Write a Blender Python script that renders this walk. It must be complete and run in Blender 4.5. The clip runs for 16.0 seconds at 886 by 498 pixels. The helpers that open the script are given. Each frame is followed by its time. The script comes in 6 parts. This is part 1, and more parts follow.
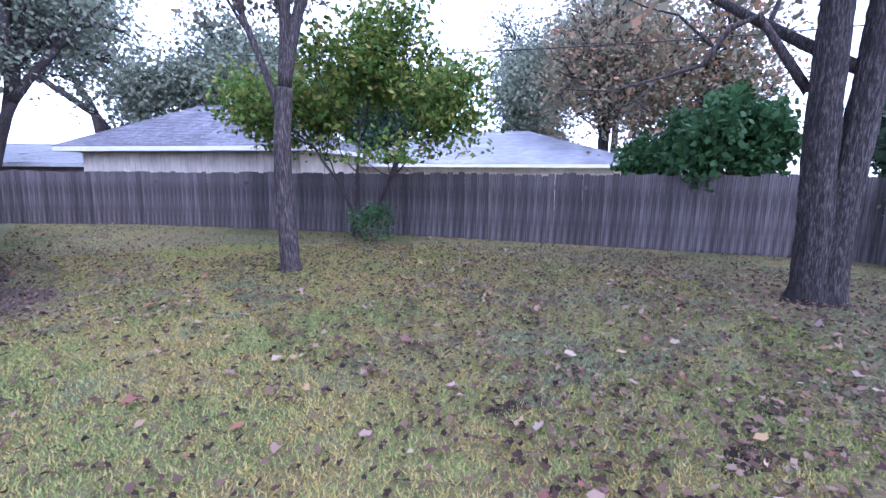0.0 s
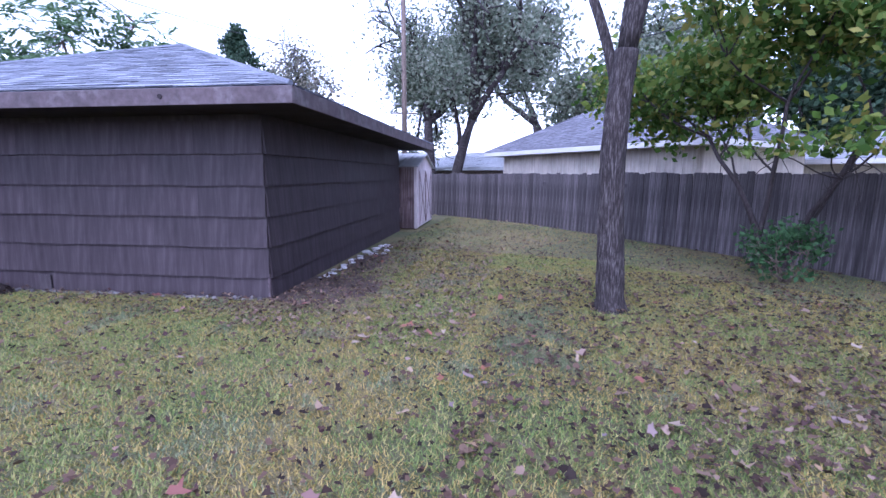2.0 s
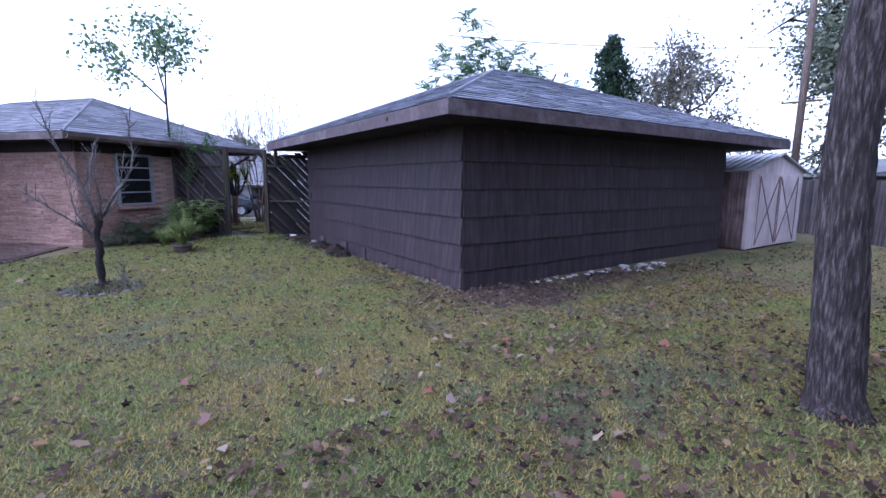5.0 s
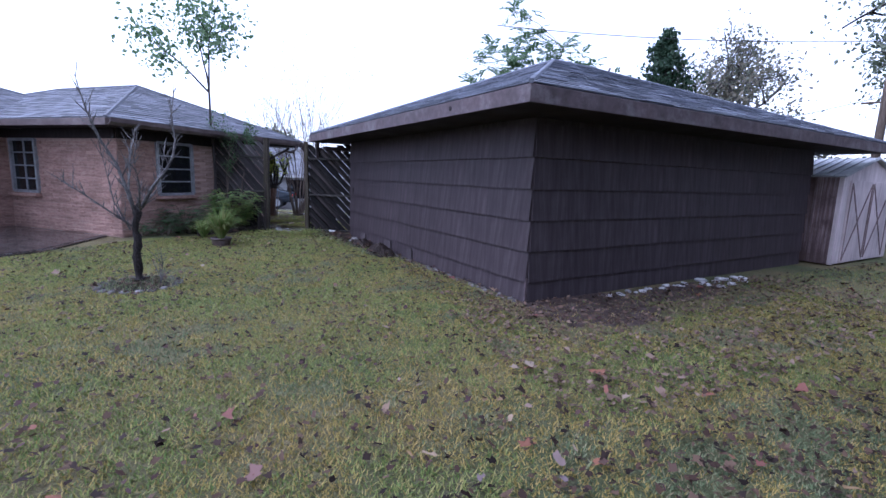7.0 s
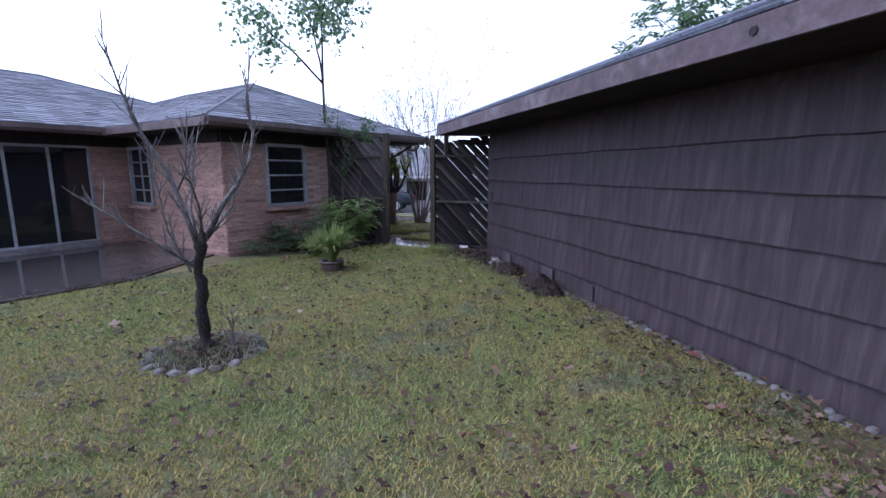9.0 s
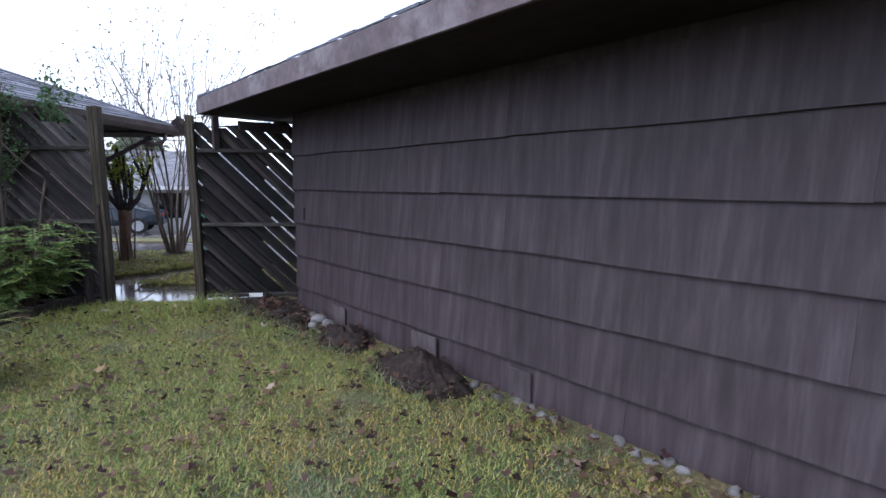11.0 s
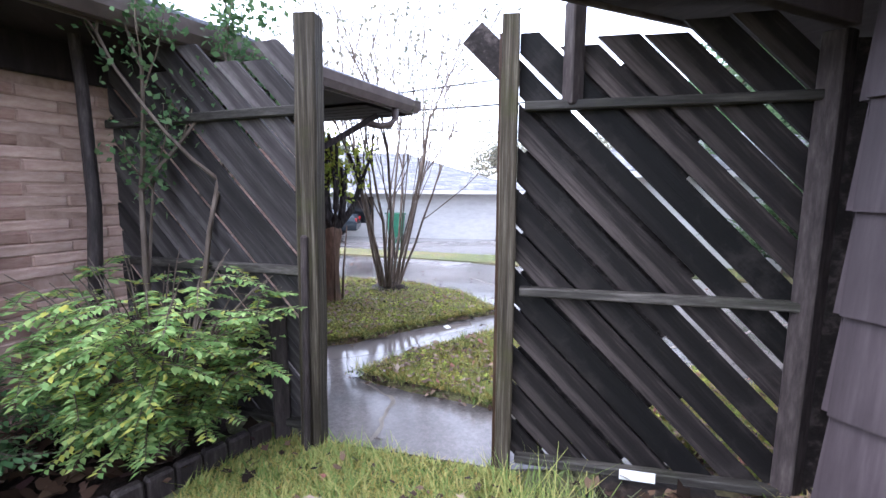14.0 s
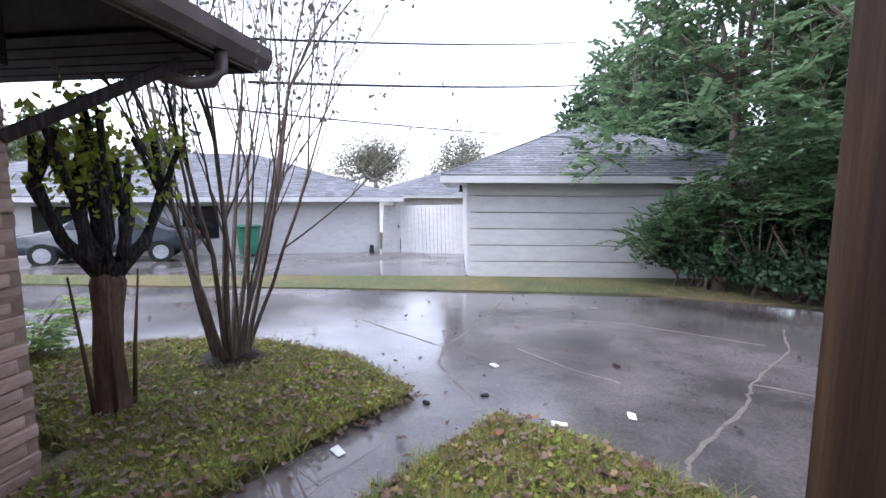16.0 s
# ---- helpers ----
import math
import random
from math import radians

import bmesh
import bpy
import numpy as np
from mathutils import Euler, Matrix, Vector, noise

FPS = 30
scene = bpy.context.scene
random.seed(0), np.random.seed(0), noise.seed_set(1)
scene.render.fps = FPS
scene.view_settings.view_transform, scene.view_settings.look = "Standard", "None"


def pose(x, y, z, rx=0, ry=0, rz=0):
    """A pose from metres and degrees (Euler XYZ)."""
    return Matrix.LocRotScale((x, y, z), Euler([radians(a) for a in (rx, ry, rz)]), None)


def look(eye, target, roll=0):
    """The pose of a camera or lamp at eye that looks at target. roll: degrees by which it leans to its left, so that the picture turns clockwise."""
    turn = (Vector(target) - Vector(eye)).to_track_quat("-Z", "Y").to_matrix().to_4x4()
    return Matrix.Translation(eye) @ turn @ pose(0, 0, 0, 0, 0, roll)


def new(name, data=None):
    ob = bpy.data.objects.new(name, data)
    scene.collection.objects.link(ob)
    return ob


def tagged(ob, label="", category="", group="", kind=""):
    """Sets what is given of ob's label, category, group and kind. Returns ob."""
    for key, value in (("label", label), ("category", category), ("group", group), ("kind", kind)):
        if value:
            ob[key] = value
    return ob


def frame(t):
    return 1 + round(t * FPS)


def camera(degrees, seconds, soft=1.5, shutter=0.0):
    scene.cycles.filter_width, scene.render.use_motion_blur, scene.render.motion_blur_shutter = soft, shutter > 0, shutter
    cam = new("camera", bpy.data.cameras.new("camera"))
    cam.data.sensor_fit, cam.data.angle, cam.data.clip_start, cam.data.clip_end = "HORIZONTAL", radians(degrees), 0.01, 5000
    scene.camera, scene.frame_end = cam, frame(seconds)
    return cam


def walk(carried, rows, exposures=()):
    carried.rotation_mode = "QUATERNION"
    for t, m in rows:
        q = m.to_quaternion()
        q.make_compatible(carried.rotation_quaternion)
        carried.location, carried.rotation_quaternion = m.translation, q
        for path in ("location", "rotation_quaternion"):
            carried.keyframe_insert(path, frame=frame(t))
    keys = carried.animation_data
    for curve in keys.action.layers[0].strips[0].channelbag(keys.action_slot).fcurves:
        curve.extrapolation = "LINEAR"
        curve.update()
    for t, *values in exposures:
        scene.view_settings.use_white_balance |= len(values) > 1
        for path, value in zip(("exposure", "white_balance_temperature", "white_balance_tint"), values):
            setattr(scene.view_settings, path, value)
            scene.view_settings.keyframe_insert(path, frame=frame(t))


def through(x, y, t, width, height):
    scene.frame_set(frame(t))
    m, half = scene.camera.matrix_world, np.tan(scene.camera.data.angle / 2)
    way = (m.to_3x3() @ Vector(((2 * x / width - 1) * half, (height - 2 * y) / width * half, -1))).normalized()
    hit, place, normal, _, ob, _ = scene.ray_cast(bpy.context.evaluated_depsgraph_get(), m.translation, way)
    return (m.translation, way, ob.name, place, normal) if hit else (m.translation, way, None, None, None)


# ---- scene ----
# ---------- camera ----------
cam = camera(88.0, 16.0)
PATH = [
    (0.0, 0.654, 0.992, 1.495, -42.81, -9.12, -0.40),
    (0.5, 1.200, 1.325, 1.461, -26.44, -9.00, -0.75),
    (1.0, 1.636, 1.753, 1.473, -11.52, -9.23, -0.50),
    (1.5, 2.115, 2.149, 1.493, -1.08, -9.20, -0.04),
    (2.0, 2.511, 2.636, 1.489, 7.47, -9.15, -0.11),
    (2.5, 2.872, 3.025, 1.496, 13.59, -9.00, 0.01),
    (3.0, 3.193, 3.388, 1.500, 23.06, -8.92, -0.30),
    (3.5, 3.594, 3.747, 1.495, 33.01, -8.59, 0.03),
    (4.0, 4.034, 3.934, 1.488, 42.84, -8.23, -0.11),
    (4.5, 4.466, 4.043, 1.486, 52.00, -7.89, -0.01),
    (4.7, 4.618, 4.142, 1.478, 54.91, -8.07, 0.09),
    (6.8, 4.001, 4.119, 1.460, 57.87, -9.20, -1.20),
    (7.0, 3.831, 4.129, 1.469, 59.47, -8.92, -1.83),
    (7.5, 3.197, 4.245, 1.472, 66.24, -9.48, -1.16),
    (8.0, 2.542, 4.361, 1.488, 70.77, -9.56, -0.33),
    (8.5, 1.855, 4.506, 1.497, 73.34, -9.50, -0.07),
    (9.0, 1.151, 4.607, 1.501, 73.37, -9.49, 0.09),
    (9.5, 0.418, 4.754, 1.493, 71.76, -9.47, 0.23),
    (10.0, -0.216, 4.885, 1.491, 57.13, -8.86, -0.24),
    (10.2, -0.501, 4.958, 1.477, 50.78, -8.64, -0.37),
    (12.3, -3.487, 5.749, 1.381, 44.56, -7.66, -0.33),
    (12.5, -3.786, 5.714, 1.417, 48.65, -7.49, -0.55),
    (13.0, -4.430, 5.648, 1.455, 58.55, -7.62, -0.61),
    (13.5, -5.062, 5.731, 1.446, 63.99, -7.81, -0.17),
    (14.0, -5.716, 5.816, 1.432, 65.33, -7.69, -0.39),
    (14.5, -6.328, 6.034, 1.414, 64.83, -7.40, -0.58),
    (15.0, -6.902, 6.286, 1.417, 64.54, -7.60, -0.72),
    (15.5, -7.347, 6.481, 1.420, 62.24, -7.40, -0.39),
    (16.0, -7.588, 6.579, 1.468, 48.52, -6.94, -0.20),
]
EXPOSURES = [(0.0, 2.2, 4900, 31), (2.0, 2.05, 4900, 33), (3.5, 1.83, 4920, 31), (8.0, 1.45, 5120, 24), (10.2, 1.45, 5350, 21), (12.3, 2.6, 5780, 10), (13.0, 2.92, 5680, 12), (14.5, 2.9, 5700, 19), (15.2, 2.6, 5800, 18), (16.0, 2.06, 5800, 18)]
walk(cam, [(t, pose(x, y, z, 90 + pitch, roll, yaw)) for t, x, y, z, yaw, pitch, roll in PATH], EXPOSURES)

# ---------- daylight: a wet overcast day ----------
world = bpy.data.worlds.new("overcast_sky")
scene.world = world
world.use_nodes = True
wt = world.node_tree
wt.nodes.clear()
sky = wt.nodes.new("ShaderNodeTexSky")
sky.sky_type, sky.sun_disc = "NISHITA", False
sky.sun_elevation, sky.sun_rotation = radians(55), radians(200)
sky.air_density, sky.dust_density, sky.ozone_density = 1.0, 1.5, 1.0
pale = wt.nodes.new("ShaderNodeHueSaturation")
pale.inputs["Saturation"].default_value = 0.30
bg = wt.nodes.new("ShaderNodeBackground")
bg.inputs["Strength"].default_value = 0.15
wout = wt.nodes.new("ShaderNodeOutputWorld")
wt.links.new(sky.outputs[0], pale.inputs["Color"])
wt.links.new(pale.outputs[0], bg.inputs["Color"])
wt.links.new(bg.outputs[0], wout.inputs[0])
sun_data = bpy.data.lights.new("sun", "SUN")
sun_data.energy, sun_data.angle, sun_data.color = 0.5, radians(60), (1.0, 0.97, 0.95)
sun = new("sun", sun_data)
sun.matrix_world = look((0, 0, 30), (-4, 12, 0))


# ---------- materials ----------
def shader(name, rough=0.8, metal=0.0):
    m = bpy.data.materials.new(name)
    m.use_nodes = True
    nt = m.node_tree
    b = nt.nodes["Principled BSDF"]
    b.inputs["Roughness"].default_value, b.inputs["Metallic"].default_value = rough, metal
    return m, nt, b


def node(nt, kind, **values):
    n = nt.nodes.new(kind)
    for key, value in values.items():
        n.inputs[key].default_value = value
    return n


def coords(nt, scale=(1, 1, 1), turn=(0, 0, 0)):
    tc, mp = nt.nodes.new("ShaderNodeTexCoord"), nt.nodes.new("ShaderNodeMapping")
    mp.inputs["Scale"].default_value, mp.inputs["Rotation"].default_value = scale, turn
    nt.links.new(tc.outputs["Object"], mp.inputs["Vector"])
    return mp.outputs[0]


def noise_of(nt, vec, scale, detail=5, rough=0.6):
    n = node(nt, "ShaderNodeTexNoise", Scale=scale, Detail=detail, Roughness=rough)
    nt.links.new(vec, n.inputs["Vector"])
    return n.outputs["Fac"]


def ramp(nt, fac, stops):
    r = nt.nodes.new("ShaderNodeValToRGB")
    e = r.color_ramp.elements
    while len(e) < len(stops):
        e.new(0.5)
    for el, (pos, col) in zip(e, stops):
        el.position, el.color = pos, (*col, 1)
    nt.links.new(fac, r.inputs[0])
    return r.outputs[0]


def mix(nt, fac, a, b, mode="MIX"):
    m = nt.nodes.new("ShaderNodeMix")
    m.data_type, m.blend_type = "RGBA", mode
    for socket, value in ((m.inputs["Factor"], fac), (m.inputs["A"], a), (m.inputs["B"], b)):
        if isinstance(value, (int, float)):
            socket.default_value = value
        elif isinstance(value, tuple):
            socket.default_value = (*value, 1)
        else:
            nt.links.new(value, socket)
    return m.outputs["Result"]


def bump(nt, b, height, strength=0.4, distance=0.01):
    n = node(nt, "ShaderNodeBump", Strength=strength, Distance=distance)
    nt.links.new(height, n.inputs["Height"])
    nt.links.new(n.outputs[0], b.inputs["Normal"])


def value_of(nt, fac, lo, hi, a, b):
    n = nt.nodes.new("ShaderNodeMapRange")
    n.inputs["From Min"].default_value, n.inputs["From Max"].default_value = lo, hi
    n.inputs["To Min"].default_value, n.inputs["To Max"].default_value = a, b
    nt.links.new(fac, n.inputs["Value"])
    return n.outputs[0]


def island(nt):
    return nt.nodes.new("ShaderNodeNewGeometry").outputs["Random Per Island"]


def each(nt):
    return nt.nodes.new("ShaderNodeObjectInfo").outputs["Random"]


def mat_grained(name, dark, mid, light, stretch, rough=0.8, pick=None, vary=0.5, scale=6.0, relief=0.5, stain=None, heading=0.0, mottle=1.0):
    """Grain drawn out along one axis, a blotchy second scale and a tone for every piece."""
    m, nt, b = shader(name, rough)
    vec = coords(nt, (1, 1, 1), (0, 0, -heading))
    drawn = nt.nodes.new("ShaderNodeMapping")
    drawn.inputs["Scale"].default_value = stretch
    nt.links.new(vec, drawn.inputs["Vector"])
    grain = noise_of(nt, drawn.outputs[0], scale, 8, 0.65)
    blot = noise_of(nt, coords(nt), 1.3, 4, 0.6)
    col = ramp(nt, grain, [(0.3, dark), (0.5, mid), (0.72, light)])
    tone = value_of(nt, blot, 0.3, 0.7, 1 - 0.28 * mottle, 1 + 0.2 * mottle)
    col = mix(nt, 1.0, col, tone, "MULTIPLY")
    if pick:
        col = mix(nt, 1.0, col, value_of(nt, pick(nt), 0, 1, 1 - vary, 1 + vary * 0.6), "MULTIPLY")
    if stain:
        spots = value_of(nt, noise_of(nt, coords(nt), 2.1, 6, 0.7), 0.52, 0.68, 0, 0.75)
        col = mix(nt, spots, col, stain)
    nt.links.new(col, b.inputs["Base Color"])
    nt.links.new(value_of(nt, blot, 0.3, 0.7, rough - 0.15, rough + 0.1), b.inputs["Roughness"])
    bump(nt, b, grain, relief, 0.008)
    b.inputs["Specular IOR Level"].default_value = 0.5 if rough < 0.6 else 0.22
    return m


SIDING = mat_grained("painted_brown_siding", (0.036, 0.0275, 0.0305), (0.050, 0.039, 0.043), (0.076, 0.061, 0.066), (9, 9, 0.35), 0.65, each, 0.08, 2.0, 0.3)
# brown eave paint, with the overhang's shade darkened into its colour
SOFFIT = mat_grained("brown_soffit_paint_shaded", (0.018, 0.013, 0.014), (0.026, 0.019, 0.020), (0.04, 0.03, 0.031), (1, 8, 1), 0.75, None, 0, 3, 0.25)
FASCIA = mat_grained("worn_mauve_fascia_paint", (0.065, 0.047, 0.05), (0.095, 0.072, 0.076), (0.14, 0.11, 0.115), (3, 3, 3), 0.65, each, 0.15, 3, 0.25, (0.20, 0.18, 0.185))
FENCE = mat_grained("weathered_grey_fence_wood", (0.030, 0.026, 0.027), (0.078, 0.068, 0.069), (0.17, 0.154, 0.154), (14, 14, 0.6), 0.85, each, 0.42, 2.5, 0.6, (0.045, 0.041, 0.042))
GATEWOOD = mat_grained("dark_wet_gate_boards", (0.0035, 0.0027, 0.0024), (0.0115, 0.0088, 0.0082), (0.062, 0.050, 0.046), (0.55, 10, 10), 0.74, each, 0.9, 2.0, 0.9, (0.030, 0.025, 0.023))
RAILWOOD = mat_grained("weathered_rail_wood", (0.016, 0.014, 0.012), (0.042, 0.038, 0.033), (0.11, 0.10, 0.09), (0.8, 14, 14), 0.65, each, 0.3, 2.6, 0.7, (0.03, 0.033, 0.018), radians(57))
POSTWOOD = mat_grained("grey_green_post_wood", (0.011, 0.0085, 0.005), (0.046, 0.037, 0.025), (0.145, 0.127, 0.10), (26, 26, 0.8), 0.8, each, 0.25, 2.4, 1.0, (0.042, 0.044, 0.014))
WETPATIO = mat_grained("dark_wet_patio", (0.022, 0.018, 0.017), (0.036, 0.030, 0.028), (0.055, 0.047, 0.044), (1, 1, 1), 0.3, None, 0, 16, 0.15)
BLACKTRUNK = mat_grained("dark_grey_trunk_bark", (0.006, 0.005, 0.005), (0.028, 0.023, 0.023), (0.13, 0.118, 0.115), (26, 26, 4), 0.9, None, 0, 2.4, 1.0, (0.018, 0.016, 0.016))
POSTSIDEWOOD = mat_grained("wet_brown_post_side", (0.010, 0.005, 0.003), (0.040, 0.021, 0.012), (0.085, 0.05, 0.028), (22, 22, 0.7), 0.6, each, 0.2, 2.2, 0.8, (0.012, 0.007, 0.004))
RUBBLE = mat_grained("pale_broken_concrete", (0.30, 0.29, 0.29), (0.46, 0.45, 0.45), (0.62, 0.61, 0.61), (1, 1, 1), 0.8, each, 0.25, 14, 0.6)
# near-black grain streaks paint the shade of deep furrows into the bark
BARK = mat_grained("grey_bark_furrow_shade", (0.008, 0.006, 0.006), (0.042, 0.034, 0.033), (0.17, 0.15, 0.145), (24, 24, 3.2), 0.9, None, 0, 2.4, 1.0, (0.035, 0.03, 0.029))
TWIG = mat_grained("brown_twig_bark", (0.06, 0.046, 0.037), (0.125, 0.096, 0.076), (0.20, 0.162, 0.135), (8, 8, 1), 0.8, None, 0, 4, 0.4)
MYRTLE = mat_grained("red_brown_smooth_bark", (0.06, 0.034, 0.024), (0.12, 0.072, 0.05), (0.20, 0.13, 0.095), (8, 8, 1), 0.7, None, 0, 4, 0.4, (0.05, 0.04, 0.035))
LICHEN = mat_grained("lichen_grey_bark", (0.05, 0.045, 0.045), (0.13, 0.122, 0.12), (0.26, 0.25, 0.245), (9, 9, 4), 0.85, None, 0, 5, 0.7, (0.03, 0.026, 0.026))
DARKTWIG = mat_grained("dark_wet_bark", (0.018, 0.014, 0.014), (0.042, 0.033, 0.032), (0.085, 0.07, 0.066), (10, 10, 2), 0.75, None, 0, 4, 0.8)
SHINGLE = mat_grained("grey_asphalt_shingle", (0.095, 0.104, 0.13), (0.165, 0.178, 0.212), (0.26, 0.275, 0.32), (1, 1, 1), 0.75, island, 0.6, 60, 0.5)
HOUSESHINGLE = mat_grained("brown_grey_shingle", (0.10, 0.105, 0.122), (0.165, 0.172, 0.195), (0.25, 0.258, 0.285), (1, 1, 1), 0.75, island, 0.55, 60, 0.5)
FARSHINGLE = mat_grained("pale_roof_shingle", (0.12, 0.122, 0.132), (0.18, 0.183, 0.196), (0.27, 0.275, 0.29), (1, 1, 4), 0.7, island, 0.35, 12, 0.4)
DARKROOF = mat_grained("patched_dark_shingle", (0.085, 0.085, 0.10), (0.14, 0.14, 0.16), (0.20, 0.20, 0.22), (1, 1, 3), 0.8, island, 0.3, 8, 0.4, (0.07, 0.07, 0.08))
# brick colour lifted to make up for the eave's shade near the gate
BRICK = mat_grained("salmon_brick_lifted", (0.38, 0.245, 0.20), (0.51, 0.355, 0.295), (0.60, 0.455, 0.39), (1, 1, 3), 0.85, each, 0.2, 9, 0.8)
# dimmer copy of the same brick, for the remaining walls and the sills
BRICKREST = mat_grained("salmon_brick_dim_copy", (0.25, 0.145, 0.117), (0.35, 0.22, 0.177), (0.44, 0.30, 0.245), (1, 1, 3), 0.85, island, 0.2, 9, 0.7)
MORTAR = mat_grained("dull_mortar", (0.27, 0.175, 0.14), (0.36, 0.245, 0.20), (0.44, 0.315, 0.26), (1, 1, 1), 0.9, None, 0, 20, 0.5)
WHITEPAINT = mat_grained("white_house_paint", (0.45, 0.445, 0.44), (0.51, 0.505, 0.50), (0.56, 0.555, 0.55), (1, 1, 3), 0.6, each, 0.05, 3, 0.15, None, 0.0, 0.2)
CREAMPAINT = mat_grained("cream_board_paint", (0.38, 0.34, 0.29), (0.50, 0.45, 0.385), (0.58, 0.53, 0.46), (8, 8, 0.6), 0.7, each, 0.1, 2, 0.2)
PINKPAINT = mat_grained("pale_pink_shed_paint", (0.44, 0.37, 0.37), (0.56, 0.485, 0.48), (0.65, 0.58, 0.575), (6, 6, 0.6), 0.6, each, 0.1, 2.2, 0.25)
SHEDSIDE = mat_grained("rusty_shed_side", (0.07, 0.045, 0.045), (0.17, 0.12, 0.12), (0.36, 0.29, 0.29), (14, 14, 0.5), 0.7, None, 0, 2, 0.4, (0.09, 0.06, 0.055))
TRIM = mat_grained("grey_window_trim", (0.17, 0.17, 0.18), (0.26, 0.265, 0.275), (0.35, 0.355, 0.365), (2, 2, 2), 0.55, None, 0, 6, 0.2)
DARKTRIM = mat_grained("brown_gutter_metal", (0.07, 0.05, 0.047), (0.11, 0.08, 0.075), (0.16, 0.125, 0.12), (1, 1, 1), 0.45, None, 0, 5, 0.15)
PATCHWOOD = mat_grained("faded_patch_wood", (0.05, 0.041, 0.043), (0.07, 0.058, 0.061), (0.10, 0.086, 0.089), (7, 7, 1), 0.7, each, 0.15, 3, 0.3)
STONE = mat_grained("pale_edging_stone", (0.085, 0.08, 0.077), (0.15, 0.142, 0.137), (0.24, 0.228, 0.222), (1, 1, 1), 0.8, each, 0.35, 9, 0.6, (0.08, 0.07, 0.062))
CRACK = mat_grained("gritty_crack_soil", (0.10, 0.088, 0.075), (0.16, 0.14, 0.12), (0.22, 0.20, 0.17), (1, 1, 1), 0.8, None, 0, 14, 0.6)
SOIL = mat_grained("dark_wet_soil", (0.007, 0.0048, 0.004), (0.019, 0.0125, 0.010), (0.05, 0.035, 0.028), (1, 1, 1), 0.8, None, 0, 24, 1.0)
MUD = mat_grained("reddish_bare_soil", (0.038, 0.027, 0.024), (0.065, 0.047, 0.041), (0.10, 0.077, 0.069), (1, 1, 1), 0.75, None, 0, 10, 0.8)
GREENBIN = mat_grained("green_bin_plastic", (0.015, 0.10, 0.055), (0.025, 0.15, 0.085), (0.04, 0.19, 0.11), (1, 1, 1), 0.45, None, 0, 4, 0.1)
BLACKISH = mat_grained("black_rubber", (0.012, 0.012, 0.013), (0.02, 0.02, 0.021), (0.03, 0.03, 0.032), (1, 1, 1), 0.6, None, 0, 8, 0.2)
CABLE = mat_grained("black_cable_sheath", (0.010, 0.010, 0.011), (0.016, 0.016, 0.017), (0.024, 0.024, 0.026), (1, 1, 1), 0.5, None, 0, 8, 0.1)
METAL = mat_grained("dull_zinc_metal", (0.24, 0.25, 0.26), (0.34, 0.35, 0.36), (0.45, 0.46, 0.47), (1, 1, 3), 0.4, None, 0, 7, 0.15)
CARPAINT = mat_grained("grey_blue_car_paint", (0.018, 0.026, 0.034), (0.022, 0.031, 0.04), (0.028, 0.038, 0.048), (1, 1, 1), 0.25, None, 0, 2, 0.02)
# near-black base colour carries the darkness of the unlit room
GLOOMROOM = mat_grained("near_black_room_gloom", (0.02, 0.018, 0.018), (0.03, 0.027, 0.027), (0.045, 0.04, 0.04), (1, 1, 1), 0.9, None, 0, 3, 0.1)


def mat_leaf(name, colours, through=0.35, rough=0.5):
    m, nt, b = shader(name, rough)
    n = len(colours)
    col = ramp(nt, island(nt), [(i / max(1, n - 1), c) for i, c in enumerate(colours)])
    nt.links.new(col, b.inputs["Base Color"])
    tr = nt.nodes.new("ShaderNodeBsdfTranslucent")
    nt.links.new(col, tr.inputs["Color"])
    b.inputs["Specular IOR Level"].default_value = 0.12
    mx = node(nt, "ShaderNodeMixShader", Fac=through)
    nt.links.new(b.outputs[0], mx.inputs[1])
    nt.links.new(tr.outputs[0], mx.inputs[2])
    nt.links.new(mx.outputs[0], nt.nodes["Material Output"].inputs["Surface"])
    return m


# olive lightened so that the haze of wet air is in the colour
LEAF_OLIVE = mat_leaf("hazed_olive_leaves", [(0.09, 0.115, 0.075), (0.145, 0.175, 0.118), (0.20, 0.225, 0.16), (0.27, 0.285, 0.215)])
LEAF_YELLOWGREEN = mat_leaf("yellow_green_leaves", [(0.035, 0.075, 0.014), (0.065, 0.125, 0.022), (0.10, 0.17, 0.03), (0.15, 0.20, 0.04), (0.24, 0.22, 0.05)])
LEAF_SPRAY = mat_leaf("grey_green_spray_leaves", [(0.085, 0.15, 0.07), (0.14, 0.22, 0.11), (0.21, 0.29, 0.16)], 0.45)
LEAF_GREEN = mat_leaf("deep_green_leaves", [(0.018, 0.045, 0.016), (0.035, 0.08, 0.028), (0.05, 0.11, 0.038), (0.07, 0.14, 0.06)])
LEAF_BRIGHT = mat_leaf("bright_shrub_leaves", [(0.13, 0.23, 0.075), (0.20, 0.33, 0.11), (0.27, 0.42, 0.15), (0.36, 0.49, 0.18), (0.50, 0.48, 0.10)])
LEAF_SHOOT = mat_leaf("yellow_shoot_leaves", [(0.24, 0.32, 0.05), (0.36, 0.43, 0.08), (0.50, 0.50, 0.11)], 0.55)
SIDEWOOD = mat_grained("grey_slanted_boards", (0.015, 0.013, 0.013), (0.045, 0.039, 0.039), (0.12, 0.108, 0.106), (0.7, 10, 10), 0.75, each, 0.6, 2.0, 0.8, (0.03, 0.027, 0.026))
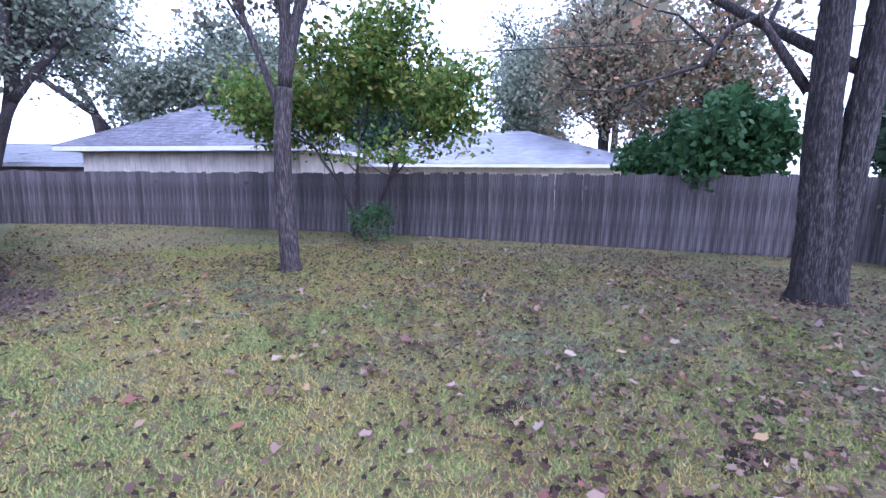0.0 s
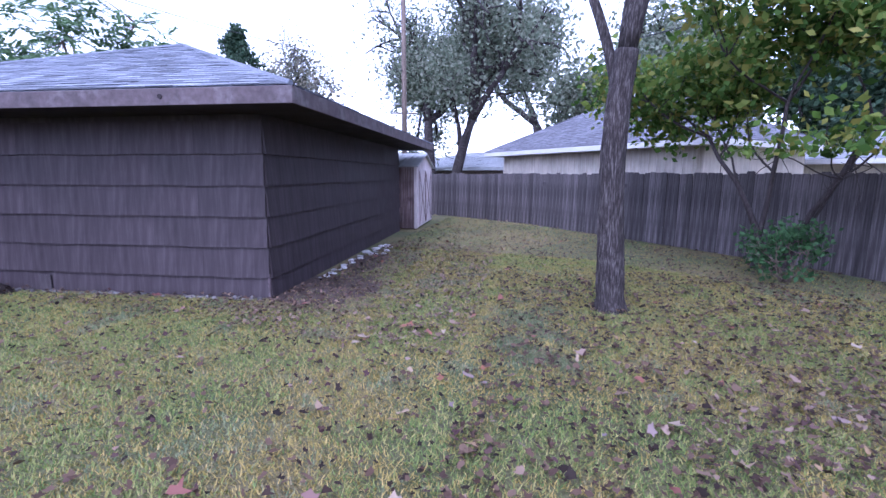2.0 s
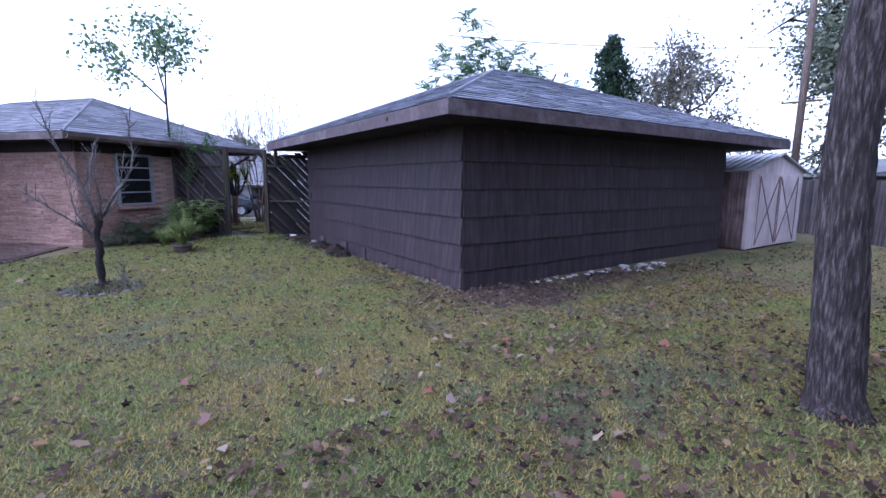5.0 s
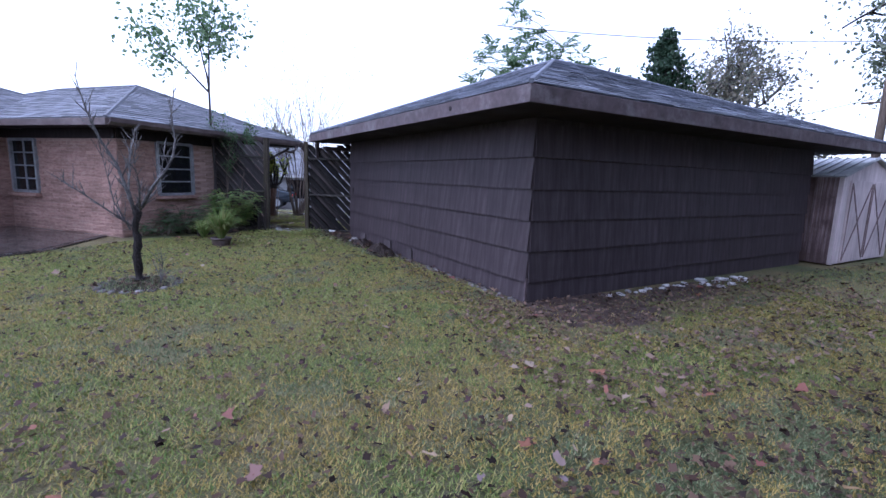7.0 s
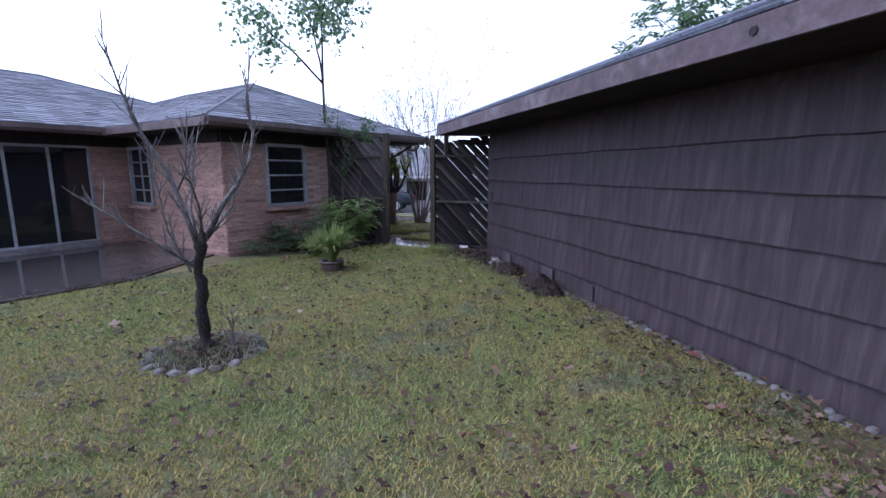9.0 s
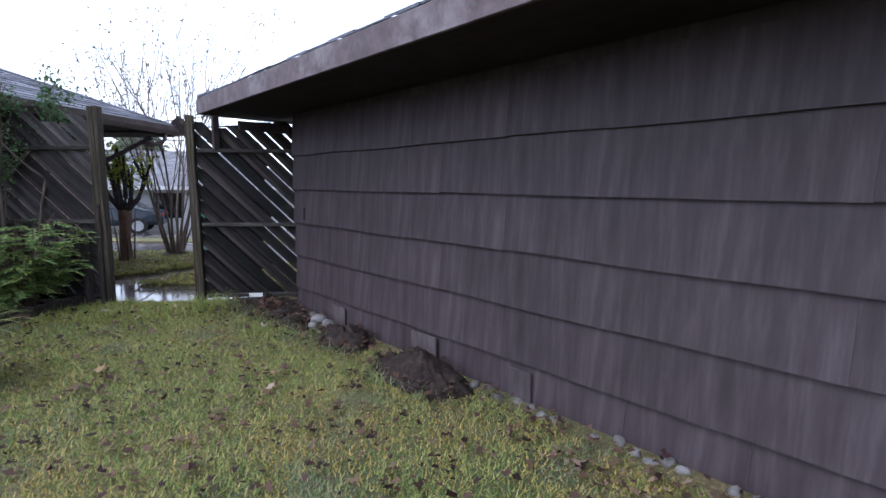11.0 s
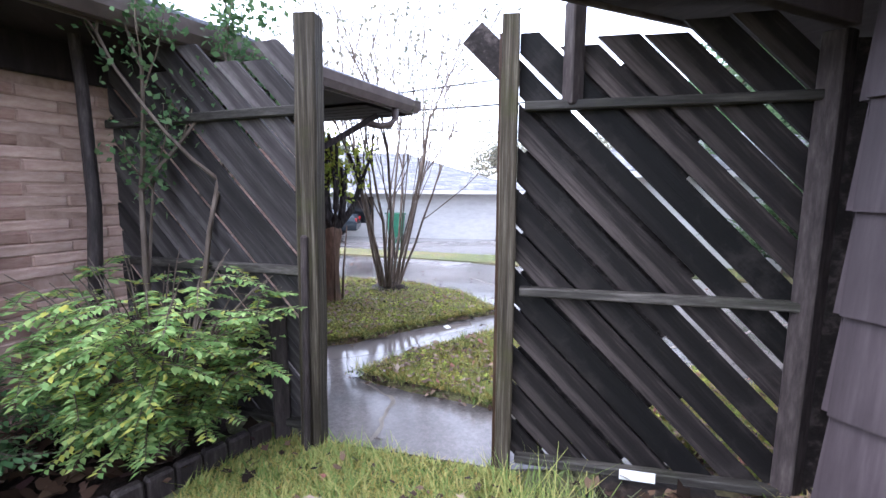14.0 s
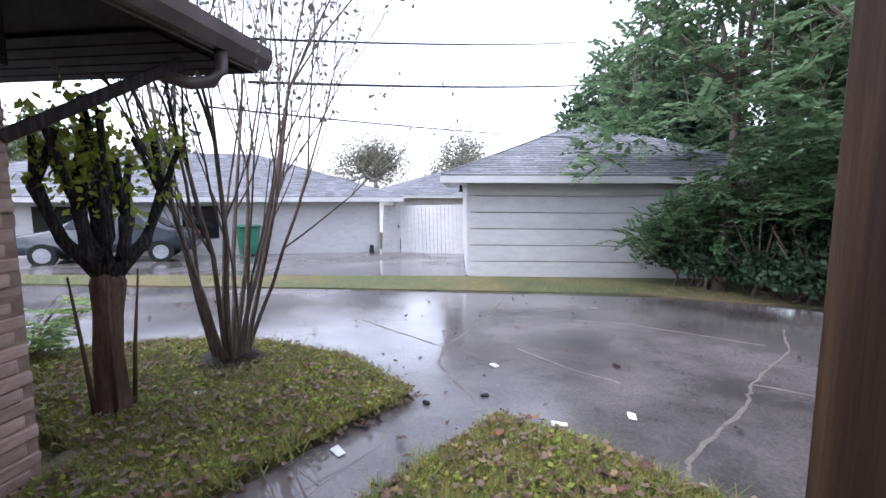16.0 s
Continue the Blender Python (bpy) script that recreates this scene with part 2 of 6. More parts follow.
PALEROOF = mat_grained("pale_wet_roof", (0.18, 0.19, 0.212), (0.24, 0.252, 0.278), (0.31, 0.322, 0.35), (1, 1, 4), 0.5, island, 0.2, 12, 0.3, (0.24, 0.24, 0.26))
LEAF_STRAP = mat_leaf("strap_leaves", [(0.09, 0.15, 0.04), (0.14, 0.21, 0.055), (0.21, 0.26, 0.09), (0.30, 0.28, 0.12)])
# evergreen tone lifted slightly, distance haze mixed into the colour
LEAF_DARK = mat_leaf("dark_evergreen_leaves", [(0.018, 0.036, 0.020), (0.034, 0.064, 0.036), (0.055, 0.09, 0.052), (0.08, 0.12, 0.074)])
LEAF_RUST = mat_leaf("rust_autumn_leaves", [(0.10, 0.11, 0.07), (0.15, 0.155, 0.095), (0.19, 0.18, 0.11), (0.22, 0.19, 0.12), (0.26, 0.18, 0.11), (0.31, 0.16, 0.09)])
LEAF_HEDGE = mat_leaf("hedge_leaves", [(0.045, 0.095, 0.04), (0.075, 0.145, 0.06), (0.11, 0.19, 0.085), (0.16, 0.23, 0.11)])
LEAF_FADED = mat_leaf("faded_grey_leaves", [(0.13, 0.14, 0.11), (0.18, 0.19, 0.14), (0.22, 0.20, 0.15), (0.26, 0.24, 0.18)])
LITTER = mat_leaf("fallen_leaves", [(0.012, 0.008, 0.006), (0.026, 0.016, 0.012), (0.048, 0.028, 0.020), (0.08, 0.048, 0.032), (0.12, 0.078, 0.052), (0.045, 0.022, 0.024)], 0.1, 0.55)
LITTER_PALE = mat_leaf("pale_fallen_leaves", [(0.17, 0.115, 0.08), (0.24, 0.17, 0.13), (0.22, 0.10, 0.06), (0.15, 0.06, 0.06), (0.30, 0.24, 0.19), (0.26, 0.17, 0.08), (0.18, 0.14, 0.15)], 0.1, 0.55)
BLADES = mat_leaf("grass_blades", [(0.21, 0.175, 0.045), (0.28, 0.228, 0.064), (0.36, 0.28, 0.088), (0.43, 0.325, 0.12), (0.25, 0.21, 0.055)], 0.25, 0.6)
BLADES_GREEN = mat_leaf("green_grass_blades", [(0.10, 0.155, 0.042), (0.165, 0.22, 0.062), (0.25, 0.275, 0.085), (0.37, 0.315, 0.12)], 0.25, 0.6)
BLADES_DULL = mat_leaf("dull_clover_blades", [(0.085, 0.125, 0.060), (0.145, 0.185, 0.090), (0.215, 0.24, 0.125), (0.27, 0.215, 0.125)], 0.2, 0.6)
LITTER_TAN = mat_leaf("tan_leaf_litter", [(0.062, 0.040, 0.029), (0.108, 0.070, 0.050), (0.16, 0.108, 0.078), (0.215, 0.155, 0.115), (0.09, 0.053, 0.045)], 0.1, 0.6)

LAWN, nt, b = shader("lawn_ground", 0.9)
v = coords(nt)
fine, broad, patch = noise_of(nt, v, 38, 8, 0.75), noise_of(nt, v, 0.55, 5, 0.6), noise_of(nt, v, 2.4, 6, 0.65)
grass = ramp(nt, fine, [(0.3, (0.05, 0.040, 0.016)), (0.5, (0.14, 0.115, 0.048)), (0.72, (0.25, 0.20, 0.09))])
green = ramp(nt, fine, [(0.3, (0.035, 0.043, 0.015)), (0.55, (0.085, 0.10, 0.036)), (0.75, (0.16, 0.168, 0.066))])
earth = ramp(nt, fine, [(0.3, (0.03, 0.023, 0.02)), (0.6, (0.075, 0.058, 0.05)), (0.8, (0.13, 0.105, 0.09))])
col = mix(nt, value_of(nt, broad, 0.42, 0.6, 0, 1), grass, green)
col = mix(nt, value_of(nt, patch, 0.6, 0.7, 0, 0.85), col, earth)
nt.links.new(col, b.inputs["Base Color"])
bump(nt, b, fine, 0.9, 0.03)

CONCRETE, nt, b = shader("wet_concrete", 0.3)
v = coords(nt)
fine, broad, pools = noise_of(nt, v, 45, 6, 0.7), noise_of(nt, v, 0.9, 5, 0.6), noise_of(nt, v, 0.42, 3, 0.5)
col = ramp(nt, fine, [(0.3, (0.085, 0.077, 0.074)), (0.55, (0.135, 0.122, 0.118)), (0.8, (0.20, 0.182, 0.176))])
col = mix(nt, 1.0, col, value_of(nt, broad, 0.32, 0.66, 0.40, 1.3), "MULTIPLY")
nt.links.new(col, b.inputs["Base Color"])
nt.links.new(value_of(nt, pools, 0.45, 0.62, 0.04, 0.30), b.inputs["Roughness"])
bump(nt, b, fine, 0.12, 0.004)

GLASS, nt, b = shader("dark_window_glass", 0.04)
b.inputs["Base Color"].default_value = (0.015, 0.017, 0.02, 1)
b.inputs["Specular IOR Level"].default_value = 0.5
b.inputs["Transmission Weight"].default_value = 0.35
WATER, nt, b = shader("rain_puddle", 0.02)
b.inputs["Base Color"].default_value = (0.05, 0.046, 0.044, 1)
bump(nt, b, noise_of(nt, coords(nt), 14, 3, 0.5), 0.04, 0.004)
PUDDLE, nt, b = shader("path_puddle_water", 0.03)
b.inputs["Base Color"].default_value = (0.15, 0.132, 0.126, 1)
bump(nt, b, noise_of(nt, coords(nt), 14, 3, 0.5), 0.04, 0.004)
BLACKBARK = mat_grained("black_wet_bark", (0.006, 0.005, 0.005), (0.02, 0.017, 0.016), (0.06, 0.052, 0.05), (20, 20, 8), 0.85, None, 0, 4, 1.0)
BARWHITE, nt, b = shader("pale_lettering", 0.5)
b.inputs["Base Color"].default_value = (0.7, 0.7, 0.68, 1)
LAMPRED, nt, b = shader("red_lamp_lens", 0.2)
b.inputs["Base Color"].default_value = (0.30, 0.02, 0.02, 1)


# ---------- mesh helpers ----------
WORLD = {}


def place_of(ob):
    return WORLD.get(ob.name, Matrix.Identity(4)) if ob else Matrix.Identity(4)


def thing(name, label, category, at=(0, 0, 0), group="", kind=""):
    """An Empty at a thing's base."""
    ob = new(name)
    ob.empty_display_size = 0.1
    ob.location = at
    WORLD[ob.name] = Matrix.Translation(at)
    return tagged(ob, label, category, group, kind)


def adopt(ob, parent, label=""):
    if parent:
        ob.parent = parent
        ob.matrix_parent_inverse = place_of(parent).inverted()
    return tagged(ob, label)


def mesh_of(name, verts, faces, material, smooth=False):
    me = bpy.data.meshes.new(name)
    me.from_pydata([tuple(p) for p in verts], [], [tuple(p) for p in faces])
    me.materials.append(material)
    if smooth:
        me.shade_smooth()
    return me


def part(name, bm, material, parent=None, label="", smooth=False, kind=""):
    """Links a bmesh, or (verts, faces), as one mesh object in world places."""
    if isinstance(bm, tuple):
        me = mesh_of(name, bm[0], bm[1], material, smooth)
    else:
        me = bpy.data.meshes.new(name)
        bmesh.ops.recalc_face_normals(bm, faces=bm.faces)
        bm.to_mesh(me)
        bm.free()
        me.materials.append(material)
        if smooth:
            me.shade_smooth()
    ob = adopt(new(name, me), parent, label)
    return tagged(ob, kind=kind)


def box(size, m=None, bevel=0.0, bm=None, jitter=0.0):
    """A bevelled block of that size, centred at m."""
    bm = bm or bmesh.new()
    made = bmesh.ops.create_cube(bm, size=1.0, matrix=(m or Matrix.Identity(4)) @ Matrix.Diagonal((*size, 1)))
    if jitter:
        for p in made["verts"]:
            p.co += Vector([random.uniform(-jitter, jitter) for _ in range(3)])
    if bevel:
        edges = {e for p in made["verts"] for e in p.link_edges}
        bmesh.ops.bevel(bm, geom=list(edges), offset=bevel, segments=1, affect="EDGES")
    return bm


def beam(a, b, width, depth, up=(0, 0, 1), bevel=0.004, bm=None):
    """A board from a to b; width runs across it, depth along up."""
    a, b = Vector(a), Vector(b)
    x = (b - a).normalized()
    z = Vector(up)
    y = z.cross(x).normalized()
    z = x.cross(y)
    m = Matrix((x, y, z)).transposed().to_4x4()
    m.translation = (a + b) / 2
    return box(((b - a).length, width, depth), m, bevel, bm)


def poly(points, z0, z1):
    """A prism over a plan outline."""
    n = len(points)
    verts = [(x, y, z0) for x, y in points] + [(x, y, z1) for x, y in points]
    faces = [tuple(range(n - 1, -1, -1)), tuple(range(n, 2 * n))] + [(i, (i + 1) % n, n + (i + 1) % n, n + i) for i in range(n)]
    return verts, faces


def tubes(lines, sides=6):
    """Tapered tubes along lists of (point, radius)."""
    verts, faces = [], []
    for line in lines:
        first = len(verts)
        for i, (p, r) in enumerate(line):
            p = Vector(p)
            d = (Vector(line[min(i + 1, len(line) - 1)][0]) - Vector(line[max(i - 1, 0)][0])).normalized()
            side = d.cross(Vector((0.3, 0.2, 1) if abs(d.z) < 0.9 else (1, 0.1, 0))).normalized()
            other = d.cross(side)
            for k in range(sides):
                a = 2 * math.pi * k / sides
                verts.append(p + r * (math.cos(a) * side + math.sin(a) * other))
        for i in range(len(line) - 1):
            for k in range(sides):
                o = first + i * sides
                faces.append((o + k, o + (k + 1) % sides, o + sides + (k + 1) % sides, o + sides + k))
        faces.append(tuple(first + sides - 1 - k for k in range(sides)))
        o = first + (len(line) - 1) * sides
        faces.append(tuple(o + k for k in range(sides)))
    return verts, faces


def flakes(points, size, rng, flat=0.0, long=1.6):
    """Small folded diamond leaves about the given points (an n x 3 array)."""
    n = len(points)
    d = rng.normal(size=(n, 3))
    d[:, 2] *= 1 - flat
    d /= np.linalg.norm(d, axis=1)[:, None] + 1e-9
    e = np.cross(d, rng.normal(size=(n, 3)) * [1, 1, 1 - flat] + [0, 0, 3 * flat])
    e /= np.linalg.norm(e, axis=1)[:, None] + 1e-9
    up = np.cross(d, e)
    s = (size * rng.uniform(0.6, 1.35, n))[:, None]
    corners = np.stack([points - d * s * long / 2, points + e * s * 0.5 + up * s * 0.12, points + d * s * long / 2, points - e * s * 0.5 + up * s * 0.12], 1)
    return corners.reshape(-1, 3), np.arange(4 * n).reshape(-1, 4)


def quads(name, verts, faces, material, parent=None, kind="", label=""):
    """A quick mesh out of arrays, all faces with the same number of corners."""
    me = bpy.data.meshes.new(name)
    k = faces.shape[1]
    me.vertices.add(len(verts))
    me.vertices.foreach_set("co", np.asarray(verts, dtype=np.float32).ravel())
    me.loops.add(faces.size)
    me.loops.foreach_set("vertex_index", faces.astype(np.int32).ravel())
    me.polygons.add(len(faces))
    me.polygons.foreach_set("loop_start", np.arange(0, faces.size, k, dtype=np.int32))
    me.update(calc_edges=True)
    me.materials.append(material)
    return tagged(adopt(new(name, me), parent, label), kind=kind)


def inside(px, py, outline):
    """Which points lie in a plan outline."""
    hit = np.zeros(len(px), bool)
    n = len(outline)
    for i in range(n):
        (x0, y0), (x1, y1) = outline[i], outline[(i + 1) % n]
        cross = (y0 > py) != (y1 > py)
        with np.errstate(divide="ignore", invalid="ignore"):
            hit ^= cross & (px < (x1 - x0) * (py - y0) / (y1 - y0 + 1e-12) + x0)
    return hit


# ---------- ground ----------
HX, HY = Vector((0.766, 0.643, 0)), Vector((-0.643, 0.766, 0))   # the house's own axes: out of its east wall, and north along it
NORTH_CORNER = Vector((-10.45, 6.5, 0))
SOUTH_CORNER = NORTH_CORNER - 4.25 * HY
INNER = SOUTH_CORNER - 3.5 * HX
GX0, GX1, GY0, GY1 = -6.556, -0.273, 7.768, 14.75                # the garage's walls
COURSE, COURSE0 = 0.37, -0.119

FALL0, FALLN = (-9.6, 8.6), (-0.71, 0.70)      # past the gate the land falls gently to the street


def fall(x, y):
    d = (x - FALL0[0]) * FALLN[0] + (y - FALL0[1]) * FALLN[1]
    return -0.055 * np.clip(d, 0, 20)


verts, faces = [], []
for d in (-900, 0, 20, 900):
    for u in (-900, 0, 900):
        x, y = FALL0[0] + FALLN[0] * d - FALLN[1] * u, FALL0[1] + FALLN[1] * d + FALLN[0] * u
        verts.append((x, y, float(fall(x, y))))
for i in range(3):
    for j in range(2):
        o = 3 * i + j
        faces.append((o, o + 1, o + 4, o + 3))
ground = part("ground", (verts, faces), LAWN)
tagged(ground, "yellow-green lawn with bare patches, reaching to the horizon", "ground", kind="structure")


def draped(name, outline, lift, material, label, category, thick=0.1):
    """A slab over a plan outline that follows the fall of the land."""
    n = len(outline)
    verts = [(x, y, float(fall(x, y)) + lift - thick) for x, y in outline] + [(x, y, float(fall(x, y)) + lift) for x, y in outline]
    faces = [tuple(range(n - 1, -1, -1)), tuple(range(n, 2 * n))] + [(i, (i + 1) % n, n + (i + 1) % n, n + i) for i in range(n)]
    return tagged(part(name, (verts, faces), material), label, category, kind="structure")


# the path, the driveway, and the neighbour's drive below it
PATHWAY = [(-7.55, 7.0), (-8.30, 6.1), (-9.1, 6.2), (-9.8, 5.85), (-10.1, 6.4), (-9.95, 7.0), (-10.0, 8.194), (-6.6, 11.643), (-6.9, 8.6)]
draped("garden_path", PATHWAY, 0.012, CONCRETE, "wet grey concrete path from the gate", "path")
DRIVE = [(-6.6, 11.643), (-10.0, 8.194), (-13.0, 5.152), (-19.4, 1.5), (-24, 3.6), (-19.46, 6.0), (-17.4, 8.05), (-15.04, 10.55), (-13.37, 12.15), (-10.96, 14.4), (-8.6, 15.2), (-6.9, 14.2)]
drive = draped("driveway", DRIVE, 0.012, CONCRETE, "wet grey concrete driveway with cracks", "driveway")
APRON = [(-16.6, 11.4), (-19.1, 8.3), (-21.2, 5.9), (-26.0, 4.0), (-30, 8), (-24.0, 16.5), (-23.2, 19.0), (-17.5, 18.5), (-14.84, 13.5)]
draped("neighbour_drive", APRON, 0.010, CONCRETE, "wet concrete drive beside the white house", "driveway")
draped("road", [(-40, -22), (-27, -14), (-33.2, 3.2), (-36, 8), (-52, 30), (-64, 26)], 0.014, CONCRETE, "wet pale street beyond the driveways", "road")
WEDGE = [(-8.95, 6.6), (-9.25, 7.4), (-9.45, 8.69), (-9.0, 8.82), (-8.1, 8.86), (-7.2, 9.2), (-6.62, 9.3), (-6.62, 7.95), (-7.15, 8.0), (-8.1, 7.3)]
ISLAND = [(-9.75, 6.15), (-9.73, 6.75), (-9.86, 7.3), (-9.96, 7.9), (-10.09, 8.52), (-11.13, 8.6), (-12.15, 8.2), (-12.75, 7.5), (-13.0, 6.6), (-12.6, 5.8), (-10.6, 6.7), (-10.3, 6.2)]


def turf(name, outline, label):
    """A low mound of turf with an uneven edge."""
    ring = []
    n = len(outline)
    for i in range(n):
        a, b = Vector((*outline[i], 0)), Vector((*outline[(i + 1) % n], 0))
        k = max(2, int((b - a).length / 0.12))
        for j in range(k):
            p = a.lerp(b, j / k)
            ring.append(p + 0.05 * Vector((noise.noise(p * 5), noise.noise(p * 5 + Vector((7, 3, 1))), 0)))
    mid = sum(ring, Vector()) / len(ring)
    verts, faces, m = [], [], len(ring)
    for f, z in ((0, 0.0), (0.03, 0.03), (0.15, 0.045), (0.5, 0.06)):
        for p in ring:
            q = p.lerp(mid, f)
            verts.append(Vector((q.x, q.y, z + 0.012 + float(fall(q.x, q.y)))))
    for r in range(3):
        faces += [(r * m + i, r * m + (i + 1) % m, (r + 1) * m + (i + 1) % m, (r + 1) * m + i) for i in range(m)]
    faces.append(tuple(3 * m + i for i in range(m)))
    return tagged(part(name, (verts, faces), LAWN), label, "lawn", kind="structure")


turf("lawn_wedge", WEDGE, "leaf-strewn wedge of lawn between path and drive")
turf("lawn_island", ISLAND, "leaf-strewn lawn round the crepe myrtles")
STRIP = [(-24, 3.6), (-19.46, 6.0), (-17.4, 8.05), (-15.04, 10.55), (-13.37, 12.15), (-10.96, 14.4), (-8.6, 15.2), (-8.4, 16.0), (-12.0, 15.7), (-14.84, 13.55), (-16.6, 11.45), (-19.1, 8.35), (-21.2, 5.95), (-26, 4.0)]
draped("lawn_strip", STRIP, 0.04, LAWN, "narrow green strip of lawn between two drives", "lawn")
PATIO = [tuple((INNER + 0.02 * HX + 0.0 * HY).xy), tuple((INNER + 3.1 * HX - 0.05 * HY).xy), tuple((INNER + 4.1 * HX - 1.8 * HY).xy), tuple((INNER + 4.0 * HX - 6.0 * HY).xy), tuple((INNER - 6.0 * HY).xy)]
tagged(part("patio", poly(PATIO, -0.1, 0.03), WETPATIO), "wet dark concrete patio by the glass doors", "patio", kind="structure")
tagged(part("patio_puddle", poly([tuple((INNER + a * HX - b * HY).xy) for a, b in ((0.12, 0.06), (3.0, 0.10), (3.95, 1.85), (3.86, 5.9), (0.3, 5.9), (0.14, 2.0))], 0.028, 0.035), WATER), "shallow rain water lying on the patio", "puddle", kind="structure")

# cracks: ragged seams of soil and grass in the slab
for pts in ([(-8.4, 9.0), (-8.47, 9.17), (-8.46, 10.15), (-8.57, 10.73), (-8.62, 12.16), (-8.93, 13.3)], [(-11.68, 11.08), (-10.22, 12.0), (-8.62, 12.16)], [(-12.8, 9.6), (-12.15, 9.57), (-10.93, 9.56), (-11.68, 11.08), (-12.6, 12.4)], [(-10.93, 9.56), (-10.6, 9.2), (-9.6, 8.72)], [(-10.43, 10.09), (-9.83, 9.96), (-9.2, 9.95)], [(-8.05, 6.45), (-8.5, 6.75), (-8.95, 6.6)], [(-8.57, 10.73), (-7.6, 10.9), (-7.0, 11.1)]):
    line = []
    for (x0, y0), (x1, y1) in zip(pts, pts[1:]):
        for j in range(8):
            f = j / 8
            line.append(Vector((x0 + (x1 - x0) * f + random.uniform(-0.014, 0.014), y0 + (y1 - y0) * f + random.uniform(-0.014, 0.014), 0.0135)))
    verts, faces = [], []
    for i, p in enumerate(line):
        d = (line[min(i + 1, len(line) - 1)] - line[max(i - 1, 0)]).normalized()
        w = random.uniform(0.006, 0.018)
        p = p + Vector((0, 0, float(fall(p.x, p.y))))
        verts += [p + Vector((-d.y, d.x, 0)) * w, p - Vector((-d.y, d.x, 0)) * w]
    faces = [(2 * i, 2 * i + 1, 2 * i + 3, 2 * i + 2) for i in range(len(line) - 1)]
    tagged(part("slab_crack", (verts, faces), CRACK), "crack in the concrete slab filled with soil", "crack", kind="structure")


# ---------- roofs ----------
def shingled(name, a, b, c, d, material, parent, row=0.14, tab=0.30, lift=0.012, label=""):
    """A roof face in lapped courses: a to b along the eave, d and c above them."""
    a, b, c, d = (np.array(p, float) for p in (a, b, c, d))
    rng = np.random.default_rng(int(abs(a[0] * 37 + a[1] * 91)) + 5)
    n = max(2, int(np.linalg.norm((d + c) / 2 - (a + b) / 2) / row))
    up = np.cross(b - a, (c + d) / 2 - a)
    up /= np.linalg.norm(up)
    if up[2] < 0:
        up = -up
    verts = []
    for i in range(n):
        f0, f1 = i / n, min(1.0, (i + 1.25) / n)
        l0, r0, l1, r1 = a + (d - a) * f0, b + (c - b) * f0, a + (d - a) * f1, b + (c - b) * f1
        k = max(1, int(np.linalg.norm(r0 - l0) / tab))
        cuts = (np.arange(k + 1) + (0.5 if i % 2 else 0.0) * (np.arange(k + 1) % k > 0)) / k
        cuts = np.clip(cuts, 0, 1)
        for s, e in zip(cuts[:-1], cuts[1:]):
            g = 0.004 / max(0.3, np.linalg.norm(r0 - l0))
            rise = up * lift * rng.uniform(0.8, 1.5)
            p0, p1 = l0 + (r0 - l0) * (s + g), l0 + (r0 - l0) * (e - g)
            q0, q1 = l1 + (r1 - l1) * (s + g), l1 + (r1 - l1) * (e - g)
            verts += [p0 + rise, p1 + rise, q1 + up * 0.003, q0 + up * 0.003, p0 + up * 0.001, p1 + up * 0.001, p1 + rise, p0 + rise]
    verts = np.array(verts)
    return quads(name, verts, np.arange(len(verts)).reshape(-1, 4), material, parent, "stuff", label)


def hip_roof(parent, p, x, y, lx, ly, z, slope, material, soffit, fascia_mat, rise=None, deep=0.16, thick=0.05):
    """A hip roof over the rectangle p + [0, lx] x + [0, ly] y, its ridge along the longer side."""
    p, x, y = Vector((p[0], p[1], 0)), Vector(x), Vector(y)
    half = min(lx, ly) / 2
    top = z + half * slope

    def q(u, w, h):
        return p + x * u + y * w + Vector((0, 0, h))

    c = [q(0, 0, z), q(lx, 0, z), q(lx, ly, z), q(0, ly, z)]
    r = [q(half, half, top), q(lx - half, half, top)] if lx >= ly else [q(half, half, top), q(half, ly - half, top)]
    roof = part("roof", roof_shell(c, r, lx >= ly), material, parent, "grey shingled hip roof")
    if lx >= ly:
        sides = [(c[0], c[1], r[1], r[0]), (c[1], c[2], r[1], r[1]), (c[2], c[3], r[0], r[1]), (c[3], c[0], r[0], r[0])]
    else:
        sides = [(c[0], c[1], r[0], r[0]), (c[1], c[2], r[1], r[0]), (c[2], c[3], r[1], r[1]), (c[3], c[0], r[0], r[1])]
    for s in sides:
        shingled("shingles", *[tuple(v + Vector((0, 0, 0.012))) for v in s], material, roof)
    for i in range(4):
        a, b = c[i], c[(i + 1) % 4]
        d = (b - a).normalized()
        out = Vector((d.y, -d.x, 0))
        part("fascia", beam(a + out * 0.012 + d * -0.02 + Vector((0, 0, -deep / 2 - 0.004)), b + out * 0.012 + d * 0.02 + Vector((0, 0, -deep / 2 - 0.004)), 0.024, deep), fascia_mat, parent, "worn painted fascia board")
        hips = tubes([[(a + Vector((0, 0, 0.02)), 0.03), ((r[0] if (a - r[0]).length < (a - r[1]).length else r[1]) + Vector((0, 0, 0.02)), 0.03)]], 5)
        part("hip_cap", hips, material, roof)
    part("hip_cap", tubes([[(r[0] + Vector((0, 0, 0.02)), 0.035), (r[1] + Vector((0, 0, 0.02)), 0.035)]], 5), material, roof)
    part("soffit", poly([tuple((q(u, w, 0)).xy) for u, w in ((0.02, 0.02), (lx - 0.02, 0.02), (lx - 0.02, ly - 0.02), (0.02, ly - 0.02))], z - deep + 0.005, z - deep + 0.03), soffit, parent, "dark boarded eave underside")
    return roof


